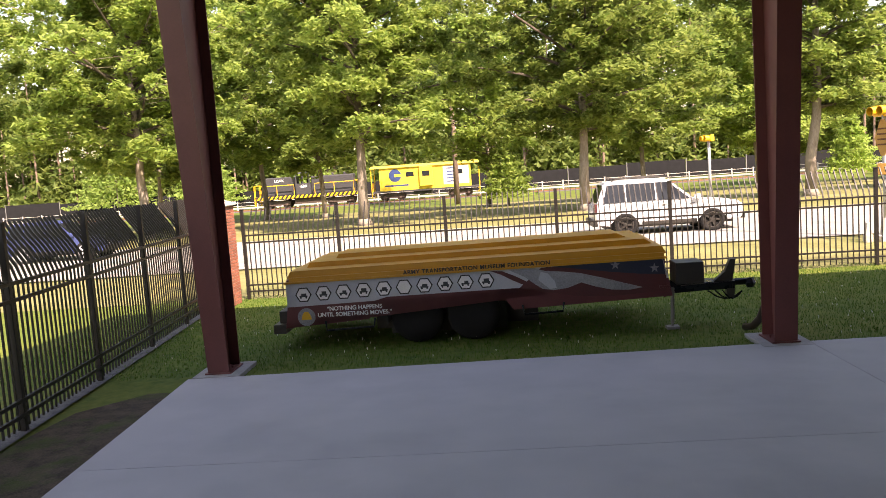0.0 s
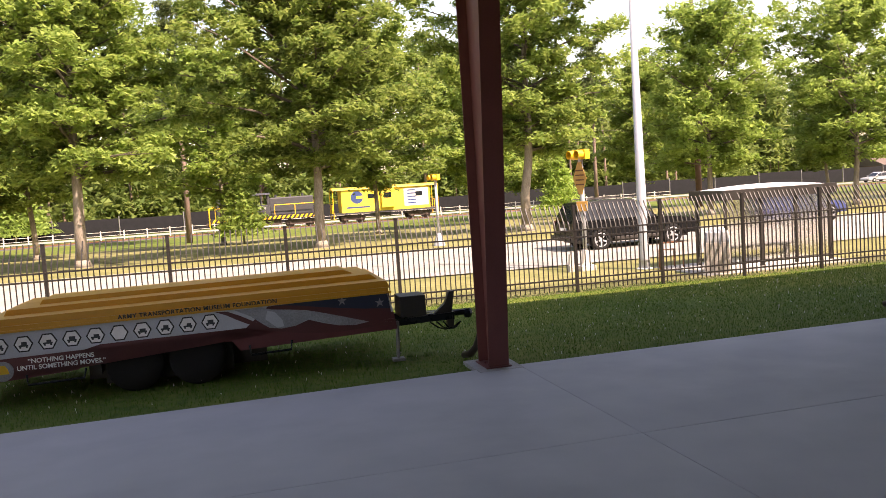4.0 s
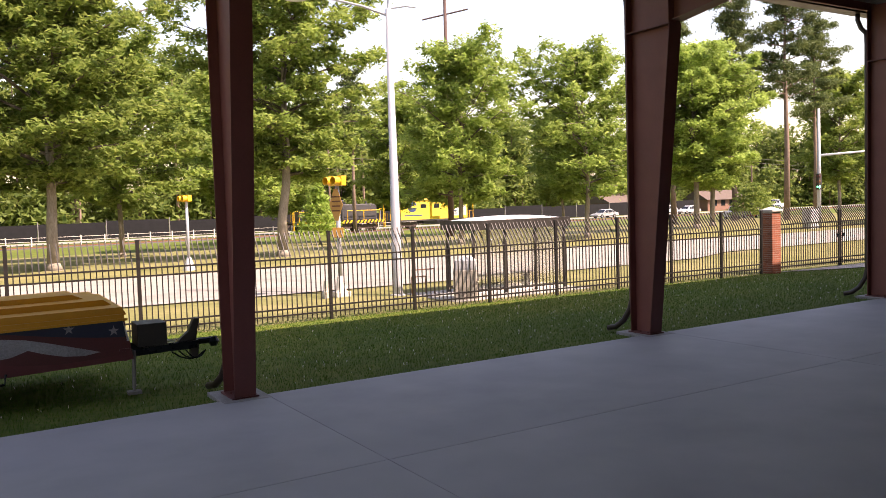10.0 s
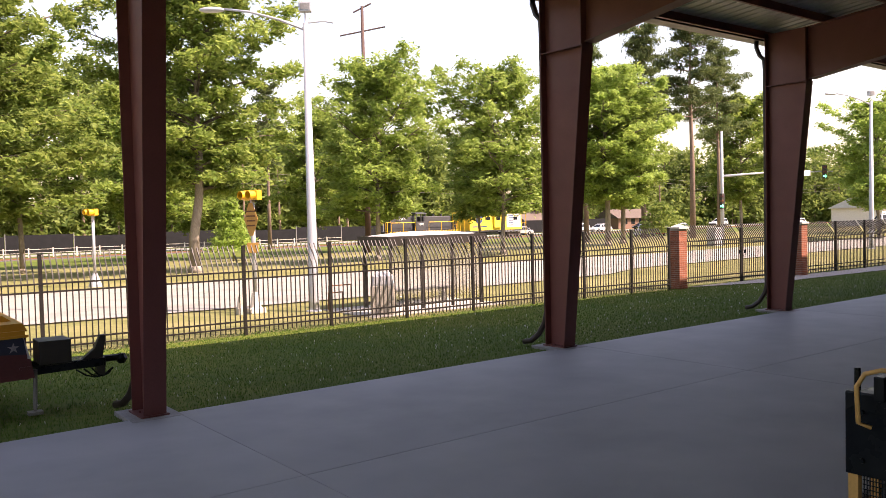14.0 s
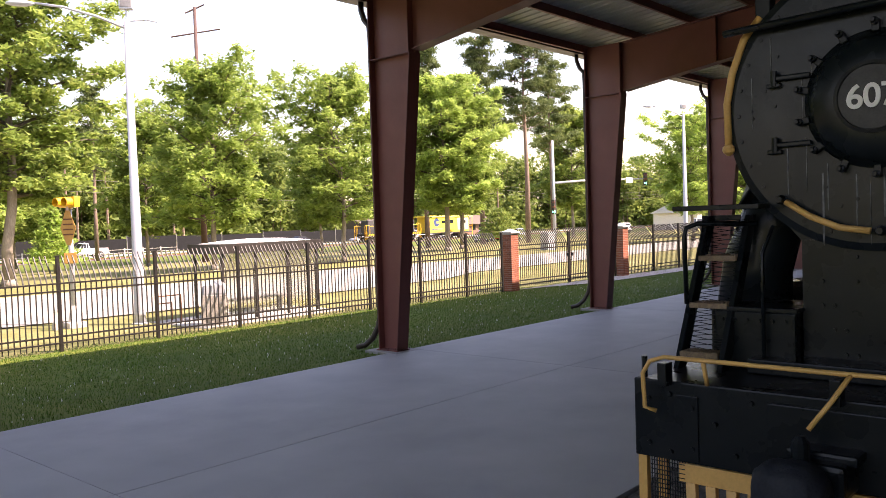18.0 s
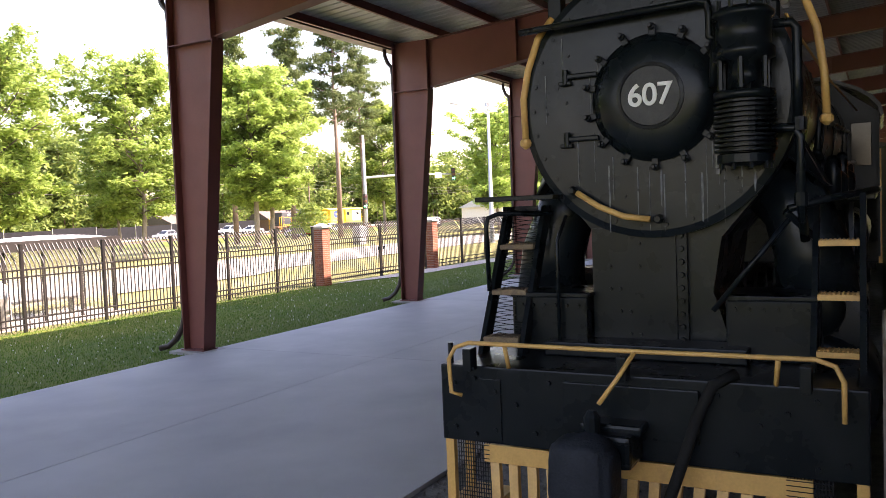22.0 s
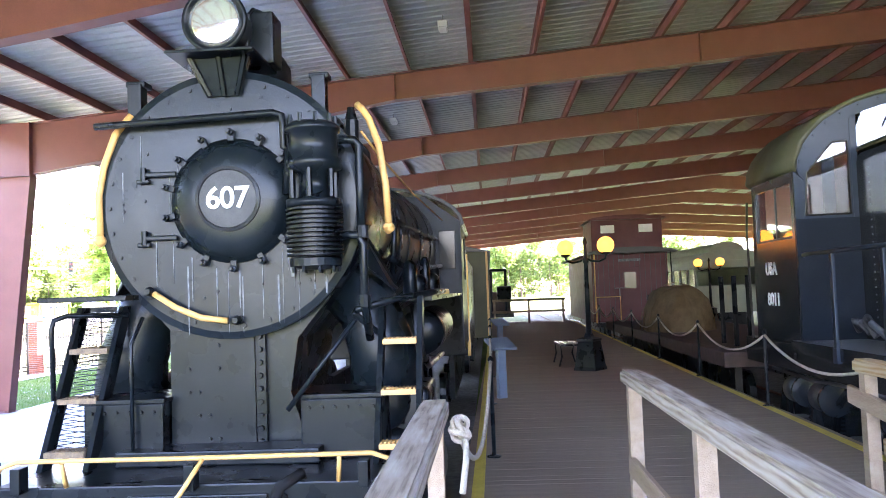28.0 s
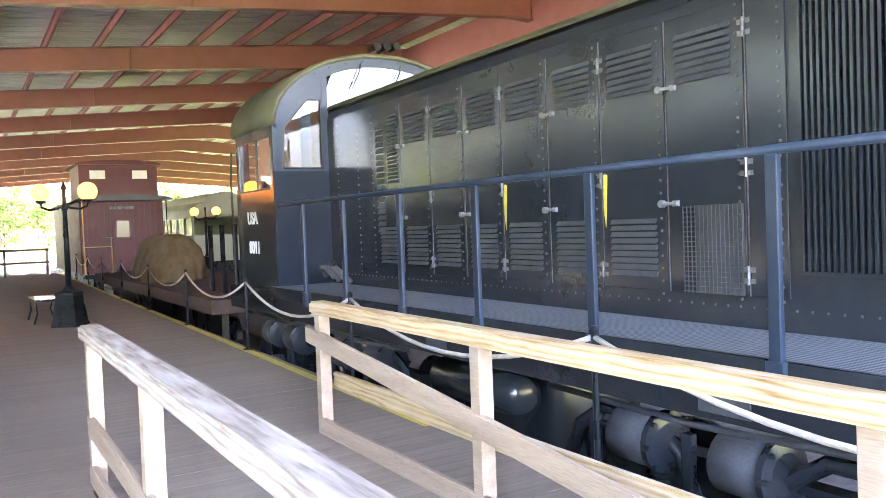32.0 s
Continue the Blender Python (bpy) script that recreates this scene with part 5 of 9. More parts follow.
for yy in (0.22, 0.02, -0.16):
    bm = bmesh.new()
    tube(bm, [(7.0, yy, HZ - 0.25), (7.08, yy * 0.5, HZ - 0.5)], 0.02, 6)
    lp("bracket_rib", bm, "black_iron", parent=hb)
bm = bmesh.new()
bbox(bm, 7.25, 7.5, -0.30, -0.04, HZ - 0.235, HZ + 0.14, 0.02)
tube(bm, [(7.2, -0.12, HZ - 0.15), (7.2, -0.14, HZ + 0.1), (7.24, -0.16, HZ + 0.15), (7.32, -0.2, HZ + 0.15)], 0.015, 6)
tube(bm, [(7.5, -0.25, HZ - 0.2), (7.52, -0.27, HZ + 0.12), (7.52, -0.12, HZ + 0.15)], 0.014, 6)
lp("generator_box", bm, "black_iron")
for yy in (0.70, -0.62):
    bm = bmesh.new()
    bbox(bm, 7.2, 7.32, yy - 0.05, yy + 0.05, ZC + 0.62, ZC + 0.9, 0.01)
    bbox(bm, 7.22, 7.36, yy - 0.07, yy + 0.07, ZC + 0.88, ZC + 0.92, 0.01)
    lp("flag_bracket", bm, "black_iron")
# cross bar above the door with its down-turned end
tubes("cross_bar", [[(7.02, 0.90, ZC + 0.56), (7.02, -0.34, ZC + 0.60), (7.02, -0.40, ZC + 0.58), (7.02, -0.41, ZC + 0.50), (7.02, -0.41, ZC + 0.36), (7.02, -0.46, ZC + 0.33)]], 0.025)
# ochre handrails
tubes("handrail", [[(7.16, 0.70, ZC + 0.66), (7.12, 0.80, ZC + 0.52), (7.12, 0.885, ZC + 0.3), (7.12, 0.925, ZC + 0.1), (7.12, 0.92, ZC - 0.2)],
                   [(7.42, -0.86, ZC + 0.72), (7.38, -0.90, ZC + 0.68), (7.36, -0.95, ZC + 0.6), (7.34, -1.02, ZC + 0.4), (7.34, -1.06, ZC + 0.1), (7.34, -1.07, ZC - 0.17)]], 0.026, "ochre", 10, "ochre-painted pipe handrail")
tubes("front_handrail", [[(7.06, 0.52, ZC - 0.60), (7.03, 0.36, ZC - 0.70), (7.02, 0.18, ZC - 0.775), (7.02, 0.0, ZC - 0.80)]], 0.022, "ochre", 8, "curved ochre grab rail")
for y, z in ((0.55, -0.585), (-0.05, -0.80)):
    bm = bmesh.new()
    lathe(bm, [(0.03, 0), (0.035, 0.06), (0.02, 0.11)], 8, pose(7.12, y, ZC + z, 0, -90, 0))
    lp("rail_stanchion", bm)
for x, y, z in ((7.34, -1.07, -0.19), (7.12, 0.92, -0.22)):
    bm = bmesh.new()
    lathe(bm, [(0.01, -0.045), (0.04, -0.02), (0.045, 0.0), (0.04, 0.02), (0.01, 0.045)], 10, pose(x, y, ZC + z))
    lp("rail_knob", bm, "ochre")
# air pump hung on the front, steam cylinder above, finned cylinder below
PY = -0.63
bm = bmesh.new()
lathe(bm, [(0.05, 3.56), (0.15, 3.55), (0.185, 3.52), (0.185, 3.49), (0.165, 3.48), (0.165, 3.32), (0.185, 3.30), (0.185, 3.24), (0.10, 3.22), (0.10, 3.05), (0.185, 3.04), (0.185, 2.99)], 28, pose(6.93, PY, 0))
pump = lp("air_pump", bm, "black_iron", "cross-compound air pump", True)
for k in range(11):
    bm = bmesh.new()
    lathe(bm, [(0.15, 2.985 - 0.03 * k), (0.188, 2.98 - 0.03 * k), (0.188, 2.968 - 0.03 * k), (0.15, 2.962 - 0.03 * k)], 28, pose(6.93, PY, 0))
    lp("cooling_fin", bm, "black_iron", parent=pump)
bm = bmesh.new()
lathe(bm, [(0.15, 2.99), (0.15, 2.66), (0.17, 2.65), (0.17, 2.60), (0.08, 2.58)], 24, pose(6.93, PY, 0))
lp("lower_cylinder", bm, "black_iron", parent=pump)
for a in range(0, 360, 60):
    bm = bmesh.new()
    tube(bm, [(6.93 + 0.15 * math.cos(radians(a)), PY + 0.15 * math.sin(radians(a)), 3.05), (6.93 + 0.15 * math.cos(radians(a)), PY + 0.15 * math.sin(radians(a)), 3.24)], 0.018, 6)
    lp("tie_rod", bm, "black_iron", parent=pump)
bm = bmesh.new()
for a in range(0, 360, 40):
    lathe(bm, [(0.014, 3.54), (0.014, 3.60)], 6, pose(6.93 + 0.15 * math.cos(radians(a)), PY + 0.15 * math.sin(radians(a)), 0))
    lathe(bm, [(0.012, 2.56), (0.012, 2.61)], 6, pose(6.93 + 0.15 * math.cos(radians(a)), PY + 0.15 * math.sin(radians(a)), 0))
tagged(lp("head_bolts", bm, "black_iron", parent=pump), kind="stuff")
tubes("pump_pipe", [[(6.96, PY - 0.17, 3.44), (6.98, PY - 0.27, 3.44), (6.98, PY - 0.30, 3.40), (6.98, PY - 0.30, 3.1), (6.98, PY - 0.30, 2.85)], [(6.96, PY - 0.15, 2.80), (6.97, PY - 0.28, 2.80), (6.97, PY - 0.31, 2.74), (6.97, PY - 0.31, 2.35), (7.1, PY - 0.32, 2.1)],
                    [(7.0, PY + 0.18, 3.40), (7.02, PY + 0.2, 3.1)]], 0.03, label="black pipe")
tubes("front_brace", [[(6.98, PY - 0.24, 2.24), (6.95, PY + 0.22, 1.66)]], 0.017)
for z in (2.82, 2.36):
    bm = bmesh.new()
    lathe(bm, [(0.042, -0.04), (0.042, 0.04)], 10, pose(6.97, PY - 0.31, z))
    lp("pipe_union", bm)
# saddle, deck and cylinders
bm = bmesh.new()
prism(bm, [(7.25, 0.50, 1.3), (7.25, 0.36, 1.75), (7.25, 0.42, 2.12), (7.25, 0.70, 2.45), (7.25, -0.70, 2.45), (7.25, -0.42, 2.12), (7.25, -0.36, 1.75), (7.25, -0.50, 1.3)], (1.3, 0, 0))
saddle = lp("saddle", bm, "smokebox", "cast smokebox saddle with a bolted flange")
bm = bmesh.new()
box(bm, 7.18, 7.26, -0.13, 0.46, 1.33, 2.2)
box(bm, 7.20, 7.26, -0.20, -0.13, 1.33, 2.22)
for k in range(9):
    disc_x(bm, [(0.022, 0), (0.018, 0.03)], 7.2, -0.165, 1.42 + 0.09 * k, 6)
    disc_x(bm, [(0.014, 0), (0.012, 0.02)], 7.18, 0.12 + 0.07 * (k % 4), 1.45 + 0.16 * (k % 5), 6)
lp("flange_plate", bm, "black_iron", parent=saddle)
bm = bmesh.new()
bbox(bm, 6.46, 7.9, -1.25, 1.25, 1.26, 1.32, 0.01)
lp("pilot_deck", bm, "black_iron")
bm = bmesh.new()
bbox(bm, 6.9, 7.2, -0.62, 0.74, 1.32, 1.42, 0.012)
lp("deck_coaming", bm, "black_iron")
for s in (-1, 1):
    bm = bmesh.new()
    lathe(bm, [(0.2, -0.06), (0.36, -0.04), (0.42, 0), (0.42, 0.9), (0.36, 0.95)], 28, pose(7.55, s * 0.95, 1.02) @ AX)
    lathe(bm, [(0.12, -0.05), (0.19, -0.03), (0.21, 0), (0.21, 1.0)], 20, pose(7.5, s * 0.95, 1.62) @ AX)
    bbox(bm, 7.6, 8.45, s * 0.95 - 0.34, s * 0.95 + 0.34, 1.0, 1.7, 0.04)
    lp("cylinder", bm, "black_iron", "black cylinder and steam chest", True)
    bm = bmesh.new()
    tube(bm, [(7.75, s * 0.62, 2.55), (7.72, s * 0.85, 2.3), (7.7, s * 0.95, 2.0), (7.7, s * 0.98, 1.7)], 0.22, 14, 0.27)
    lp("steam_pipe", bm, "smokebox", "", True)
    # casing over the cylinder, with a flanged lid
    y0, y1 = sorted((s * 0.47, s * 1.02))
    bm = bmesh.new()
    bbox(bm, 7.05, 7.6, y0, y1, 1.32, 1.72, 0.015)
    case = lp("cylinder_casing", bm, "black_iron")
    bm = bmesh.new()
    bbox(bm, 7.02, 7.62, y0 - 0.02, y1 + 0.02, 1.72, 1.75, 0.006)
    for k in range(6):
        disc_x(bm, [(0.014, 0), (0.012, 0.02)], 7.05, y0 + 0.06 + (y1 - y0 - 0.12) * k / 5, 1.66, 6)
    lp("casing_lid", bm, "black_iron", parent=case)
tubes("drain_pipe", [[(7.0, 0.66, 1.32), (7.0, 0.66, 2.12), (7.1, 0.62, 2.3)]], 0.014)
# upright straps between the door and the pump
for yy, z0, z1 in ((-0.435, -0.52, 0.30), (-0.46, -0.30, 0.10)):
    bm = bmesh.new()
    bbox(bm, 7.085, 7.115, yy - 0.014, yy + 0.014, ZC + z0, ZC + z1, 0.004)
    for k in range(5):
        disc_x(bm, [(0.016, 0), (0.013, 0.02)], 7.085, yy, ZC + z0 + 0.05 + (z1 - z0 - 0.1) * k / 4, 6)
    lp("pump_strap", bm, "worn_edge", "lime-streaked iron strap")
tubes("board_pipe", [[(7.05, -0.86, 2.30), (7.2, -1.1, 2.36), (7.6, -1.34, 2.40), (8.8, -1.36, 2.41)], [(7.1, -0.84, 2.28), (7.5, -1.0, 2.08), (7.62, -1.1, 1.45)]], 0.024, label="black pipe along the running board")
# buffer beam with doubler plates and bolts
bm = bmesh.new()
bbox(bm, 6.40, 6.50, -1.31, 1.31, 0.80, 1.32, 0.012)
bbox(bm, 6.5, 6.75, -1.25, 1.25, 1.22, 1.30, 0.01)
beam = lp("buffer_beam", bm, "black_iron", "black buffer beam")
bm = bmesh.new()
bbox(bm, 6.37, 6.40, -0.42, 0.42, 0.94, 1.26, 0.008)
lp("draft_plate", bm, "black_iron", parent=beam)
bm = bmesh.new()
bbox(bm, 6.385, 6.40, 0.86, 1.02, 0.82, 1.24, 0.005)
lp("doubler", bm, "black_iron", parent=beam)
bm = bmesh.new()
for y, z in [(s * y, z) for s in (-1, 1) for y, z in ((1.2, 0.9), (1.2, 1.2), (1.05, 0.86), (1.05, 1.24), (0.75, 1.08), (0.62, 0.9), (0.36, 1.2), (0.36, 1.0), (0.25, 1.2), (0.52, 1.24), (0.9, 1.16), (0.9, 0.9))]:
    disc_x(bm, [(0.018, 0), (0.016, 0.02)], 6.395, y, z, 6)
tagged(lp("bolts", bm, "black_iron", parent=beam), kind="stuff")
# coupler and its lift lever
bm = bmesh.new()
bbox(bm, 6.1, 6.4, -0.08, 0.2, 0.82, 1.02, 0.03)
bbox(bm, 5.93, 6.18, 0.0, 0.32, 0.66, 1.0, 0.09)
cpl = lp("coupler", bm, "black_iron", "knuckle coupler")
bm = bmesh.new()
bmesh.ops.create_icosphere(bm, subdivisions=4, radius=1)
for v in bm.verts:
    p = v.co
    q = Vector([abs(c) ** 0.6 * math.copysign(1, c) for c in p])
    v.co = Vector((6.0, 0.17, 0.80)) + Vector((q.x * 0.15, q.y * 0.20, q.z * 0.24)) * (1 + 0.10 * noise.noise(Vector((p.x * 2, p.y * 5, p.z * 1.5))))
lp("knuckle", bm, "cover", "knuckle under a dark blue weather cover", True, cpl)
bm = bmesh.new()
bbox(bm, 6.2, 6.42, -0.12, 0.26, 1.0, 1.06, 0.02)
lp("striker", bm, "black_iron", parent=cpl)
bm = bmesh.new()
lathe(bm, [(0.05, 1.0), (0.05, 1.12), (0.025, 1.16)], 10, pose(6.12, 0.15, 0))
lp("lock_pin", bm, "black_iron", parent=cpl)
tubes("uncoupling_lever", [[(6.30, 1.10, 1.14), (6.28, 1.17, 1.16), (6.28, 1.18, 1.38), (6.30, 1.14, 1.46), (6.32, 1.05, 1.49), (6.33, 0.1, 1.485), (6.33, -1.05, 1.49), (6.31, -1.15, 1.46), (6.29, -1.19, 1.38), (6.29, -1.19, 1.16)],
                           [(6.33, -0.06, 1.485), (6.26, 0.03, 1.33), (6.19, 0.13, 1.18)], [(6.34, 0.80, 1.49), (6.40, 0.80, 1.32)], [(6.34, -0.86, 1.49), (6.40, -0.84, 1.32)]], 0.015, "ochre", 8, "ochre uncoupling rod")
for y in (1.06, 0.02, -1.0):
    bm = bmesh.new()
    bbox(bm, 6.30, 6.40, y - 0.03, y + 0.03, 1.30, 1.45, 0.006)
    lp("lever_bracket", bm)
tubes("brake_hose", [[(6.45, -0.62, 1.36), (6.36, -0.5, 1.30), (6.32, -0.42, 1.12), (6.27, -0.36, 0.92), (6.2, -0.28, 0.66), (6.18, -0.25, 0.5)]], 0.035, "rubber", 8, "hanging rubber air hose")
bm = bmesh.new()
tube(bm, [(6.46, 1.26, 1.32), (6.46, 1.26, 1.46)], 0.02, 6)
lp("flag_stand", bm)
# ochre pilot slats and end step
bm = bmesh.new()
prism(bm, [(6.44, 1.02, 0.66), (6.44, -1.02, 0.66), (6.44, -1.02, 0.78), (6.44, 1.02, 0.78)], (0.05, 0, 0))
pil = lp("pilot", bm, "ochre", "ochre slatted pilot")
for k in range(15):
    y = 0.94 - 0.134 * k
    bm = bmesh.new()
    prism(bm, [(6.43, y + 0.032, 0.66), (6.43, y - 0.032, 0.66), (6.30, y * 0.92 - 0.028, 0.12), (6.30, y * 0.92 + 0.028, 0.12)], (0.05, 0, 0))
    lp("slat", bm, "ochre", parent=pil)
bm = bmesh.new()
prism(bm, [(6.28, 0.95, 0.06), (6.28, -0.95, 0.06), (6.28, -0.95, 0.13), (6.28, 0.95, 0.13)], (0.07, 0, 0))
lp("toe_bar", bm, "ochre", parent=pil)
for s in (-1, 1):
    bm = bmesh.new()
    for x in (6.42, 6.7):
        box(bm, x, x + 0.05, s * 1.27 - 0.03, s * 1.27 + 0.03, 0.36, 0.80)
    box(bm, 6.38, 6.82, s * 1.13 - 0.17, s * 1.13 + 0.17, 0.33, 0.37)
    st = lp("end_step", bm, "ochre", "ochre foot step with mesh sides")
    bm = bmesh.new()
    for k in range(14):
        tube(bm, [(6.44, s * 1.05 - 0.07 + 0.0 * k, 0.38 + 0.03 * k), (6.44, s * 1.05 + 0.17, 0.38 + 0.03 * k)], 0.004, 4)
        tube(bm, [(6.445, s * 1.05 - 0.07 + 0.018 * k, 0.37), (6.445, s * 1.05 - 0.07 + 0.018 * k, 0.79)], 0.004, 4)
    tagged(lp("step_mesh", bm, "black_iron", parent=st), kind="stuff")
# ladders up to the running boards
for s in (-1, 1):
    y0, y1 = (0.90, 1.21) if s > 0 else (-1.27, -1.0)
    lad = None
    bm = bmesh.new()
    for y in (y0, y1):
        prism(bm, [(6.82, y - 0.018, 1.32), (6.95, y - 0.018, 1.32), (7.52, y - 0.018, 2.38), (7.39, y - 0.018, 2.38)], (0, 0.036, 0))
    lad = lp("ladder", bm, "black_iron", "black side ladder with ochre treads")
    for k in range(3):
        x, z = 6.935 + 0.172 * k, 1.43 + 0.325 * k
        bm = bmesh.new()
        bbox(bm, x - 0.09, x + 0.07, y0 + 0.018, y1 - 0.018, z - 0.025, z + 0.012, 0.005)
        for q in range(9):
            box(bm, x - 0.072, x + 0.05, y0 + 0.025 + q * 0.026, y0 + 0.035 + q * 0.026, z + 0.012, z + 0.02)
        lp("tread", bm, "ochre_dull" if s > 0 else "ochre", parent=lad)
    if s > 0:
        # expanded metal behind the treads
        bm = bmesh.new()
        for k in range(30):
            z = 1.36 + 0.033 * k
            x = 6.95 + 0.53 * (z - 1.36)
            tube(bm, [(x, y0, z), (x + 0.02, y1, z + 0.035)], 0.003, 3)
            tube(bm, [(x + 0.02, y0, z + 0.035), (x, y1, z)], 0.003, 3)
        tagged(lp("ladder_mesh", bm, "black_iron", parent=lad), kind="stuff")
tubes("landing_rail", [[(7.0, 1.20, 1.76), (6.98, 1.20, 2.24), (6.99, 1.19, 2.30), (7.05, 1.13, 2.33), (7.15, 0.74, 2.32)]], 0.018)
bm = bmesh.new()
bbox(bm, 6.84, 7.05, 0.62, 1.22, 2.42, 2.455, 0.006)
lp("landing_board", bm)
# boiler, bands, domes, chimney
bm = bmesh.new()
lathe(bm, [(0.86, 0), (0.86, 0.1), (0.80, 0.11), (0.82, 2.4), (0.95, 4.6), (0.98, 5.4)], 40, pose(9.0, 0, ZC) @ AX)
lp("boiler", bm, "black_iron", "black lagged boiler", True)
for x in (9.6, 10.5, 11.4, 12.4, 13.4):
    bm = bmesh.new()
    r = 0.815 + max(0, (x - 11.4) * 0.058)
    lathe(bm, [(r, 0), (r + 0.02, 0.01), (r + 0.02, 0.07), (r, 0.08)], 40, pose(x, 0, ZC) @ AX, cap=False)
    lp("boiler_band", bm)
for x, r, h in ((7.9, 0.26, 1.25), (9.9, 0.36, 1.18), (11.6, 0.36, 1.2)):
    bm = bmesh.new()
    lathe(bm, [(r * 1.35, 0.7), (r, 0.85), (r, h - 0.1), (r * 0.8, h - 0.01), (r * 0.3, h + 0.03)], 24, pose(x, 0, ZC))
    lp("dome" if x > 8 else "chimney", bm, smooth=True)
bm = bmesh.new()
lathe(bm, [(0.05, 0), (0.065, 0.03), (0.065, 0.2), (0.05, 0.23), (0.03, 0.32)], 10, pose(8.6, -0.62, ZC + 0.66))
tube(bm, [(8.6, -0.6, ZC + 0.5), (8.6, -0.62, ZC + 0.68)], 0.02, 6)
lp("whistle", bm)
tubes("bell_cord_rail", [[(8.3, -0.75, ZC + 0.70), (9.0, -0.80, ZC + 0.62), (11.0, -0.92, ZC + 0.50), (13.8, -1.1, ZC + 0.42)]], 0.012, "ochre", 6, "ochre handrail along the boiler")
# running boards, pipes and tanks along both sides
for s in (-1, 1):
    bm = bmesh.new()
    bbox(bm, 7.6, 14.2, s * 1.12 - 0.22, s * 1.12 + 0.22, 2.34, 2.38, 0.006)
    lp("running_board", bm)
    bm = bmesh.new()
    bbox(bm, 8.9, 9.9, s * 1.33 - 0.03, s * 1.33 + 0.03, 2.38, 2.43, 0.01)
    lp("board_edge", bm, "ochre", "pale worn edge strip")
    bm = bmesh.new()
    lathe(bm, [(0.1, 0), (0.24, 0.05), (0.25, 0.1), (0.25, 2.3), (0.24, 2.35), (0.1, 2.4)], 20, pose(10.2, s * 1.02, 1.98) @ AX)
    lp("air_tank", bm, smooth=True)
    tubes("side_pipe", [[(8.4, s * 0.95, 2.7), (10.0, s * 0.92, 2.66), (12.0, s * 0.98, 2.72), (14.0, s * 1.05, 2.8)], [(8.6, s * 0.88, 3.1), (10.5, s * 0.86, 3.15), (13.9, s * 1.0, 3.2)],
                        [(8.9, s * 0.9, 2.4), (8.9, s * 0.93, 3.0), (9.1, s * 0.84, 3.4)], [(8.1, s * 1.15, 2.3), (8.3, s * 1.2, 1.9), (8.9, s * 1.2, 1.75), (11, s * 1.2, 1.7)]], 0.028)
    for k, (x, r, h) in enumerate(((9.5, 0.07, 0.34), (10.3, 0.10, 0.22), (11.4, 0.06, 0.45), (12.3, 0.11, 0.28), (13.2, 0.07, 0.4))):
        bm = bmesh.new()
        lathe(bm, [(r * 0.8, 0), (r, 0.03), (r, h - 0.05), (r * 0.5, h)], 12, pose(x, s * 1.0, 2.38))
        lp("lubricator", bm, smooth=True)
    bm = bmesh.new()
    prism(bm, [(8.0, s * 1.2, 2.32), (8.08, s * 1.2, 2.32), (7.95, s * 1.2, 1.34), (7.8, s * 1.2, 1.34)], (0, 0.03, 0))
    prism(bm, [(7.35, s * 0.75, ZC - 0.35), (7.6, s * 1.05, ZC - 0.62), (7.95, s * 1.05, ZC - 0.62), (7.5, s * 0.8, ZC - 0.1)], (0.01, 0.02 * s, 0))
    lp("side_bracket", bm)
for s in (-1, 1):
    for k, (x, r) in enumerate(((7.95, 0.42), (9.4, 0.72), (10.95, 0.72), (12.5, 0.72), (14.05, 0.72))):
        bm = bmesh.new()
        lathe(bm, [(r - 0.12, -0.06), (r, -0.06), (r + 0.02, -0.03), (r, 0.06), (r - 0.12, 0.06)], 28, pose(x, s * 0.76, r) @ AY, cap=False)
        wh = lp("wheel", bm, "black_iron")
        bm = bmesh.new()
        lathe(bm, [(0.1, -0.09), (0.12, 0), (0.1, 0.09)], 12, pose(x, s * 0.76, r) @ AY)
        lp("hub", bm, "black_iron", parent=wh)
        for q in range(10):
            a = q * math.pi / 5
            bm = bmesh.new()
            box(bm, 0.08, r - 0.1, -0.03, 0.03, -0.025, 0.025, pose(x, s * 0.76, r) @ Matrix.Rotation(a, 4, 'Y'))
            lp("spoke", bm, "black_iron", parent=wh)
    bm = bmesh.new()
    bbox(bm, 9.3, 14.2, s * 0.95 - 0.03, s * 0.95 + 0.03, 0.55, 0.66, 0.01)
    bbox(bm, 8.3, 11.0, s * 1.02 - 0.03, s * 1.02 + 0.03, 0.9, 1.0, 0.01)
    lp("side_rod", bm, "steel")
# frames under the boiler
for s in (-1, 1):
    bm = bmesh.new()
    box(bm, 6.5, 15.0, s * 0.55 - 0.05, s * 0.55 + 0.05, 0.7, 1.26)
    lp("frame_bar", bm)
# cab with windows and curved roof
for s in (-1, 1):
    bm = bmesh.new()
    prism(bm, [(14.2, s * 1.36, 1.5), (16.6, s * 1.36, 1.5), (16.6, s * 1.36, 3.5), (16.3, s * 1.36, 3.5), (16.3, s * 1.36, 2.6), (15.3, s * 1.36, 2.6), (15.3, s * 1.36, 3.35), (16.3, s * 1.36, 3.35), (16.3, s * 1.36, 3.5), (14.2, s * 1.36, 3.5)], (0, -s * 0.03, 0))
    lp("cab_side", bm, "cab_navy")
bm = bmesh.new()
pr = [(1.42 * math.cos(a), ZC + 0.38 + 0.62 * math.sin(a)) for a in (math.pi * k / 14 for k in range(15))]
prism(bm, [(14.1, y, z) for y, z in pr] + [(14.1, y * 0.97, z - 0.035) for y, z in pr[::-1]], (2.7, 0, 0))
lp("cab_roof", bm, "black_iron")
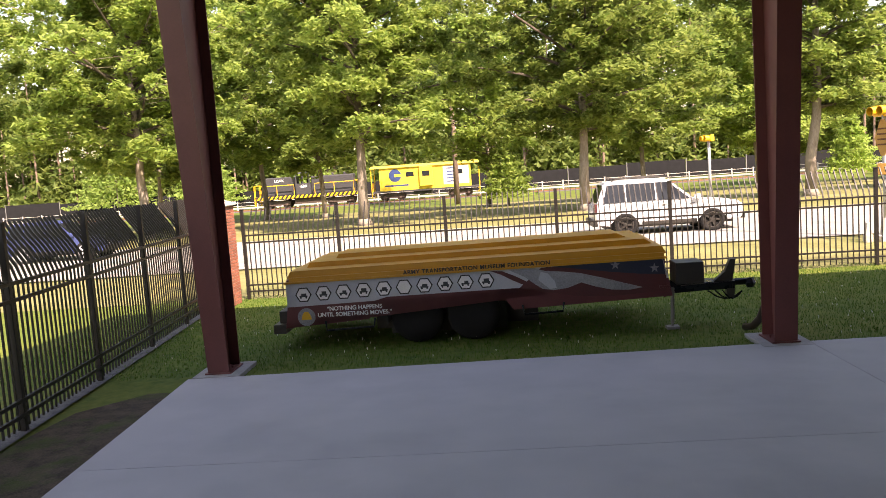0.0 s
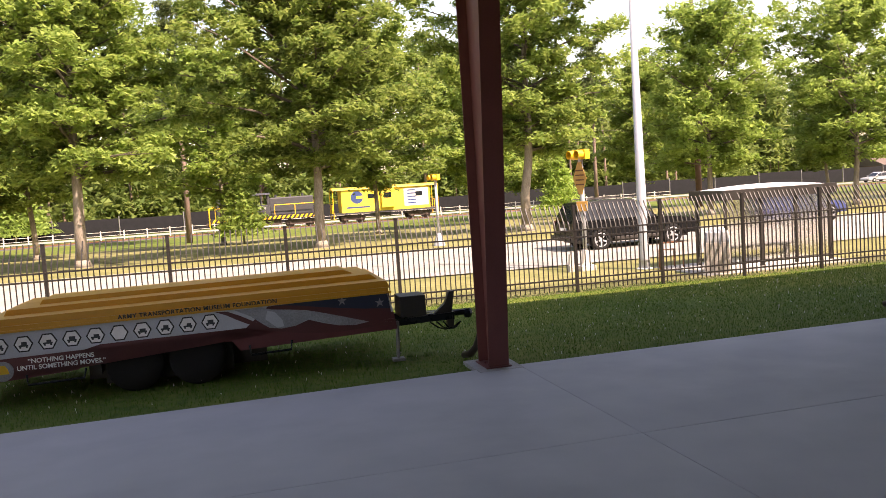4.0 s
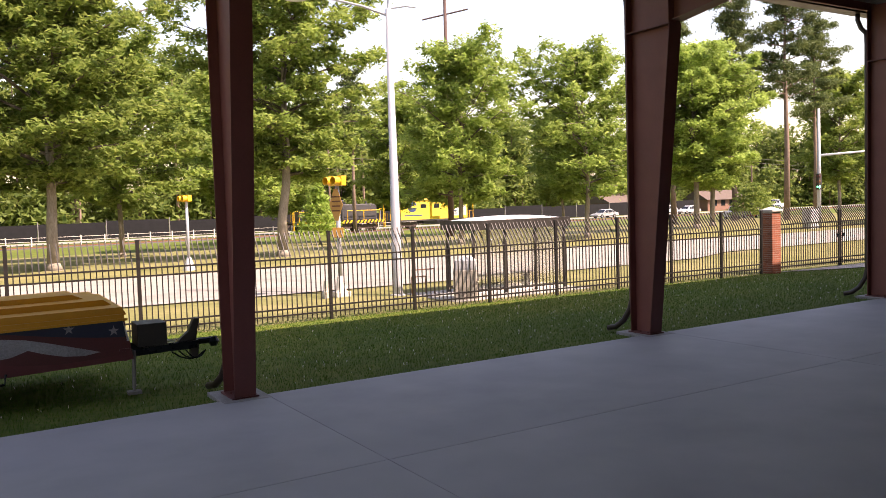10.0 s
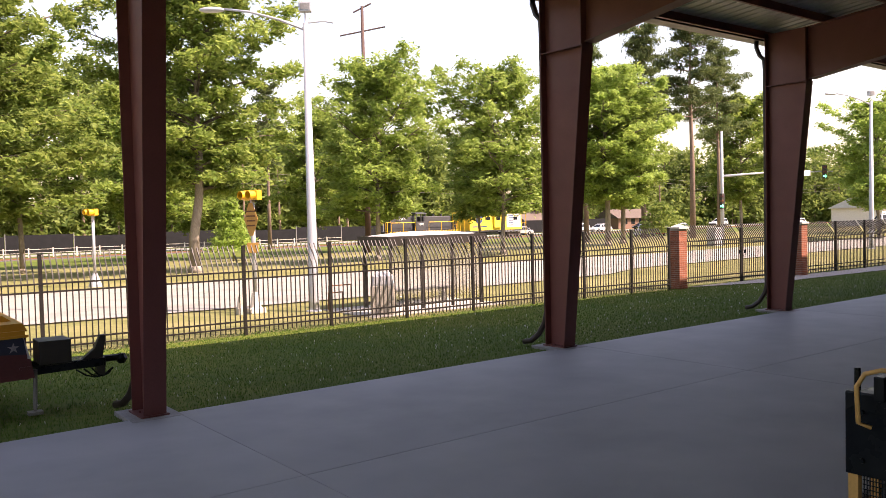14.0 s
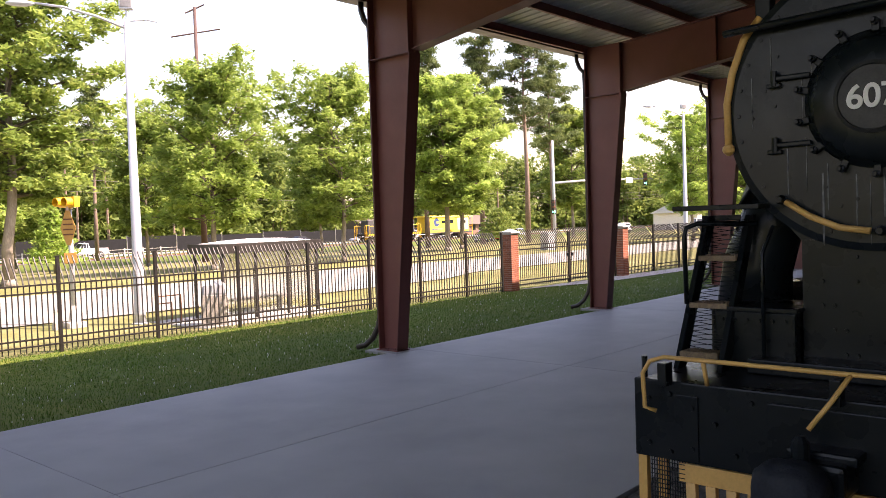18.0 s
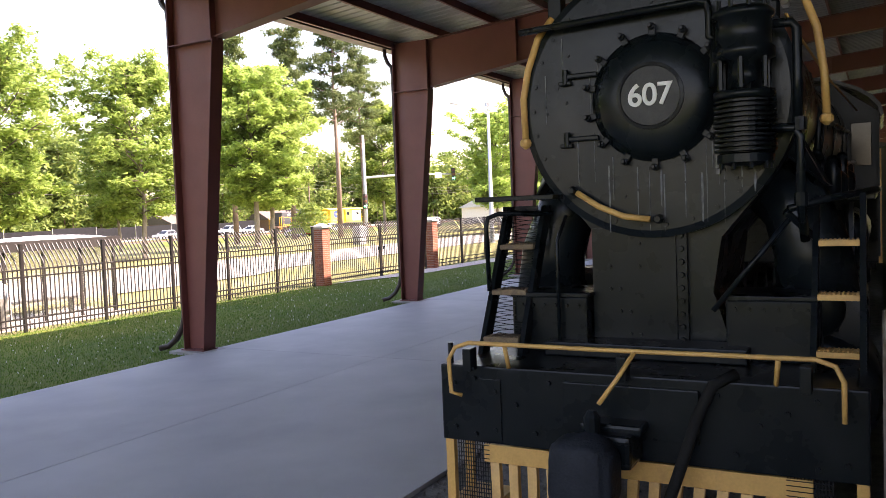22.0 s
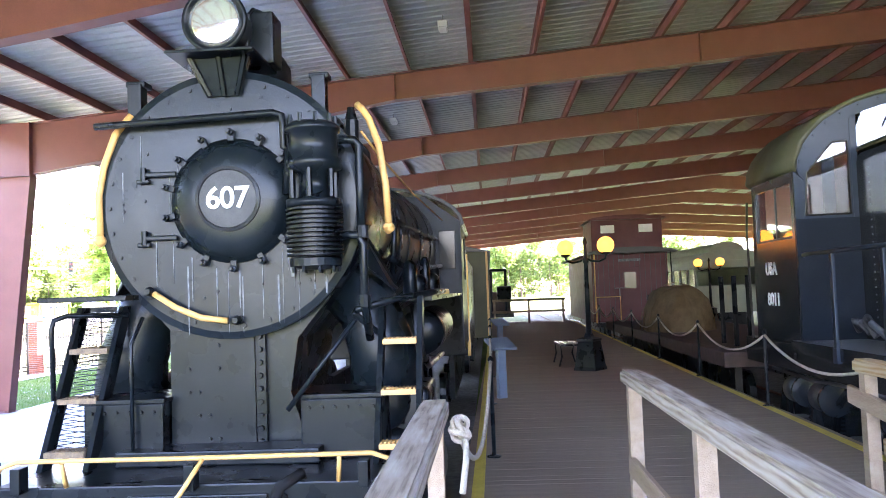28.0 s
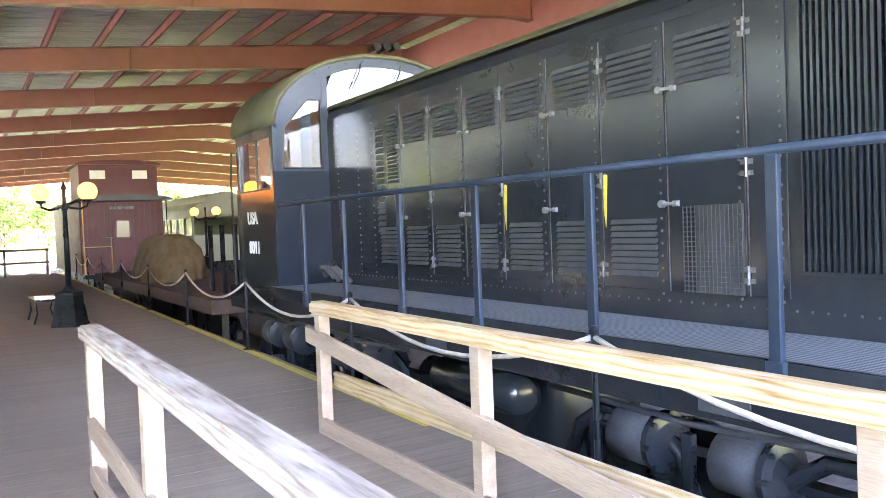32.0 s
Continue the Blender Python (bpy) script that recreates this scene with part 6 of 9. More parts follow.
bm = bmesh.new()
prism(bm, [(14.2, 1.34, 2.3), (14.2, 1.34, 3.5), (14.2, 0.8, 3.9), (14.2, -0.8, 3.9), (14.2, -1.34, 3.5), (14.2, -1.34, 2.3)], (0.04, 0, 0))
lp("cab_front", bm, "cab_navy", "blue-black cab front")
for s in (-1, 1):
    bm = bmesh.new()
    bbox(bm, 14.185, 14.2, s * 1.14 - 0.13, s * 1.14 + 0.13, 2.75, 3.35, 0.01)
    lp("cab_window", bm, "dark_glass")

# ---- tender behind the cab ----
TEN = thing("tender", "black coal tender with an ochre edge line", "tender", at=pose(16.9, YC, 0))
bm = bmesh.new()
bbox(bm, 0, 6.4, -1.36, 1.36, 1.2, 3.05, 0.04)
part("tank", bm, "black_iron", TEN)
bm = bmesh.new()
prism(bm, [(0.6, -1.3, 3.05), (0.6, -1.0, 3.35), (0.6, 1.0, 3.35), (0.6, 1.3, 3.05)], (4.0, 0, 0))
part("coal_bunker", bm, "black_iron", TEN)
bm = bmesh.new()
box(bm, -0.02, 0.03, -1.385, -1.33, 1.2, 3.1)
part("edge_strip", bm, "ochre", TEN)
for x in (0.9, 2.5, 4.0, 5.5):
    for y in (-0.8, 0.8):
        bm = bmesh.new()
        lathe(bm, [(0.1, -0.07), (0.4, -0.06), (0.42, 0.06), (0.1, 0.07)], 20, pose(x, y, 0.42) @ AY)
        part("wheel", bm, "black_iron", TEN)
for y in (-1.0, 1.0):
    bm = bmesh.new()
    box(bm, 0.4, 6.0, y - 0.05, y + 0.05, 0.35, 1.2)
    part("truck_frame", bm, "black_iron", TEN)
# box cars farther along the same track
for x0, L, mat, lab in ((24.4, 9.0, "olive", "olive yellow wooden box car on the exhibit track"), (34.6, 10.0, "loco_grey", "dark grey box car on the exhibit track")):
    c = thing("box_car", lab, "rail car", "exhibit cars", at=pose(x0, YC - 0.3, 0))
    bm = bmesh.new()
    bbox(bm, 0, L, -1.45, 1.45, 1.1, 3.5, 0.03)
    part("body", bm, mat, c)
    bm = bmesh.new()
    prism(bm, [(-0.1, -1.55, 3.5), (-0.1, 0, 3.85), (-0.1, 1.55, 3.5)], (L + 0.2, 0, 0))
    part("roof", bm, "loco_grey", c)
    for k in range(int(L / 0.9)):
        bm = bmesh.new()
        box(bm, 0.4 + 0.9 * k, 0.5 + 0.9 * k, -1.50, -1.45, 1.1, 3.5)
        part("rib", bm, mat, c)
    bm = bmesh.new()
    box(bm, -0.03, 0.0, -1.46, -1.40, 1.1, 3.5)
    part("edge_strip", bm, "ochre", c)
    for x in (1.2, 2.6, L - 2.6, L - 1.2):
        for y in (-0.75, 0.75):
            bm = bmesh.new()
            lathe(bm, [(0.1, -0.07), (0.4, -0.06), (0.42, 0.06), (0.1, 0.07)], 18, pose(x, y, 0.42) @ AY)
            part("wheel", bm, "black_iron", c)
    bm = bmesh.new()
    for y in (-0.9, 0.9):
        box(bm, 0.6, L - 0.6, y - 0.05, y + 0.05, 0.4, 1.1)
    part("under_frame", bm, "black_iron", c)
# rails and sleepers of the exhibit tracks
for yc in (YC, -4.75, -9.8):
    for s in (-1, 1):
        bm = bmesh.new()
        y = yc + s * 0.755
        prism(bm, [(-8, y - 0.07, -0.06), (-8, y + 0.07, -0.06), (-8, y + 0.012, -0.03), (-8, y + 0.036, 0.0), (-8, y - 0.036, 0.0), (-8, y - 0.012, -0.03)], (98, 0, 0))
        structure("trim_rail", bm, "rust", "rusty steel running rail")
# ---- boardwalk between the exhibit tracks ----
DECK = 0.80
BW = thing("floor_boardwalk", "worn brown plank boardwalk with yellow edge lines", "boardwalk", kind="structure")


def edge_left(x):
    return 0.80 - 0.006 * (x - 6)


def edge_right(x):
    return -2.98 - 0.018 * (x - 10)


bm = bmesh.new()
for y in (0.6, -0.4, -1.6, -2.8):
    box(bm, 7.2, 42, y - 0.04, y + 0.04, 0.50, DECK - 0.042)
part("joist", bm, "deck", BW)
bm = bmesh.new()
for x in range(8, 42, 3):
    for y in (0.5, -1.0, -2.7):
        box(bm, x - 0.06, x + 0.06, y - 0.06, y + 0.06, -0.1, 0.52)
part("support_post", bm, "deck", BW)
rng = np.random.default_rng(61)
PL = []
for k in range(3):
    bm = bmesh.new()
    bbox(bm, -0.0708, 0.0708, -1.9, 1.9, -0.04, 0, 0.002)
    PL.append(mesh_of("plank", bm, "deck"))
x = 7.2
k = 0
while x < 42:
    c = (edge_left(x) + edge_right(x)) / 2
    shared("plank", PL[k % 3], BW, pose(x, c, DECK + rng.uniform(-0.001, 0.001), 0, 0, rng.uniform(-0.12, 0.12)))
    x += 0.143
    k += 1
for f, o in ((edge_left, -0.10), (edge_right, 0.10)):
    bm = bmesh.new()
    A = [(f(q) + o - 0.05, f(q) + o + 0.05, q) for q in (7.2, 20, 42)]
    for (a, b, q), (a2, b2, q2) in zip(A, A[1:]):
        prism(bm, [(q, a, DECK + 0.002), (q2, a2, DECK + 0.002), (q2, b2, DECK + 0.002), (q, b, DECK + 0.002)], (0, 0, 0.003))
    part("edge_line", bm, "yellow_line", BW, "worn yellow safety line")
# upper landing on which one stands and the ramp beside it
lane = thing("floor_landing", "plank landing beside the ramp", "landing", kind="structure")
x = -2.0
while x < 7.1:
    bm = bmesh.new()
    bbox(bm, x, x + 0.1416, -0.36, 0.86, DECK - 0.04, DECK, 0.002)
    part("plank", bm, "deck", lane)
    x += 0.143
bm = bmesh.new()
for y in (0.7, 0.2, -0.25):
    box(bm, -2, 7.1, y - 0.04, y + 0.04, 0.5, DECK - 0.042)
for x in (-1.8, 1.5, 4.5, 6.9):
    for y in (0.7, -0.25):
        box(bm, x - 0.05, x + 0.05, y - 0.05, y + 0.05, -0.1, 0.5)
part("joist", bm, "deck", lane)
ramp = thing("floor_ramp", "worn plank walkway between two timber railings", "walkway", kind="structure")
x = 7.05
while x > -2.0:
    bm = bmesh.new()
    bbox(bm, -0.0708, 0.0708, -2.86, -0.40, -0.04, 0, 0.002)
    part("plank", bm, "deck", ramp, at=pose(x, 0, DECK + rng.uniform(-0.001, 0.001), 0, 0, rng.uniform(-0.12, 0.12)))
    x -= 0.143
bm = bmesh.new()
for y in (-0.6, -1.4, -2.7):
    prism(bm, [(7.1, y - 0.04, DECK - 0.045), (-2.0, y - 0.04, DECK - 0.045), (-2.0, y - 0.04, DECK - 0.3), (7.1, y - 0.04, DECK - 0.3)], (0, 0.08, 0))
part("joist", bm, "deck", ramp)


def plank_rail(bm, p, q, w, h, r=0.006):
    """A board of width w (level) and height h from p to q, top at the given height."""
    p, q = Vector(p), Vector(q)
    d = (q - p)
    s = Vector((-d.y, d.x, 0)).normalized() * w / 2
    A = [p - s, p + s, p + s - Vector((0, 0, h)), p - s - Vector((0, 0, h))]
    prism(bm, A, d)
    es = [e for e in bm.edges]
    bmesh.ops.bevel(bm, geom=es, offset=r, segments=3, affect='EDGES')


def railing(name, label, y, x_end, posts, mat, cap_w, boards):
    R = thing(name, label, "railing", "timber railings", at=pose(0, y, 0))
    bm = bmesh.new()
    plank_rail(bm, (x_end, 0, 1.82), (-2.2, 0, 1.82), cap_w, 0.095, 0.016)
    part("cap_rail", bm, mat, R)
    for x in posts:
        zb = DECK - 0.3
        bm = bmesh.new()
        bbox(bm, x - 0.045, x + 0.045, -0.045, 0.045, min(zb, 0.5) - 0.35, 1.776, 0.005)
        part("post", bm, "wood", R)
    for x0, z0, x1, z1, oy, m in boards:
        bm = bmesh.new()
        plank_rail(bm, (x0, oy, z0), (x1, oy, z1), 0.038, 0.13)
        part("board", bm, m, R)
    return R


railing("ramp_railing", "weathered grey timber railing with a rope knot", 0.855, 6.06, (5.97, 4.35, 2.7, 1.05, -0.6), "wood_grey", 0.15, ((6.0, 1.28, -2.2, 1.28, -0.11, "wood"),))
railing("ramp_railing", "sun-bleached timber railing ending at the boardwalk", -0.42, 7.36, (7.27, 5.45, 3.5, 1.5, -0.6), "wood_grey", 0.15, ((7.32, 1.24, -2.2, 1.24, 0.03, "wood"), (7.32, 0.93, -2.2, 0.93, 0.03, "wood")))
railing("ramp_railing", "newer yellow pine railing beside the ramp", -2.09, 7.62, (7.52, 5.3, 3.1, 0.9, -1.2), "wood_new", 0.135, ((7.75, 1.62, -1.0, 0.72, 0.035, "wood"), (7.56, 1.26, -1.0, 1.26, -0.11, "wood_new"), (7.56, 0.93, -1.0, 0.93, 0.03, "wood")))


# ---- rope barriers ----
def rope_run(p, q, sag, label="cream rope slung between posts"):
    p, q = Vector(p), Vector(q)
    bm = bmesh.new()
    tube(bm, [p.lerp(q, t / 12) - Vector((0, 0, sag * 4 * (t / 12) * (1 - t / 12))) for t in range(13)], 0.017, 7)
    return tagged(part("barrier_rope", bm, "rope", None, "", True), label, "rope", "rope barriers")


def rope_post():
    p = thing("rope_post", "thin black iron rope post on the boardwalk edge", "post", "rope posts", at=pose(12.3, edge_right(12.3) + 0.06, DECK))
    bm = bmesh.new()
    tube(bm, [(0, 0, 0.01), (0, 0, 0.92)], 0.02, 8)
    part("pole", bm, "black_iron", p)
    bm = bmesh.new()
    lathe(bm, [(0.07, 0), (0.07, 0.012), (0.025, 0.02)], 12)
    part("foot", bm, "black_iron", p)
    bm = bmesh.new()
    lathe(bm, [(0.01, 0.90), (0.028, 0.92), (0.03, 0.94), (0.012, 0.965)], 10)
    part("finial", bm, "black_iron", p)
    return p


rp = rope_post()
RX = [1.7, 5.24, 8.79, 12.3, 15.9, 19.5, 23.2, 26.8, 30.4, 34.0]
for x in RX:
    if x != 12.3:
        copy_thing(rp, pose(x, edge_right(x) + 0.06, DECK))
for a, b in zip(RX, RX[1:]):
    za = zb = DECK + 0.90
    rope_run((a, edge_right(a) + 0.06, za), (b, edge_right(b) + 0.06, zb), 0.30)
LX = [9.55, 13.2, 16.8, 20.4]
for x in LX:
    copy_thing(rp, pose(x, 0.55, DECK))
for a, b in zip(LX, LX[1:]):
    rope_run((a, 0.55, DECK + 0.92), (b, 0.55, DECK + 0.92), 0.32)
rope_run((6.0, 0.72, 1.62), (9.55, 0.55, DECK + 0.92), 0.42, "cream rope slung from the knot to a post")
# knot on the railing end
bm = bmesh.new()
kc = Vector((5.98, 0.72, 1.66))
for rx, rz, r, dz in ((78, 10, 0.05, 0.02), (60, 70, 0.046, -0.015), (25, -35, 0.05, 0.0), (85, -60, 0.042, 0.03)):
    R = pose(kc.x, kc.y, kc.z + dz, rx, 0, rz)
    tube(bm, [R @ Vector((r * math.cos(q), r * math.sin(q), 0.012 * math.sin(2 * q))) for q in (math.pi * j / 7 for j in range(14))], 0.017, 8, closed=True)
tube(bm, [kc + Vector(v) for v in ((0.0, -0.02, -0.03), (-0.05, -0.03, -0.07), (-0.13, -0.03, -0.13), (-0.2, -0.02, -0.2), (-0.24, -0.01, -0.27))], 0.017, 8)
tagged(part("rope_knot", bm, "rope", None, "", True), "cream rope knotted round the railing end", "rope")


# ---- lamp post with two globes ----
def lamp_post(x, y, s=1.0, z=DECK):
    p = thing("lamp_post", "black cast iron lamp post with two lit globes", "lamp post", "globe lamps", at=pose(x, y, z, 0, 0, -125) @ Matrix.Diagonal((s, s, s, 1)))
    bm = bmesh.new()
    lathe(bm, [(0.33, 0), (0.33, 0.05), (0.31, 0.07), (0.23, 0.55), (0.25, 0.57), (0.25, 0.60), (0.1, 0.64), (0.085, 0.68), (0.06, 0.72)], 4, pose(0, 0, 0, 0, 0, 45))
    part("base", bm, "black_iron", p)
    bm = bmesh.new()
    lathe(bm, [(0.058, 0.68), (0.046, 1.5), (0.04, 2.05), (0.06, 2.08), (0.06, 2.14), (0.035, 2.18), (0.03, 2.42), (0.05, 2.46), (0.02, 2.56)], 14)
    part("shaft", bm, "black_iron", p, smooth=True)
    for s2 in (-1, 1):
        bm = bmesh.new()
        tube(bm, [(0, 0, 2.16), (s2 * 0.12, 0, 2.10), (s2 * 0.29, 0, 2.08), (s2 * 0.42, 0, 2.13), (s2 * 0.44, 0, 2.2)], 0.022, 8)
        lathe(bm, [(0.03, 2.19), (0.085, 2.22), (0.09, 2.25)], 12, pose(s2 * 0.44, 0, 0))
        part("arm", bm, "black_iron", p)
        bm = bmesh.new()
        lathe(bm, [(0.07, 2.245)] + [(0.165 * math.sin(q * math.pi / 10), 2.385 - 0.165 * math.cos(q * math.pi / 10)) for q in range(2, 10)] + [(0.01, 2.55)], 20, pose(s2 * 0.44, 0, 0))
        part("globe", bm, "globe", p, "glowing amber globe", True)
    return p


lamp_post(17.55, -1.36)
lamp_post(34.0, -8.1)
# slatted bench
B = thing("bench", "small dark slatted bench on the boardwalk", "bench", at=pose(18.9, -1.08, DECK, 0, 0, 2))
for k in range(5):
    bm = bmesh.new()
    bbox(bm, -0.6, 0.6, -0.2 + 0.09 * k, -0.13 + 0.09 * k, 0.42, 0.45, 0.006)
    part("slat", bm, "black_iron", B)
for s in (-1, 1):
    bm = bmesh.new()
    tube(bm, [(s * 0.5, -0.2, 0), (s * 0.5, -0.14, 0.2), (s * 0.5, -0.2, 0.42), (s * 0.5, 0.22, 0.42), (s * 0.5, 0.2, 0.2), (s * 0.5, 0.26, 0)], 0.02, 6)
    part("leg", bm, "black_iron", B)
for x, y in ((13.8, 0.40), (22.0, 0.30)):
    S = thing("sign_stand", "blue-grey slanted information stand", "sign", "information stands", at=pose(x, y, DECK, 0, 0, -60))
    bm = bmesh.new()
    bbox(bm, -0.07, 0.07, -0.04, 0.04, 0, 0.78, 0.01)
    part("pedestal", bm, "sign_grey", S)
    bm = bmesh.new()
    bbox(bm, -0.20, 0.20, -0.16, 0.16, -0.02, 0.02, 0.008, pose(0, 0, 0.80, 28, 0, 0))
    part("panel", bm, "sign_grey", S)
# ---- diesel locomotive ----
DY = -4.75
DZ = thing("diesel_locomotive", "black hood diesel locomotive with blue handrails and glazed cab", "locomotive", at=pose(0, DY, 0))
H0, H1 = -7.5, 11.7  # hood ends
HW, CW = 0.82, 1.57  # half widths of hood and cab


def dp(name, bm, mat="diesel", label="", smooth=False, parent=None):
    return part(name, bm, mat, parent or DZ, label, smooth)


prof = [(HW, 1.60), (HW, 3.78), (HW - 0.03, 3.88), (HW - 0.12, 3.97), (HW - 0.3, 4.03), (0, 4.07)]
prof = prof + [(-y, z) for y, z in prof[-2::-1]]
bm = bmesh.new()
prism(bm, [(H0, y, z) for y, z in prof], (H1 - H0, 0, 0))
hood = dp("hood", bm, "diesel", "black engine hood with latched doors")
bm = bmesh.new()
prism(bm, [(H0, HW - 0.10, 3.975), (H0, HW - 0.01, 3.91), (H0, HW + 0.0, 3.925), (H0, HW - 0.10, 3.995)], (H1 - H0, 0, 0))
dp("roof_edge", bm, "olive", "olive drip edge along the hood roof")
# doors, each a shallow panel with hinges, latch and louvres
SE = [4.72, 5.02, 5.68, 6.34, 6.98, 7.64, 8.28, 8.92, 9.56, 10.2]
LV = {}


def louvre_mesh(w, h, n):
    key = (w, h, n)
    if key not in LV:
        bm = bmesh.new()
        for i in range(n):
            z = -h / 2 + h * (i + 0.5) / n
            prism(bm, [(-w / 2, 0, z - h / n * 0.12), (-w / 2, 0.016, z - h / n * 0.42), (-w / 2, 0.02, z - h / n * 0.34), (-w / 2, 0, z + h / n * 0.36)], (w, 0, 0))
        LV[key] = mesh_of("louvre", bm, "louvre")
    return LV[key]


for a, b in zip(SE, SE[1:]):
    bm = bmesh.new()
    bbox(bm, a + 0.012, b - 0.012, HW, HW + 0.016, 1.86, 2.74, 0.005)
    low = dp("lower_door", bm, "diesel")
    bm = bmesh.new()
    bbox(bm, a + 0.012, b - 0.012, HW, HW + 0.016, 2.77, 3.70, 0.005)
    upd = dp("upper_door", bm, "diesel")
    w = (b - a) - 0.2
    if w < 0.2:
        continue
    m = (a + b) / 2
    if m > 5.5:
        shared("louvre", louvre_mesh(round(w, 2), 0.42, 9), low, pose(m, HW + 0.016, 2.16))
    if m < 9.8:
        shared("louvre", louvre_mesh(round(w, 2), 0.34, 7), upd, pose(m, HW + 0.016, 3.42))
    odd = SE.index(a) % 2
    if odd:
        for z, q in ((1.99, low), (2.66, low), (3.52, upd)):
            bm = bmesh.new()
            tube(bm, [(a - 0.002, HW + 0.026, z - 0.06), (a - 0.002, HW + 0.026, z + 0.06)], 0.0105, 6)
            for dz in (-0.035, 0.035):
                box(bm, a - 0.05, a + 0.045, HW + 0.016, HW + 0.020, z + dz - 0.016, z + dz + 0.016)
            dp("hinge", bm, "worn_edge", parent=q)
    else:
        for z, q in ((2.46, low), (3.24, upd)):
            bm = bmesh.new()
            bbox(bm, a - 0.11, a + 0.04, HW + 0.03, HW + 0.052, z - 0.011, z + 0.011, 0.005)
            lathe(bm, [(0.026, 0), (0.026, 0.04)], 8, pose(a + 0.03, HW + 0.016, z, -90))
            box(bm, a - 0.11, a - 0.06, HW + 0.016, HW + 0.034, z - 0.02, z + 0.02)
            dp("latch", bm, "grey_metal", parent=q)
    bm = bmesh.new()
    box(bm, a - 0.007, a + 0.001, HW + 0.004, HW + 0.014, 1.86, 3.70)
    dp("seam_strip", bm, "worn_edge", parent=low)
for x0, x1, z0, z1 in ((9.62, 9.86, 2.85, 3.62), (9.95, 10.14, 2.3, 3.55)):
    shared("louvre", louvre_mesh(round(x1 - x0, 2), round(z1 - z0, 2), 18), hood, pose((x0 + x1) / 2, HW + 0.018, (z0 + z1) / 2))
# wire screen over a grey plate on one lower door
bm = bmesh.new()
box(bm, 5.05, 5.43, HW + 0.016, HW + 0.019, 1.86, 2.44)
dp("screen_plate", bm, "louvre", "grey plate behind a wire screen", parent=hood)
bm = bmesh.new()
for k in range(15):
    tube(bm, [(5.06 + 0.034 * k, HW + 0.024, 1.86), (5.06 + 0.034 * k, HW + 0.024, 2.44)], 0.004, 4)
for k in range(18):
    tube(bm, [(5.05, HW + 0.028, 1.87 + 0.033 * k), (5.54, HW + 0.028, 1.87 + 0.033 * k)], 0.004, 4)
tagged(dp("wire_screen", bm, "louvre", parent=hood), kind="stuff")
# yellow stencilled tags
for x in (6.30, 7.60):
    bm = bmesh.new()
    prism(bm, [(x - 0.03, HW + 0.018, 2.70), (x + 0.012, HW + 0.018, 2.70), (x + 0.02, HW + 0.018, 2.45), (x + 0.0, HW + 0.018, 2.30), (x - 0.012, HW + 0.018, 2.44)], (0, 0.003, 0))
    dp("warning_tag", bm, "yellow_line", "narrow yellow warning tag", parent=hood)
# radiator with upright slats
bm = bmesh.new()
bbox(bm, 2.4, 4.66, HW, HW + 0.03, 2.0, 2.03, 0.004)
bbox(bm, 2.4, 4.66, HW, HW + 0.03, 3.60, 3.63, 0.004)
rad = dp("radiator_frame", bm, "diesel")
bm = bmesh.new()
box(bm, -0.008, 0.008, 0, 0.035, 2.02, 3.61)
sm = mesh_of("radiator_slat", bm, "diesel")
for k in range(56):
    shared("radiator_slat", sm, rad, pose(2.43 + 0.04 * k, HW, 0))
bm = bmesh.new()
for x in SE + [10.6, 11.2]:
    for k in range(22):
        lathe(bm, [(0.011, 0), (0.008, 0.012)], 5, pose(x + 0.055, HW + 0.015, 1.84 + 0.087 * k, -90))
for k in range(90):
    lathe(bm, [(0.009, 0), (0.007, 0.007)], 5, pose(2.5 + 0.1 * k, HW, 1.79, -90))
tagged(dp("rivets", bm, "louvre"), kind="stuff")
# walkway, sill and handrail
bm = bmesh.new()
bbox(bm, H0, 11.72, HW, 1.66, 1.62, 1.66, 0.006)
dp("walkway", bm, "tread", "checker-plate walkway")
bm = bmesh.new()
bbox(bm, H0, 13.6, -1.62, 1.62, 1.28, 1.615, 0.01)
dp("sill", bm, "diesel", "deep black side sill")
bm = bmesh.new()
bbox(bm, H0, 11.72, 1.625, 1.665, 1.52, 1.66, 0.006)
dp("walkway_edge", bm, "diesel")
PX = [1.6, 2.9, 4.2, 5.52, 6.82, 8.05, 9.28, 10.4]
for x in PX:
    bm = bmesh.new()
    bbox(bm, x - 0.035, x + 0.035, 1.655, 1.69, 1.55, 2.66, 0.008)
    bbox(bm, x - 0.05, x + 0.05, 1.645, 1.70, 1.50, 1.66, 0.006)
    dp("handrail_post", bm, "diesel_blue", "faded blue flat post")
bm = bmesh.new()
tube(bm, [(0.5, 1.67, 2.68), (10.9, 1.67, 2.68), (11.3, 1.62, 2.68), (11.6, 1.50, 2.68)], 0.024, 10)
dp("handrail", bm, "diesel_blue", "faded blue tube handrail", True)
# cab: arched end wall with two windows, side wall with sliding window
C0, C1 = 11.6, 13.22


def arch(n=18, o=0.0):
    """Roof line from the near eave to the far one."""
    pts = []
    for k in range(n + 1):
        a = math.pi * k / n
        y = (CW + o) * math.cos(a)
        z = 3.70 + o + 0.95 * math.sin(a)
        pts.append((y, z))
    return pts


ar = arch()
inner = [(y * 0.91, z - 0.13) for y, z in ar]
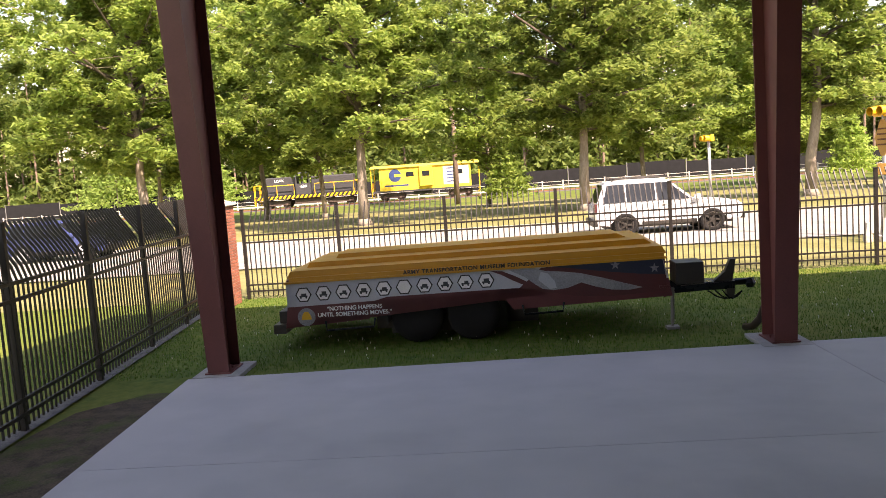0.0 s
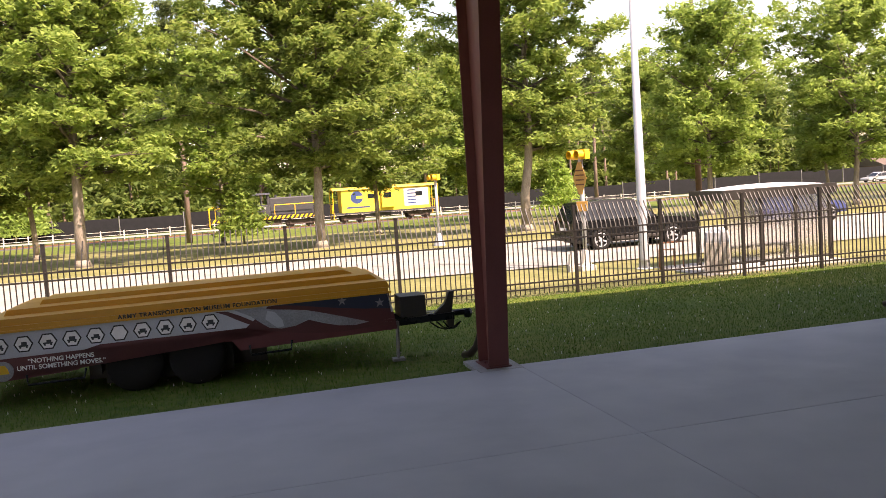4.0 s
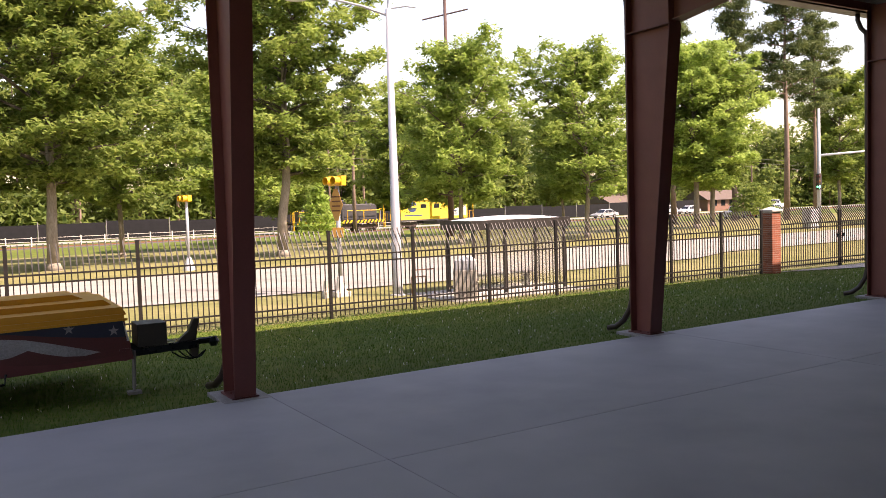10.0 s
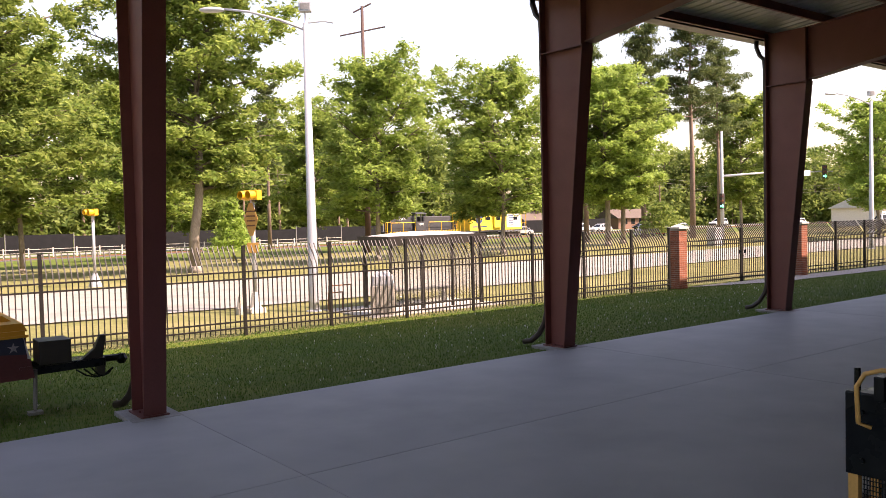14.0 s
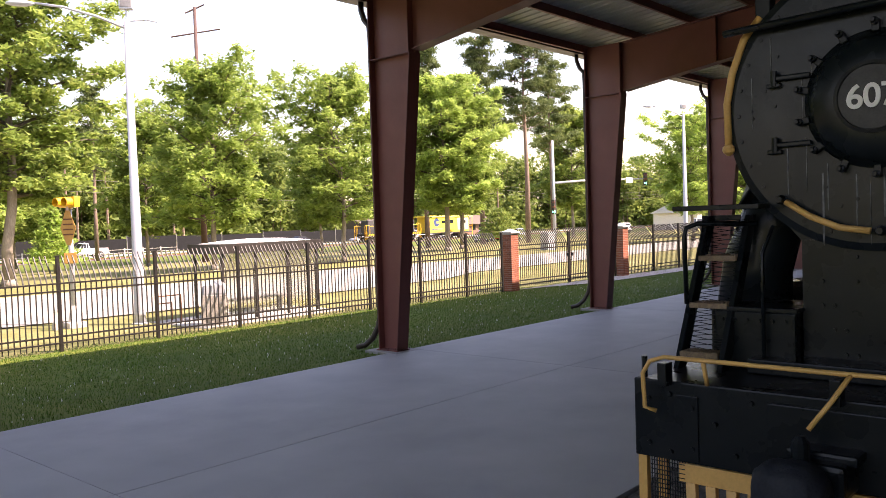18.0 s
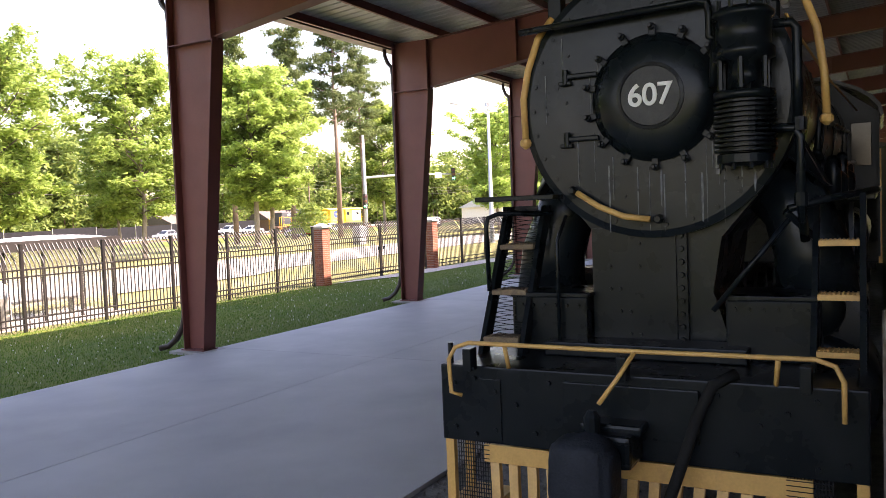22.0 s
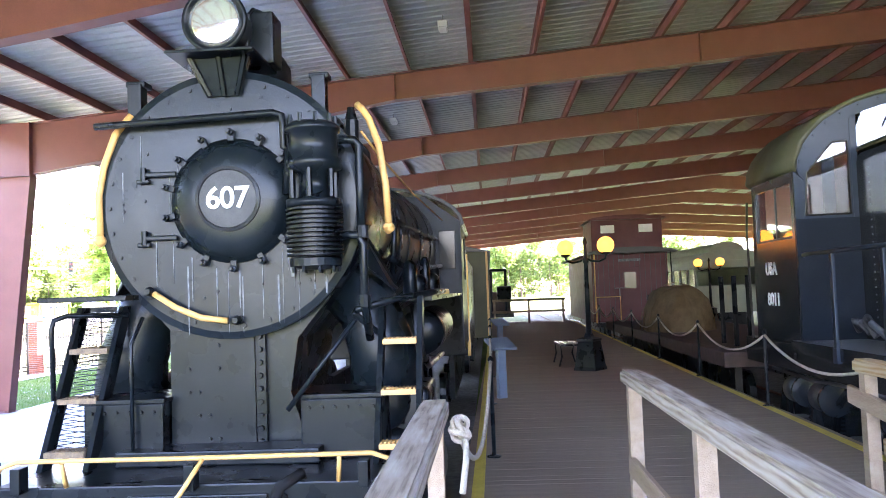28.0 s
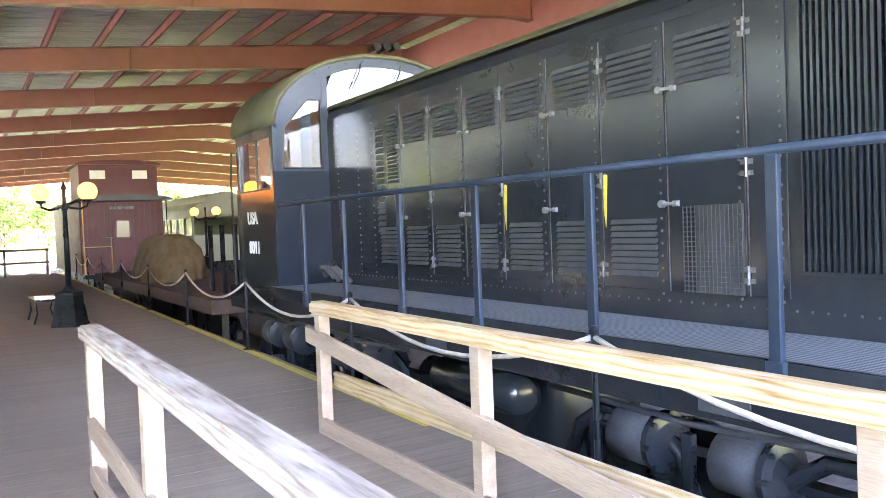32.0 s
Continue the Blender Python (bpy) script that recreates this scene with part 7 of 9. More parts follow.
# wall of the end: lower part, posts and the arched head as one pierced plate
bm = bmesh.new()
prism(bm, [(C0, CW, 1.66), (C0, CW, 3.12), (C0, -CW, 3.12), (C0, -CW, 1.66)], (0.04, 0, 0))
endw = dp("cab_end", bm, "cab_navy", "blue cab end wall")
bm = bmesh.new()
for (y0, z0), (y1, z1), (u0, w0), (u1, w1) in zip(ar, ar[1:], inner, inner[1:]):
    prism(bm, [(C0, y0, z0), (C0, y1, z1), (C0, u1, w1), (C0, u0, w0)], (0.05, 0, 0))
for s in (-1, 1):
    box(bm, C0, C0 + 0.05, s * CW - 0.06 if s > 0 else s * CW, s * CW if s > 0 else s * CW + 0.06, 3.12, 3.72)
    prism(bm, [(C0, s * 0.80, 3.12), (C0, s * 0.88, 3.12), (C0, s * 0.88, 4.32), (C0, s * 0.80, 4.38)], (0.05, 0, 0))
dp("window_frame", bm, "diesel_blue", "blue arched window frame", parent=endw)
for s in (1, -1):
    # five-sided side light with a sloping upper corner, in a blue plate
    light = [(1.45, 3.165), (1.41, 3.68), (1.09, 4.035), (0.91, 4.045), (0.91, 3.165)]
    plate = [(CW - 0.06, 3.12), (CW - 0.06, 3.70), (1.12, 4.27), (0.88, 4.32), (0.88, 3.12)]
    bm = bmesh.new()
    for k in range(5):
        q = (k + 1) % 5
        prism(bm, [(C0 + 0.006, s * u, w) for u, w in (plate[k], plate[q], light[q], light[k])], (0.036, 0, 0))
    dp("light_plate", bm, "diesel_blue", parent=endw)
    bm = bmesh.new()
    prism(bm, [(C0 + 0.02, s * u, w) for u, w in light], (0.008, 0, 0))
    g = dp("window_pane", bm, "cab_glass", parent=endw)
    g.visible_shadow = False
    bm = bmesh.new()
    for k in range(5):
        q = (k + 1) % 5
        tube(bm, [(C0 + 0.004, s * light[k][0], light[k][1]), (C0 + 0.004, s * light[q][0], light[q][1])], 0.012, 5)
    dp("gasket", bm, "ink", parent=endw)
bm = bmesh.new()
prism(bm, [(C0 + 0.02, 0.79, 3.96), (C0 + 0.02, 0.79, 4.22)] + [(C0 + 0.02, y, z) for y, z in inner if abs(y) < 0.76] + [(C0 + 0.02, -0.79, 4.22), (C0 + 0.02, -0.79, 3.96)], (0.008, 0, 0))
g = dp("arched_pane", bm, "cab_glass", parent=endw)
g.visible_shadow = False
for y in (0.3, -0.3):
    bm = bmesh.new()
    tube(bm, [(C0 - 0.02, y, 4.55), (C0 - 0.04, y + 0.05, 4.42), (C0 - 0.04, y + 0.16, 4.2)], 0.012, 5)
    dp("wiper", bm, "ink", parent=endw)
bm = bmesh.new()
for k in range(34):
    y, z = ar[k * 18 // 34]
    lathe(bm, [(0.011, 0), (0.009, 0.01)], 5, pose(C0, y * 0.965, z - 0.045, 0, -90, 0))
tagged(dp("frame_rivets", bm, "diesel_blue", parent=endw), kind="stuff")
for s in (1, -1):
    ys = s * CW
    bm = bmesh.new()
    D0, D1 = C0 + 0.053, C1 - 0.043
    prism(bm, [(D0, ys, 1.45), (D1, ys, 1.45), (D1, ys, 2.90), (D0, ys, 2.90)], (0, -s * 0.04, 0))
    prism(bm, [(D0, ys, 2.90), (C0 + 0.14, ys, 2.90), (C0 + 0.14, ys, 3.58), (D0, ys, 3.58)], (0, -s * 0.04, 0))
    prism(bm, [(C1 - 0.16, ys, 2.90), (D1, ys, 2.90), (D1, ys, 3.58), (C1 - 0.16, ys, 3.58)], (0, -s * 0.04, 0))
    prism(bm, [(D0, ys, 3.58), (D1, ys, 3.58), (D1, ys, 3.70), (D0, ys, 3.70)], (0, -s * 0.04, 0))
    sw = dp("cab_side", bm, "diesel", "black cab side")
    for a, b in ((C0 + 0.14, C0 + 0.74), (C0 + 0.74, C1 - 0.16)):
        bm = bmesh.new()
        bbox(bm, a, b, ys - s * 0.03 - 0.012, ys - s * 0.03 + 0.012, 2.90, 2.93, 0.003)
        bbox(bm, b - 0.02, b + 0.02, ys - s * 0.03 - 0.012, ys - s * 0.03 + 0.012, 2.90, 3.58, 0.003)
        dp("sash", bm, "diesel_blue", parent=sw)
        bm = bmesh.new()
        box(bm, a, b, ys - s * 0.03 - 0.004, ys - s * 0.03 + 0.004, 2.93, 3.58)
        g = dp("window_pane", bm, "glass", parent=sw)
        g.visible_shadow = False
lettering("road_name", "USA", 0.23, "white_paint", DZ, pose(12.55, CW + 0.004, 2.54, 90, 0, 180), "white stencilled letters", 0.003, bold=0.006)
lettering("road_number", "8011", 0.23, "white_paint", DZ, pose(12.5, CW + 0.004, 2.14, 90, 0, 180), "white stencilled number", 0.003, bold=0.006)
bm = bmesh.new()
out = arch(18, 0.04)
prism(bm, [(C0 - 0.06, y, z) for y, z in out] + [(C0 - 0.06, y * 0.965, z - 0.05) for y, z in out[::-1]], (C1 - C0 + 0.14, 0, 0))
dp("cab_roof", bm, "olive", "olive arched cab roof", True)
bm = bmesh.new()
box(bm, C1 - 0.04, C1, -CW, CW, 1.5, 3.1)
for (y0, z0), (y1, z1), (u0, w0), (u1, w1) in zip(ar, ar[1:], inner, inner[1:]):
    prism(bm, [(C1 - 0.04, y0, z0), (C1 - 0.04, y1, z1), (C1 - 0.04, u1, w1), (C1 - 0.04, u0, w0)], (0.04, 0, 0))
for y in (-1.46, -0.5, 0.5, 1.46):
    box(bm, C1 - 0.04, C1, y - 0.08, y + 0.08, 3.1, 3.72 if abs(y) > 1 else 4.45)
dp("cab_nose", bm, "diesel")
bm = bmesh.new()
tube(bm, [(C0 + 0.2, CW + 0.02, 1.3), (C0 + 0.1, CW + 0.06, 1.5)], 0.02, 6)
dp("grab_iron", bm, "ink")
bm = bmesh.new()
tube(bm, [(C1 + 0.02, CW + 0.05, 3.5), (C1 + 0.06, CW + 0.06, 3.1), (C1 + 0.05, CW + 0.05, 1.6)], 0.018, 6)
dp("grab_iron", bm, "ink")
bm = bmesh.new()
for k in range(3):
    lathe(bm, [(0.035, 0), (0.03, 0.16), (0.055, 0.22)], 10, pose(C0 - 0.05 + 0.05 * k, 0.12 * (k - 1), 4.76, 0, -90, 0))
tube(bm, [(C0 + 0.05, 0, 4.64), (C0 + 0.05, 0, 4.78)], 0.03, 8)
dp("air_horn", bm, "rubber")
# ducts and hoses on the walkway by the cab
bm = bmesh.new()
for k in range(5):
    tube(bm, [(10.5 + 0.12 * k, HW + 0.25 + 0.1 * math.sin(k), 1.72 + 0.03 * k), (10.6 + 0.11 * k, HW + 0.4, 1.9), (10.9 + 0.05 * k, HW + 0.3, 1.95 - 0.04 * k)], 0.04, 7)
dp("hose_coil", bm, "louvre", "coiled hose on the walkway")
# trucks below the sill
for xc in (3.9, 10.6):
    bm = bmesh.new()
    prism(bm, [(xc - 2.2, 1.2, 0.95), (xc + 2.2, 1.2, 0.95), (xc + 2.1, 1.2, 0.62), (xc + 1.0, 1.2, 0.5), (xc, 1.2, 0.62), (xc - 1.0, 1.2, 0.5), (xc - 2.1, 1.2, 0.62)], (0, 0.12, 0))
    tr = dp("truck_frame", bm, "diesel", "cast truck side frame")
    for k in (-1, 0, 1):
        x = xc + 1.62 * k
        bm = bmesh.new()
        lathe(bm, [(0.15, -0.07), (0.49, -0.06), (0.51, 0.03), (0.15, 0.07)], 26, pose(x, 0.78, 0.5) @ AY)
        dp("wheel", bm, "black_iron")
        bm = bmesh.new()
        bbox(bm, x - 0.17, x + 0.17, 1.2, 1.46, 0.34, 0.68, 0.03)
        lathe(bm, [(0.15, 0), (0.15, 0.1), (0.11, 0.14)], 18, pose(x, 1.44, 0.5, -90))
        dp("journal_box", bm, "louvre", parent=tr)
        # arched bar over each axle
        bm = bmesh.new()
        tube(bm, [(x - 0.62, 1.42, 0.62), (x - 0.45, 1.42, 0.98), (x - 0.2, 1.42, 1.14), (x + 0.2, 1.42, 1.14), (x + 0.45, 1.42, 0.98), (x + 0.62, 1.42, 0.62)], 0.05, 8)
        dp("arch_bar", bm, "diesel", "", True, tr)
    for k in (-1.65, -0.8, 0.65, 1.45):
        bm = bmesh.new()
        for q in range(7):
            lathe(bm, [(0.09, 0), (0.11, 0.02), (0.09, 0.04)], 14, pose(xc + k, 1.28, 0.52 + 0.045 * q))
        dp("coil_spring", bm, "diesel", parent=tr)
        bm = bmesh.new()
        lathe(bm, [(0.1, -0.02), (0.17, 0), (0.175, 0.34), (0.15, 0.36)], 22, pose(xc + k - 0.2, 1.46, 1.03) @ AX)
        dp("brake_cylinder", bm, "louvre", "round grey brake cylinder", True, tr)
        bm = bmesh.new()
        lathe(bm, [(0.12, -0.03), (0.19, -0.02), (0.19, 0.02), (0.17, 0.03)], 22, pose(xc + k - 0.2, 1.46, 1.03) @ AX)
        for q in range(8):
            a = q * math.pi / 4
            lathe(bm, [(0.016, -0.05), (0.016, 0.0)], 6, pose(xc + k - 0.2, 1.46 + 0.18 * math.cos(a), 1.03 + 0.18 * math.sin(a)) @ AX)
        dp("cylinder_flange", bm, "diesel", "", False, tr)
        bm = bmesh.new()
        tube(bm, [(xc + k + 0.16, 1.46, 1.03), (xc + k + 0.42, 1.46, 1.03)], 0.03, 8)
        bbox(bm, xc + k + 0.38, xc + k + 0.46, 1.43, 1.49, 0.55, 1.12, 0.012)
        tube(bm, [(xc + k + 0.42, 1.46, 0.6), (xc + k - 0.3, 1.46, 0.56)], 0.025, 6)
        dp("brake_rigging", bm, "diesel", "", False, tr)
    bm = bmesh.new()
    tube(bm, [(xc - 2.3, 1.5, 1.22), (xc - 1.2, 1.53, 1.20), (xc - 0.2, 1.5, 1.24), (xc + 1.0, 1.53, 1.2), (xc + 2.3, 1.5, 1.22)], 0.022, 6)
    dp("air_pipe", bm, "louvre", "", True, tr)
bm = bmesh.new()
bbox(bm, 6.5, 7.9, 0.3, 1.22, 0.45, 1.25, 0.12)
dp("fuel_tank", bm, "diesel", "black fuel tank", True)
bm = bmesh.new()
lathe(bm, [(0.1, 0), (0.17, 0.04), (0.17, 1.2), (0.1, 1.24)], 18, pose(6.6, 1.40, 1.05) @ AX)
dp("air_tank", bm, "diesel", "", True)
for x in (3.1, 4.4, 5.0, 6.2, 7.4, 9.0):
    bm = bmesh.new()
    bbox(bm, x, x + 0.34, 1.615, 1.63, 1.32, 1.56, 0.004)
    dp("sill_hatch", bm, "louvre" if x in (4.4, 7.4) else "diesel")

# ---- flat car, tarp-covered load, caboose and coach beyond ----
FC = thing("flat_car", "dark flat car behind the diesel locomotive", "rail car", at=pose(15.2, DY, 0))
bm = bmesh.new()
bbox(bm, 0, 13.4, -1.5, 1.5, 1.0, 1.25, 0.02)
part("deck", bm, "truck", FC)
for x in (1.4, 3.2, 10.2, 12.0):
    for y in (-0.75, 0.75):
        bm = bmesh.new()
        lathe(bm, [(0.1, -0.07), (0.4, -0.06), (0.42, 0.06), (0.1, 0.07)], 18, pose(x, y, 0.42) @ AY)
        part("wheel", bm, "black_iron", FC)
for s in (-1, 1):
    bm = bmesh.new()
    box(bm, 0.8, 12.6, s * 1.05 - 0.06, s * 1.05 + 0.06, 0.35, 1.0)
    part("side_frame", bm, "black_iron", FC)
for k in range(3):
    bm = bmesh.new()
    tube(bm, [(0.5 + 0.8 * k, 0.9, 1.25), (0.5 + 0.8 * k, 0.9, 2.5)], 0.05, 6)
    part("stake", bm, "black_iron", FC)
rng = np.random.default_rng(71)
bm = bmesh.new()
bmesh.ops.create_icosphere(bm, subdivisions=4, radius=1)
for v in bm.verts:
    p = v.co
    q = Vector((abs(p.x) ** 0.85 * math.copysign(1, p.x) * 1.35, abs(p.y) ** 0.85 * math.copysign(1, p.y) * 0.95, max(-0.02, (abs(p.z) ** 0.75) * math.copysign(1, p.z)) * 1.3))
    fold = noise.noise(Vector((q.x * 2.2, q.y * 2.2, q.z * 0.7))) * 0.22 + noise.noise(q * 5) * 0.08
    v.co = q * (1 + fold * (0.4 + 0.6 * (1.3 - q.z) / 1.3))
LD = thing("covered_load", "load under a lumpy brown canvas tarp on the flat car", "tarp", at=pose(22.2, -4.1, 1.25) @ Matrix.Diagonal((0.82, 0.82, 0.86, 1)))
part("canvas", bm, "tarp", LD, "", True)
for x in (-0.6, 0.1, 0.7):
    bm = bmesh.new()
    tube(bm, [(x, 0.98 * math.cos(q), 0.02 + (1.36 - 0.3 * x * x) * math.sin(q)) for q in (math.pi * k / 12 for k in range(13))], 0.014, 6)
    part("tie_strap", bm, "tarp", LD)

CB = thing("caboose", "maroon wooden caboose with a cupola and pale windows", "caboose", at=pose(32.0, -4.8, 0))
bm = bmesh.new()
bbox(bm, 0.7, 9.5, -1.42, 1.42, 1.05, 3.62, 0.02)
part("body", bm, "maroon", CB)
bm = bmesh.new()
pr = [(1.66 * math.cos(a), 3.60 + 0.22 * math.sin(a)) for a in (math.pi * k / 12 for k in range(13))]
prism(bm, [(-0.1, y, z) for y, z in pr], (10.4, 0, 0))
part("roof", bm, "loco_grey", CB)
bm = bmesh.new()
bbox(bm, 1.0, 3.6, -1.34, 1.34, 3.7, 4.92, 0.02)
cup = part("cupola", bm, "maroon", CB)
bm = bmesh.new()
prism(bm, [(0.85, y * 0.9, 4.92 + (z - 3.6) * 0.8) for y, z in pr], (2.9, 0, 0))
part("cupola_roof", bm, "maroon", CB)
for y in (0.72, -0.72):
    bm = bmesh.new()
    bbox(bm, 0.975, 0.995, y - 0.26, y + 0.26, 4.42, 4.72, 0.006)
    part("window", bm, "white_paint", cup, "pale blanked window")
bm = bmesh.new()
bbox(bm, 0.66, 0.70, -0.36, 0.36, 1.2, 3.1, 0.01)
dr = part("door", bm, "maroon", CB)
bm = bmesh.new()
bbox(bm, 0.645, 0.66, -0.22, 0.22, 2.3, 2.9, 0.006)
part("door_window", bm, "dark_glass", dr)
for k in range(15):
    bm = bmesh.new()
    y = -1.36 + 0.195 * k
    box(bm, 0.684, 0.70, y - 0.006, y + 0.006, 1.1, 3.6)
    part("board_joint", bm, "loco_grey", CB)
for s in (-1, 1):
    bm = bmesh.new()
    tube(bm, [(0.05, s * 1.38, 1.05), (0.05, s * 1.38, 2.0), (0.05, s * 0.5, 2.0), (0.05, s * 0.5, 1.05)], 0.025, 6)
    tube(bm, [(0.02, s * 1.40, 1.05), (0.02, s * 1.40, 3.6)], 0.025, 6)
    part("platform_rail", bm, "ochre" if s > 0 else "black_iron", CB)
bm = bmesh.new()
tube(bm, [(0.1, 0.5, 1.05), (0.1, 0.5, 2.3)], 0.02, 6)
lathe(bm, [(0.16, 0), (0.18, 0.015), (0.16, 0.03)], 16, pose(0.1, 0.5, 2.3), cap=False)
part("brake_wheel", bm, "grey_metal", CB)
bm = bmesh.new()
bbox(bm, -0.1, 10.2, -1.4, 1.4, 0.9, 1.05, 0.01)
part("platform", bm, "black_iron", CB)
for z in (3.36, 2.75):
    bm = bmesh.new()
    box(bm, 0.678, 0.682, -0.42 if z > 3 else -0.3, 0.42 if z > 3 else 0.3, z - 0.05, z + 0.05)
    part("faded_lettering", bm, "streak", CB)
for x in (1.8, 3.4, 6.8, 8.4):
    for y in (-0.75, 0.75):
        bm = bmesh.new()
        lathe(bm, [(0.1, -0.07), (0.4, -0.06), (0.42, 0.06), (0.1, 0.07)], 18, pose(x, y, 0.42) @ AY)
        part("wheel", bm, "black_iron", CB)
bm = bmesh.new()
for y in (-0.95, 0.95):
    box(bm, 1.2, 9.0, y - 0.05, y + 0.05, 0.35, 0.95)
part("under_frame", bm, "black_iron", CB)

CO = thing("passenger_coach", "pale green passenger coach with a clerestory roof", "rail car", at=pose(37.0, -9.8, 0))
bm = bmesh.new()
bbox(bm, 0, 18, -1.45, 1.45, 1.1, 2.25, 0.03)
bbox(bm, 0, 18, -1.45, 1.45, 3.0, 3.35, 0.03)
box(bm, 0.02, 17.98, -1.40, -1.36, 2.2, 3.05)
part("body", bm, "pale_green", CO)
for k in range(13):
    bm = bmesh.new()
    box(bm, 0.1 + 1.46 * k, 0.32 + 1.46 * k, 1.40, 1.449, 2.25, 3.0)
    part("window_post", bm, "pale_green", CO)
    if k < 12:
        bm = bmesh.new()
        box(bm, 0.33 + 1.46 * k, 1.55 + 1.46 * k, 1.40, 1.41, 2.25, 3.0)
        part("window_pane", bm, "dark_glass", CO)
bm = bmesh.new()
pr = [(1.5 * math.cos(a), 3.33 + 0.45 * math.sin(a)) for a in (math.pi * k / 12 for k in range(13))]
prism(bm, [(-0.2, y, z) for y, z in pr], (18.4, 0, 0))
part("roof", bm, "pale_green", CO)
bm = bmesh.new()
pr = [(0.75 * math.cos(a), 3.72 + 0.42 * math.sin(a)) for a in (math.pi * k / 10 for k in range(11))]
prism(bm, [(0.4, y, z) for y, z in pr], (17.2, 0, 0))
part("clerestory", bm, "pale_green", CO)
bm = bmesh.new()
for x in (1.5, 3.5, 14.5, 16.5):
    for y in (-0.75, 0.75):
        lathe(bm, [(0.1, -0.07), (0.4, -0.06), (0.42, 0.06), (0.1, 0.07)], 16, pose(x, y, 0.42) @ AY)
box(bm, 0.5, 17.5, -1.0, 1.0, 0.5, 1.1)
part("running_gear", bm, "black_iron", CO)
# far end barrier
E = thing("timber_barrier", "timber rail barrier across the boardwalk end", "barrier", at=pose(40, -1.3, DECK))
for y in (-1.6, 0, 1.6):
    bm = bmesh.new()
    bbox(bm, -0.05, 0.05, y - 0.05, y + 0.05, 0, 1.1, 0.006)
    part("post", bm, "wood", E)
for z in (0.5, 1.04):
    bm = bmesh.new()
    bbox(bm, -0.09, -0.05, -1.7, 1.7, z, z + 0.12, 0.006)
    part("rail", bm, "wood", E)


# rusted crane wagon standing past the end of the boardwalk
CR = thing("crane_wagon", "dark rusted crane wagon past the boardwalk", "rail car", at=pose(46.5, 0.6, 0))
bm = bmesh.new()
bbox(bm, 0, 7, -1.4, 1.4, 0.9, 1.2, 0.03)
part("frame", bm, "black_iron", CR)
bm = bmesh.new()
bbox(bm, 0.6, 3.0, -1.25, 0.9, 1.2, 2.3, 0.06)
part("engine_house", bm, "truck", CR)
bm = bmesh.new()
for y in (-1.0, -0.2):
    tube(bm, [(0.5, y, 1.2), (0.2, y, 3.5), (4.5, y, 3.7)], 0.08, 6)
tube(bm, [(0.2, -1.0, 3.5), (0.2, -0.2, 3.5)], 0.08, 6)
part("boom", bm, "black_iron", CR)
bm = bmesh.new()
lathe(bm, [(0.2, -0.4), (0.42, -0.38), (0.42, 0.38), (0.2, 0.4)], 20, pose(0.3, -0.9, 2.2) @ AY)
part("winch_drum", bm, "black_iron", CR)
for y in (-1.3, 1.3):
    for x in (0.8, 2.6, 4.6, 6.2):
        bm = bmesh.new()
        lathe(bm, [(0.1, -0.06), (0.42, -0.05), (0.44, 0.06), (0.1, 0.07)], 18, pose(x, y * 0.58, 0.42) @ AY)
        part("wheel", bm, "black_iron", CR)
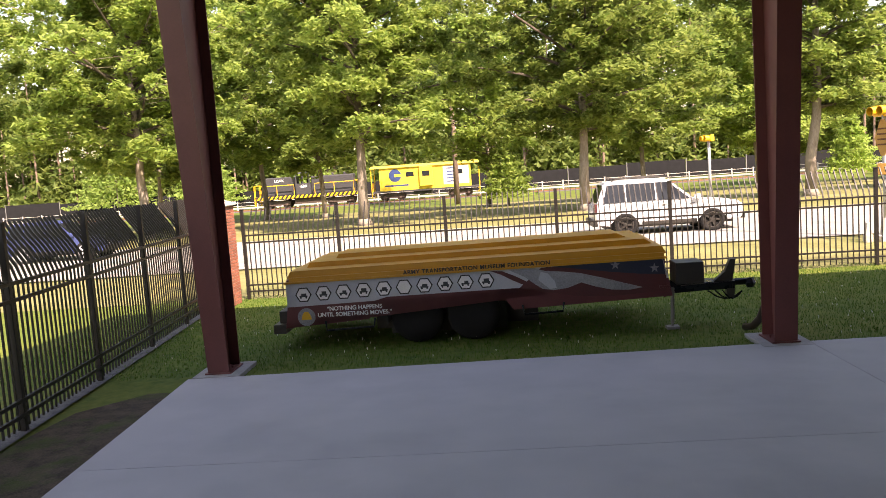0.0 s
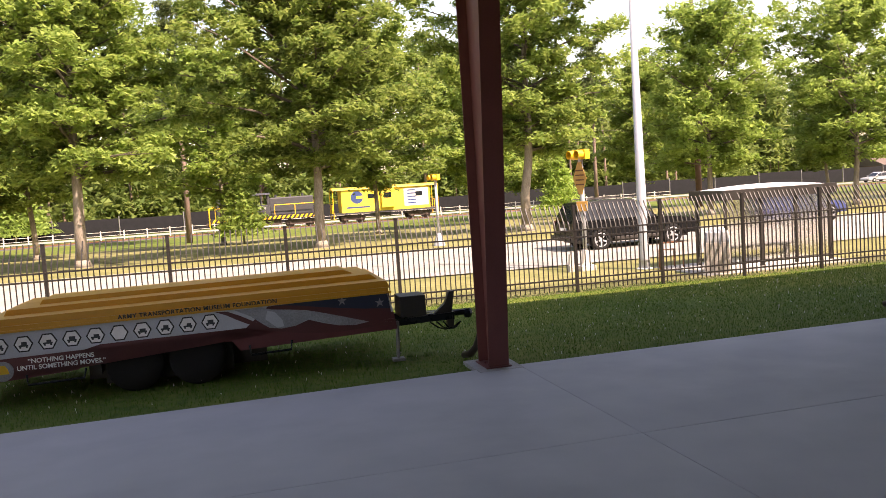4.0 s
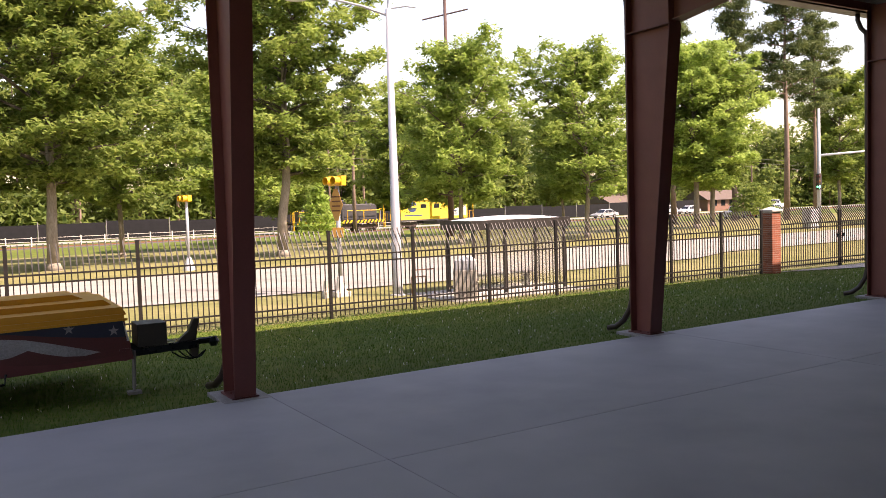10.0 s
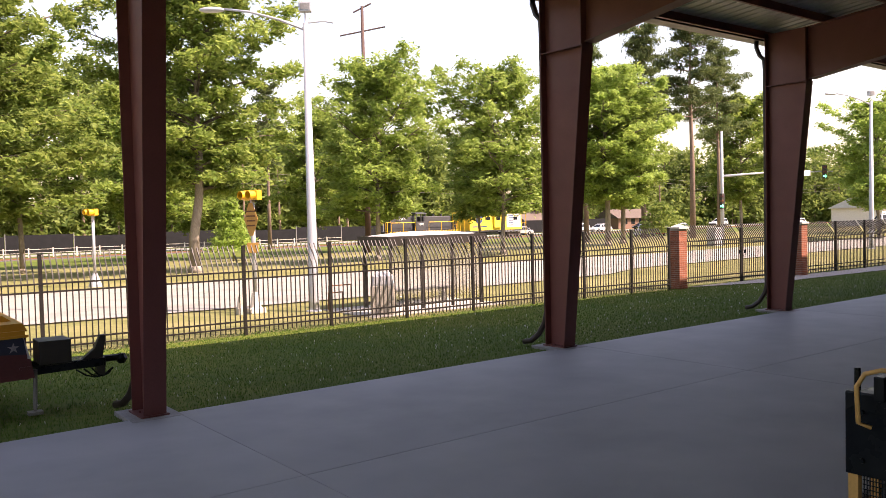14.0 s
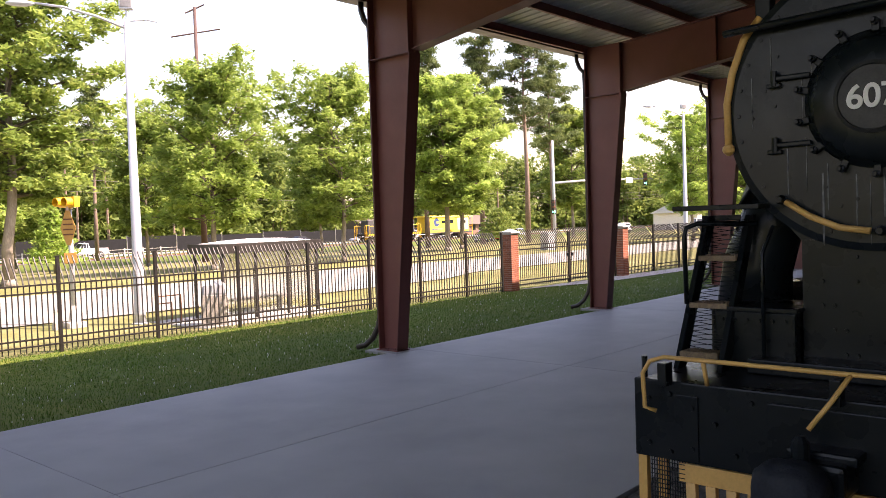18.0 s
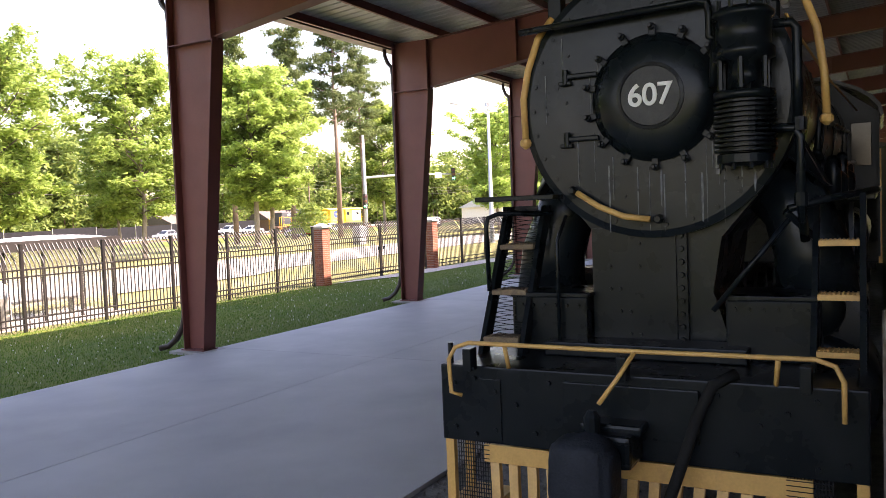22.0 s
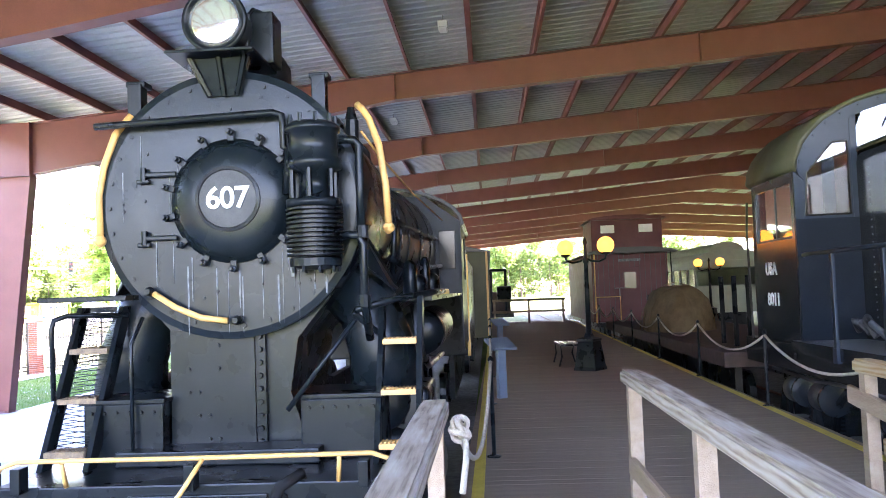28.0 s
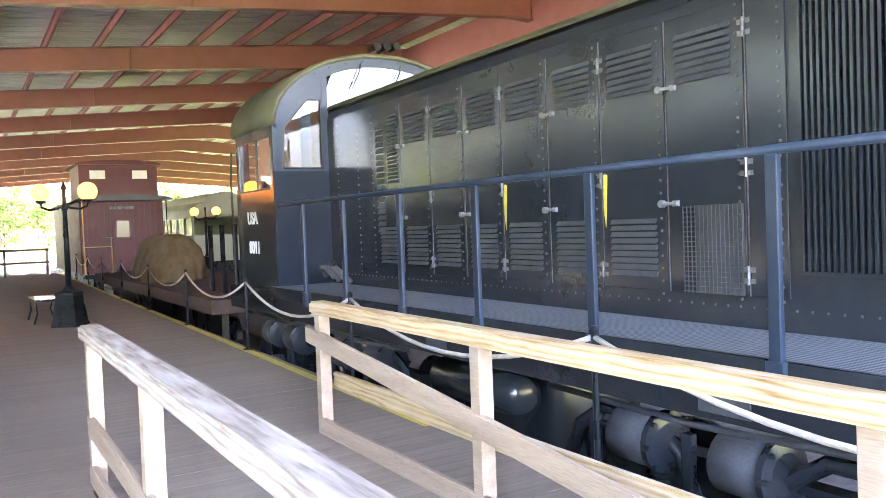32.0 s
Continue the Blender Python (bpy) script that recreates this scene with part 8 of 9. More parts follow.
# ---- things along the drive ----
def flash_beacon(x, y, z_head, label, big):
    b = thing("warning_beacon", label, "beacon", "level crossing beacons", at=pose(x, y, -0.05))
    bm = bmesh.new()
    if big:
        bbox(bm, -0.22, 0.22, -0.22, 0.22, 0, 0.16, 0.03)
        lathe(bm, [(0.16, 0.16), (0.14, 0.24), (0.10, 0.5), (0.08, 0.58)], 16)
    else:
        lathe(bm, [(0.28, 0), (0.26, 0.08), (0.12, 0.5), (0.1, 0.56)], 14)
    part("pedestal", bm, "capstone" if big else "pole", b)
    bm = bmesh.new()
    tube(bm, [(0, 0, 0.3), (0, 0, z_head + 0.1)], 0.062, 12)
    part("pole", bm, "pole", b, smooth=True)
    R = pose(0, 0, z_head, 0, 0, -75) @ Matrix.Scale(0.68, 4)
    for s in (-1, 1):
        bm = bmesh.new()
        bbox(bm, s * 0.24 - 0.2, s * 0.24 + 0.2, -0.12, 0.14, -0.2, 0.2, 0.03)
        h = part("lamp_head", bm, "safety_yellow", b, at=R)
        bm = bmesh.new()
        lathe(bm, [(0.165, 0), (0.17, 0.3), (0.155, 0.3), (0.15, 0.02)], 18, pose(s * 0.24, -0.12, 0, 90), cap=False)
        part("visor", bm, "safety_yellow", h)
        bm = bmesh.new()
        lathe(bm, [(0.15, 0.01), (0.05, 0.03)], 18, pose(s * 0.24, -0.12, 0, 90))
        part("lens", bm, "ink", h)
    if big:
        bm = bmesh.new()
        d = [(0.40, 0), (0.1, 0.52), (-0.1, 0.52), (-0.40, 0), (-0.1, -0.52), (0.1, -0.52)]
        prism(bm, [(u * 0.56, -0.07, z_head - 0.66 + w * 0.86) for u, w in d], (0, -0.012, 0), pose(0, 0, 0, 0, 0, -60))
        sg = part("sign_plate", bm, "amber_sign", b, "amber hexagonal warning sign")
        for k in range(4):
            bm = bmesh.new()
            box(bm, -0.14, 0.14, -0.088, -0.083, z_head - 0.46 - 0.13 * k, z_head - 0.42 - 0.13 * k, pose(0, 0, 0, 0, 0, -60))
            part("sign_bar", bm, "rust", sg)
        bm = bmesh.new()
        bbox(bm, -0.16, 0.16, -0.09, -0.07, z_head - 1.58, z_head - 1.3, 0.01, pose(0, 0, 0, 0, 0, -40))
        part("lower_plate", bm, "amber_sign", b)
        bm = bmesh.new()
        bbox(bm, -0.56, -0.38, -0.15, 0.05, 0, 0.2, 0.02)
        prism(bm, [(-0.54, -0.1, 0.2), (-0.40, -0.1, 0.2), (-0.43, -0.1, 0.5), (-0.51, -0.1, 0.5)], (0, 0.1, 0))
        part("junction_box", bm, "litter_bin", b)
    return b


flash_beacon(10.9, 22.05, 3.25, "yellow twin warning beacon with amber sign on a pale pole", True)
flash_beacon(10.45, 36.5, 3.08, "yellow twin warning beacon on a slim pale pole", False)

# street lamp with one long arm and a flood light on its head
SL = thing("street_lamp", "tall tapered aluminium street lamp with a flood light", "street lamp", at=pose(12.2, 21.1, -0.05))
bm = bmesh.new()
lathe(bm, [(0.15, 0), (0.145, 0.3), (0.075, 7.9)], 16)
part("pole", bm, "pole", SL, smooth=True)
bm = bmesh.new()
lathe(bm, [(0.22, 0), (0.22, 0.03), (0.16, 0.05)], 16)
part("base_flange", bm, "pole", SL)
bm = bmesh.new()
ad = Vector((-0.83, 0.56, 0))
tube(bm, [Vector((0, 0, 7.72)), ad * 0.7 + Vector((0, 0, 8.0)), ad * 1.5 + Vector((0, 0, 8.22)), ad * 2.2 + Vector((0, 0, 8.30))], 0.042, 10, 0.028)
part("arm", bm, "pole", SL, smooth=True)
bm = bmesh.new()
bmesh.ops.create_uvsphere(bm, u_segments=16, v_segments=10, radius=1)
bmesh.ops.transform(bm, matrix=Matrix.Translation(ad * 2.5 + Vector((0, 0, 8.28))) @ Matrix.Rotation(math.atan2(ad.y, ad.x), 4, 'Z') @ Matrix.Diagonal((0.35, 0.12, 0.08, 1)), verts=bm.verts)
part("lamp_head", bm, "pole", SL, smooth=True)
bm = bmesh.new()
bbox(bm, -0.17, 0.17, -0.1, 0.1, 8.2, 8.46, 0.02, pose(0, 0, 0, 0, 0, -34))
tube(bm, [(0, 0, 7.85), (0, 0, 8.2)], 0.025, 8)
fl = part("flood_light", bm, "pole", SL)
bm = bmesh.new()
bbox(bm, -0.13, 0.13, -0.112, -0.1, 8.25, 8.42, 0.005, pose(0, 0, 0, 0, 0, -34))
part("flood_lens", bm, "grey_metal", fl)
bm = bmesh.new()
tube(bm, [(0, 0, 7.9), (0.4, -0.28, 7.95), (0.62, -0.43, 7.9)], 0.02, 6)
part("bracket_stub", bm, "pole", SL)

# bus shelter: bronze frame, clear panels, white domed roof
BS = thing("bus_shelter", "bus shelter with clear panels and a white domed roof", "bus shelter", at=pose(13.6, 19.35, -0.05, 0, 0, -1.5))
W, D, H = 3.1, 1.35, 1.98
for x in (0, W / 3, 2 * W / 3, W):
    for y in (0, D):
        if y == D and 0 < x < W:
            continue
        bm = bmesh.new()
        bbox(bm, x - 0.035, x + 0.035, y - 0.035, y + 0.035, 0, H - 0.1, 0.006)
        part("post", bm, "bronze", BS)
for y, x0, x1, z in ((0, 0, W, 0.12), (D, 0, W, 0.12), (0, 0, W, H - 0.16)):
    bm = bmesh.new()
    box(bm, x0 + 0.035, x1 - 0.035, y - 0.025, y + 0.025, z, z + 0.05)
    part("rail", bm, "bronze", BS)
for k in range(3):
    bm = bmesh.new()
    box(bm, W / 3 * k + 0.036, W / 3 * (k + 1) - 0.036, -0.004, 0.004, 0.17, H - 0.16)
    g = part("clear_panel", bm, "shelter_glass", BS)
    g.visible_shadow = False
bm = bmesh.new()
box(bm, W - 0.004, W + 0.004, 0.036, D - 0.036, 0.17, H - 0.16)
g = part("clear_panel", bm, "shelter_glass", BS)
g.visible_shadow = False
bm = bmesh.new()
box(bm, -0.14, W + 0.14, -0.14, -0.10, H - 0.20, H + 0.06)
box(bm, -0.14, W + 0.14, D + 0.10, D + 0.14, H - 0.20, H + 0.06)
box(bm, -0.14, -0.10, -0.10, D + 0.10, H - 0.20, H + 0.06)
box(bm, W + 0.10, W + 0.14, -0.10, D + 0.10, H - 0.20, H + 0.06)
part("roof_fascia", bm, "bronze", BS)
bm = bmesh.new()
n = 14
gv = [[bm.verts.new((-0.1 + (W + 0.2) * i / n, -0.1 + (D + 0.2) * j / n, H + 0.03 + 0.13 * (math.sin(math.pi * i / n) ** 0.55) * (math.sin(math.pi * j / n) ** 0.55))) for j in range(n + 1)] for i in range(n + 1)]
for i in range(n):
    for j in range(n):
        bm.faces.new((gv[i][j], gv[i + 1][j], gv[i + 1][j + 1], gv[i][j + 1]))
ob = part("roof_dome", bm, "dome", BS, "white translucent dome", True)
ob.modifiers.new("thickness", 'SOLIDIFY').thickness = 0.01
bm = bmesh.new()
bbox(bm, 0.5, W - 0.4, D - 0.5, D - 0.12, 0.42, 0.47, 0.01)
for x in (0.7, W - 0.6):
    box(bm, x - 0.03, x + 0.03, D - 0.4, D - 0.2, 0, 0.42)
part("seat", bm, "grey_metal", BS)
bm = bmesh.new()
bbox(bm, 12.5, 17.0, 18.5, 21.2, -0.12, -0.03, 0.01)
structure("pavement_pad", bm, "path", "concrete pad under the bus shelter")
LB = thing("litter_bin", "square pebble-faced litter bin with a pale hood", "litter bin", at=pose(13.12, 19.02, -0.05, 0, 0, -38))
bm = bmesh.new()
bbox(bm, -0.31, 0.31, -0.31, 0.31, 0, 0.78, 0.02)
part("body", bm, "litter_bin", LB)
bm = bmesh.new()
lathe(bm, [(0.42, 0.78), (0.42, 0.83), (0.36, 1.02), (0.2, 1.12)], 4, pose(0, 0, 0, 0, 0, 45))
part("hood", bm, "metal_roof", LB)
RK = thing("bike_rack", "low rusty tube rack beside the lamp pole", "rack", at=pose(12.75, 20.6, -0.05))
bm = bmesh.new()
tube(bm, [(-0.35, 0, 0), (-0.35, 0, 0.72), (0.35, 0, 0.72), (0.35, 0, 0)], 0.025, 8)
part("hoop", bm, "rust", RK)
bm = bmesh.new()
tube(bm, [(-0.2, 0.3, 0), (-0.2, 0.3, 0.5), (0.25, 0.3, 0.5), (0.25, 0.3, 0)], 0.025, 8)
part("hoop", bm, "rust", RK)

# traffic signal on its mast
TS = thing("traffic_signal", "traffic signal with a long mast arm, lights green", "traffic signal", at=pose(53.2, 35.3, -0.05))
bm = bmesh.new()
lathe(bm, [(0.15, 0), (0.09, 8.2)], 14)
part("pole", bm, "pole", TS, smooth=True)
bm = bmesh.new()
tube(bm, [(0, 0, 5.0), (5, -0.4, 5.3), (14, -1, 5.5)], 0.09, 10, 0.05)
part("mast_arm", bm, "pole", TS, smooth=True)
for x, y, z in ((-0.25, -0.15, 3.2), (12.6, -1.05, 5.45)):
    bm = bmesh.new()
    bbox(bm, x - 0.18, x + 0.18, y - 0.12, y + 0.12, z - 0.55, z + 0.55, 0.03)
    h = part("signal_head", bm, "ink", TS)
    for k, m in ((0.36, "flag_red"), (0, "rust"), (-0.36, "green_glow")):
        bm = bmesh.new()
        lathe(bm, [(0.13, 0), (0.05, 0.05)], 14, pose(x - 0.13, y - 0.08, z + k, 0, -90, 30))
        part("lens", bm, m, h)
bm = bmesh.new()
bbox(bm, 9.6, 10.8, -0.85, -0.82, 5.1, 5.55, 0.01)
part("street_sign", bm, "white_paint", TS, "blank pale street sign")
bm = bmesh.new()
bbox(bm, -1.5, -0.6, -0.4, 0.3, 0, 1.35, 0.03)
part("control_cabinet", bm, "metal_roof", TS)
copy_thing(SL, pose(51.8, 24.2, -0.05, 0, 0, 8) @ Matrix.Diagonal((1.1, 1.1, 1.12, 1)))

# rust-red steel utility pole and a few wires
UP = thing("utility_pole", "tall rust-red steel utility pole with crossarms", "utility pole", at=pose(41.6, 64.5, ground_z(64)))
bm = bmesh.new()
lathe(bm, [(0.28, 0), (0.13, 22.4)], 12)
part("shaft", bm, "pole_rust", UP, smooth=True)
for z, L in ((22.1, 0.9), (20.0, 2.3)):
    bm = bmesh.new()
    tube(bm, [(-L * 0.75, L * 0.5, z - 0.25), (L * 0.75, -L * 0.5, z + 0.55)], 0.07, 8)
    part("crossarm", bm, "pole_rust", UP)
for z, y, x0, x1 in ((7.5, 88, 40, 190), (8.2, 88, 40, 190), (6.9, 88.5, 40, 190)):
    bm = bmesh.new()
    tube(bm, [(x0 + (x1 - x0) * k / 20, y, z - 1.2 * math.sin(math.pi * (k % 10) / 10)) for k in range(21)], 0.02, 4)
    tagged(part("overhead_wire", bm, "steel"), "thin overhead wire between poles", "wire", "overhead wires")
for x in (40, 115, 190):
    p = thing("wire_pole", "brown timber wire pole by the far road", "utility pole", "wire poles", at=pose(x, 88, ground_z(88)))
    bm = bmesh.new()
    tube(bm, [(0, 0, 0), (0, 0, 10)], 0.15, 8, 0.1)
    part("shaft", bm, "bark_pine", p)

# white post-and-rail fence and dark screened fence along the far road
def post_fence():
    f = thing("rail_fence", "low white post and rail fence", "fence", "far rail fence", at=pose(-60, 100.2, ground_z(100)))
    for x in (0, 2.5):
        bm = bmesh.new()
        box(bm, x - 0.055, x + 0.055, -0.055, 0.055, 0, 1.1)
        part("post", bm, "capstone", f)
    for z in (0.52, 0.92):
        bm = bmesh.new()
        box(bm, 0.055, 4.945, -0.02, 0.02, z, z + 0.045)
        part("rail", bm, "capstone", f)
    return f


pf = post_fence()
for k in range(1, 24):
    copy_thing(pf, pose(-60 + 5 * k, 100.2, ground_z(100)))
sc = thing("screen_fence", "dark fabric screen on a tall far fence", "fence", at=pose(0, 114, ground_z(114)))
for k in range(34):
    bm = bmesh.new()
    box(bm, -140 + 8 * k, -132.1 + 8 * k, -0.02, 0.02, 0.05, 2.3 + 0.15 * math.sin(k * 2.3))
    part("screen", bm, "screen", sc)
    bm = bmesh.new()
    box(bm, -140.05 + 8 * k, -139.95 + 8 * k, -0.06, -0.02, 0, 2.6)
    part("post", bm, "grey_metal", sc)

# low houses and a pale-roofed building far off
for x, y, w, d, h, rz, wall, roof, lab in ((118, 124, 11, 7, 2.3, 12, "house_wall", "shingle", "low brick house with a brown shingle roof"), (142, 118, 10, 7, 2.3, -8, "house_wall", "shingle", "low brick house with a brown shingle roof"),
                                           (152, 72, 13, 8, 3.2, 20, "capstone", "metal_roof", "pale building with a grey metal roof")):
    b = thing("house", lab, "house", "far buildings", at=pose(x, y, ground_z(y), 0, 0, rz))
    bm = bmesh.new()
    box(bm, -w / 2, w / 2, -d / 2, d / 2, 0, h)
    part("wall", bm, wall, b)
    bm = bmesh.new()
    prism(bm, [(-w / 2 - 0.5, -d / 2 - 0.6, h), (-w / 2 - 0.5, d / 2 + 0.6, h), (-w / 2 - 0.5, 0, h + d * 0.28)], (w + 1, 0, 0))
    part("roof", bm, roof, b)
    for k in range(4):
        bm = bmesh.new()
        bbox(bm, -w / 2 + 1.4 + k * (w - 3.4) / 3, -w / 2 + 2.5 + k * (w - 3.4) / 3, -d / 2 - 0.04, -d / 2, 1.0, 2.2, 0.01)
        part("window", bm, "dark_glass", b)
# ---- vehicles ----
def car(label, paint, L, W, H, kind="suv", at=None, group="", rim="alloy"):
    """A car along +x, standing on z = 0, built about its middle."""
    c = thing("car", label, "car", group, at=at)
    h, r = L / 2, 0.39 if kind != "sedan" else 0.32
    zb, belt = (0.42, H * 0.60) if kind != "sedan" else (0.34, H * 0.58)
    wb = L * 0.29
    lower = [(-h, 0.45), (-h + 0.02, belt - 0.05), (-h + 0.10, belt), (h * 0.38, belt), (h * 0.93, belt - 0.12), (h, belt - 0.30), (h, 0.42), (h - 0.12, zb)]

    def well(xc):
        return [(xc + (r + 0.07) * math.cos(a), 0.36 + (r + 0.06) * math.sin(a)) for a in (math.pi * k / 8 for k in range(9))]

    poly = lower + well(wb + 0.02) + well(-wb - 0.05) + [(-h + 0.1, zb)]
    bm = bmesh.new()
    prism(bm, [(x, -W / 2, z) for x, z in poly], (0, W, 0))
    es = [e for e in bm.edges if abs(e.verts[0].co.y - e.verts[1].co.y) < 1e-6]
    bmesh.ops.bevel(bm, geom=es, offset=0.05, segments=2, affect='EDGES', clamp_overlap=True)
    part("body", bm, paint, c)
    # cabin narrows to the roof
    if kind == "pickup":
        top = [(-0.35, belt), (-0.2, H - 0.04), (h * 0.12, H), (h * 0.40, belt)]
    elif kind == "sedan":
        top = [(-h + 0.5, belt), (-h * 0.42, H - 0.02), (h * 0.05, H), (h * 0.48, belt)]
    else:
        top = [(-h + 0.06, belt), (-h + 0.34, H - 0.06), (-h * 0.5, H), (h * 0.0, H - 0.02), (h * 0.36, belt)]
    bm = bmesh.new()
    n = len(top)
    rings = []
    for s in (-1, 1):
        rings.append([bm.verts.new((x, s * (W / 2 - 0.03 - 0.20 * (z - belt) / (H - belt)), z)) for x, z in top])
    bm.faces.new(rings[0][::-1]), bm.faces.new(rings[1])
    for j in range(n):
        bm.faces.new((rings[0][j], rings[0][(j + 1) % n], rings[1][(j + 1) % n], rings[1][j]))
    bmesh.ops.bevel(bm, geom=bm.edges[:], offset=0.04, segments=2, affect='EDGES')
    part("cabin", bm, paint, c)
    # panes lie on the cabin's sides
    zt, z0 = H - 0.12, belt + 0.03
    xr, xf = top[0][0] + 0.12, top[-1][0] - 0.12
    cuts = [xr + 0.05, xr + (xf - xr) * 0.28, xr + (xf - xr) * 0.62, xf]

    def edge_x(z, front):
        (xa, za), (xb, zb2) = (top[-1], top[-2]) if front else (top[0], top[1])
        return xa + (xb - xa) * (z - za) / (zb2 - za)

    for s in (-1, 1):
        for a, b in zip(cuts, cuts[1:]):
            if b - a < 0.25:
                continue
            pts = []
            for x, z in ((a, z0), (b, z0), (b, zt), (a, zt)):
                x = min(x - 0.03, edge_x(z, True) - 0.1) if x == b else max(x + 0.03, edge_x(z, False) + 0.1)
                pts.append((x, s * (W / 2 - 0.022 - 0.20 * (z - belt) / (H - belt)), z))
            bm = bmesh.new()
            prism(bm, pts, (0, s * 0.006, 0))
            part("side_window", bm, "dark_glass", c)
    for front in (True, False):
        pts = []
        for z, e in ((z0 + 0.02, 1), (z0 + 0.02, -1), (zt, -1), (zt, 1)):
            x = edge_x(z, front) + (0.012 if front else -0.012)
            pts.append((x, e * (W / 2 - 0.14 - 0.20 * (z - belt) / (H - belt)), z))
        bm = bmesh.new()
        prism(bm, pts, (0.004 if front else -0.004, 0, 0.003))
        part("windscreen" if front else "rear_window", bm, "dark_glass", c)
    wheels = []
    tm, rm = None, None
    for sx in (wb, -wb - 0.03):
        for s in (-1, 1):
            if tm is None:
                bm = bmesh.new()
                lathe(bm, [(0.04, -0.06), (r * 0.62, -0.07), (r * 0.64, -0.11), (r * 0.92, -0.12), (r, -0.07), (r, 0.07), (r * 0.92, 0.12), (r * 0.64, 0.11), (r * 0.62, 0.07), (0.04, 0.06)], 24, pose(0, 0, 0, 90))
                tm = mesh_of("wheel", bm, "rubber", True)
                bm = bmesh.new()
                lathe(bm, [(r * 0.66, 0.112), (r * 0.60, 0.118), (r * 0.56, 0.10)], 20, pose(0, 0, 0, 90), cap=False)
                lathe(bm, [(0.07, 0.10), (0.05, 0.115)], 12, pose(0, 0, 0, 90))
                for k in range(5):
                    box(bm, 0.05, r * 0.6, -0.03, 0.03, 0.09, 0.115, pose(0, 0, 0, 90) @ Matrix.Rotation(k * 1.2566, 4, 'Z'))
                rm = mesh_of("rim", bm, rim)
            w = shared("wheel", tm, c, pose(sx, s * (W / 2 - 0.10), r))
            shared("rim", rm, w, pose(0, 0, 0, 0, 0, 0 if s < 0 else 180))
            wheels.append(w)
    for s in (-1, 1):
        bm = bmesh.new()
        bbox(bm, h - 0.12, h + 0.005, s * (W / 2 - 0.24) - 0.16, s * (W / 2 - 0.24) + 0.16, belt - 0.36, belt - 0.22, 0.02)
        part("headlight", bm, "globe_white", c)
        bm = bmesh.new()
        bbox(bm, -h - 0.01, -h + 0.08, s * (W / 2 - 0.12) - 0.08, s * (W / 2 - 0.12) + 0.08, belt - 0.28, belt + 0.02, 0.015)
        part("tail_light", bm, "flag_red", c)
        bm = bmesh.new()
        bbox(bm, h * 0.34, h * 0.42, s * (W / 2 + 0.07) - 0.08, s * (W / 2 + 0.07) + 0.08, belt + 0.02, belt + 0.16, 0.02)
        part("mirror", bm, paint, c)
        for x in (-0.05 * L, 0.14 * L):
            bm = bmesh.new()
            box(bm, x, x + 0.16, s * W / 2 - 0.012, s * W / 2 + 0.012, belt - 0.14, belt - 0.11)
            part("door_handle", bm, "ink", c)
        bm = bmesh.new()
        for x in (-0.17 * L, 0.03 * L, 0.2 * L):
            box(bm, x - 0.004, x + 0.004, s * W / 2 - 0.006, s * W / 2 + 0.003, 0.45, belt - 0.02)
        part("door_seam", bm, "ink", c)
        bm = bmesh.new()
        bbox(bm, -wb + r + 0.1, wb - r - 0.1, s * W / 2 - 0.04, s * W / 2 + 0.02, zb - 0.06, zb + 0.05, 0.015)
        part("sill_trim", bm, "ink", c)
        if kind == "suv":
            bm = bmesh.new()
            tube(bm, [(-h * 0.75, s * (W / 2 - 0.3), H - 0.02), (-h * 0.7, s * (W / 2 - 0.3), H + 0.05), (0, s * (W / 2 - 0.3), H + 0.05), (h * 0.04, s * (W / 2 - 0.3), H)], 0.018, 6)
            part("roof_rail", bm, "ink", c)
    for x, nm in ((h, "front_bumper"), (-h, "rear_bumper")):
        bm = bmesh.new()
        bbox(bm, x - 0.1, x + 0.06, -W / 2 + 0.03, W / 2 - 0.03, 0.38, 0.58, 0.03)
        part(nm, bm, "ink" if kind == "suv" else paint, c)
    bm = bmesh.new()
    box(bm, -h + 0.3, h - 0.3, -W / 2 + 0.25, W / 2 - 0.25, 0.28, 0.5)
    part("underbody", bm, "ink", c)
    bm = bmesh.new()
    bbox(bm, -h - 0.015, -h + 0.0, -0.26, 0.26, 0.72, 0.86, 0.004)
    part("plate", bm, "white_paint", c)
    if kind == "pickup":
        bm = bmesh.new()
        box(bm, -h + 0.12, -0.5, -W / 2 + 0.12, W / 2 - 0.12, belt - 0.0, belt + 0.004)
        part("bed", bm, "ink", c)
    return c, wheels


ROAD_Z = -0.055
white_suv = car("white off-road suv driving on the asphalt drive", "car_white", 4.65, 1.9, 1.80, rim="ink")
blue_suv = car("blue compact suv driving on the asphalt drive", "car_blue", 4.15, 1.74, 1.62)
dark_suv = car("dark grey suv driving on the asphalt drive", "car_dark", 4.85, 1.95, 1.78)
far_car = car("white car driving along the far road", "car_white", 4.6, 1.8, 1.5, "sedan")
far_pickup = car("white pickup truck driving along the far road", "car_white", 5.6, 2.0, 1.9, "pickup")
far_suv = car("white suv driving along the far road", "car_white", 4.7, 1.85, 1.65)
far_dark = car("dark car driving along the far road", "car_dark", 4.6, 1.8, 1.5, "sedan")
GZ = ground_z(106)
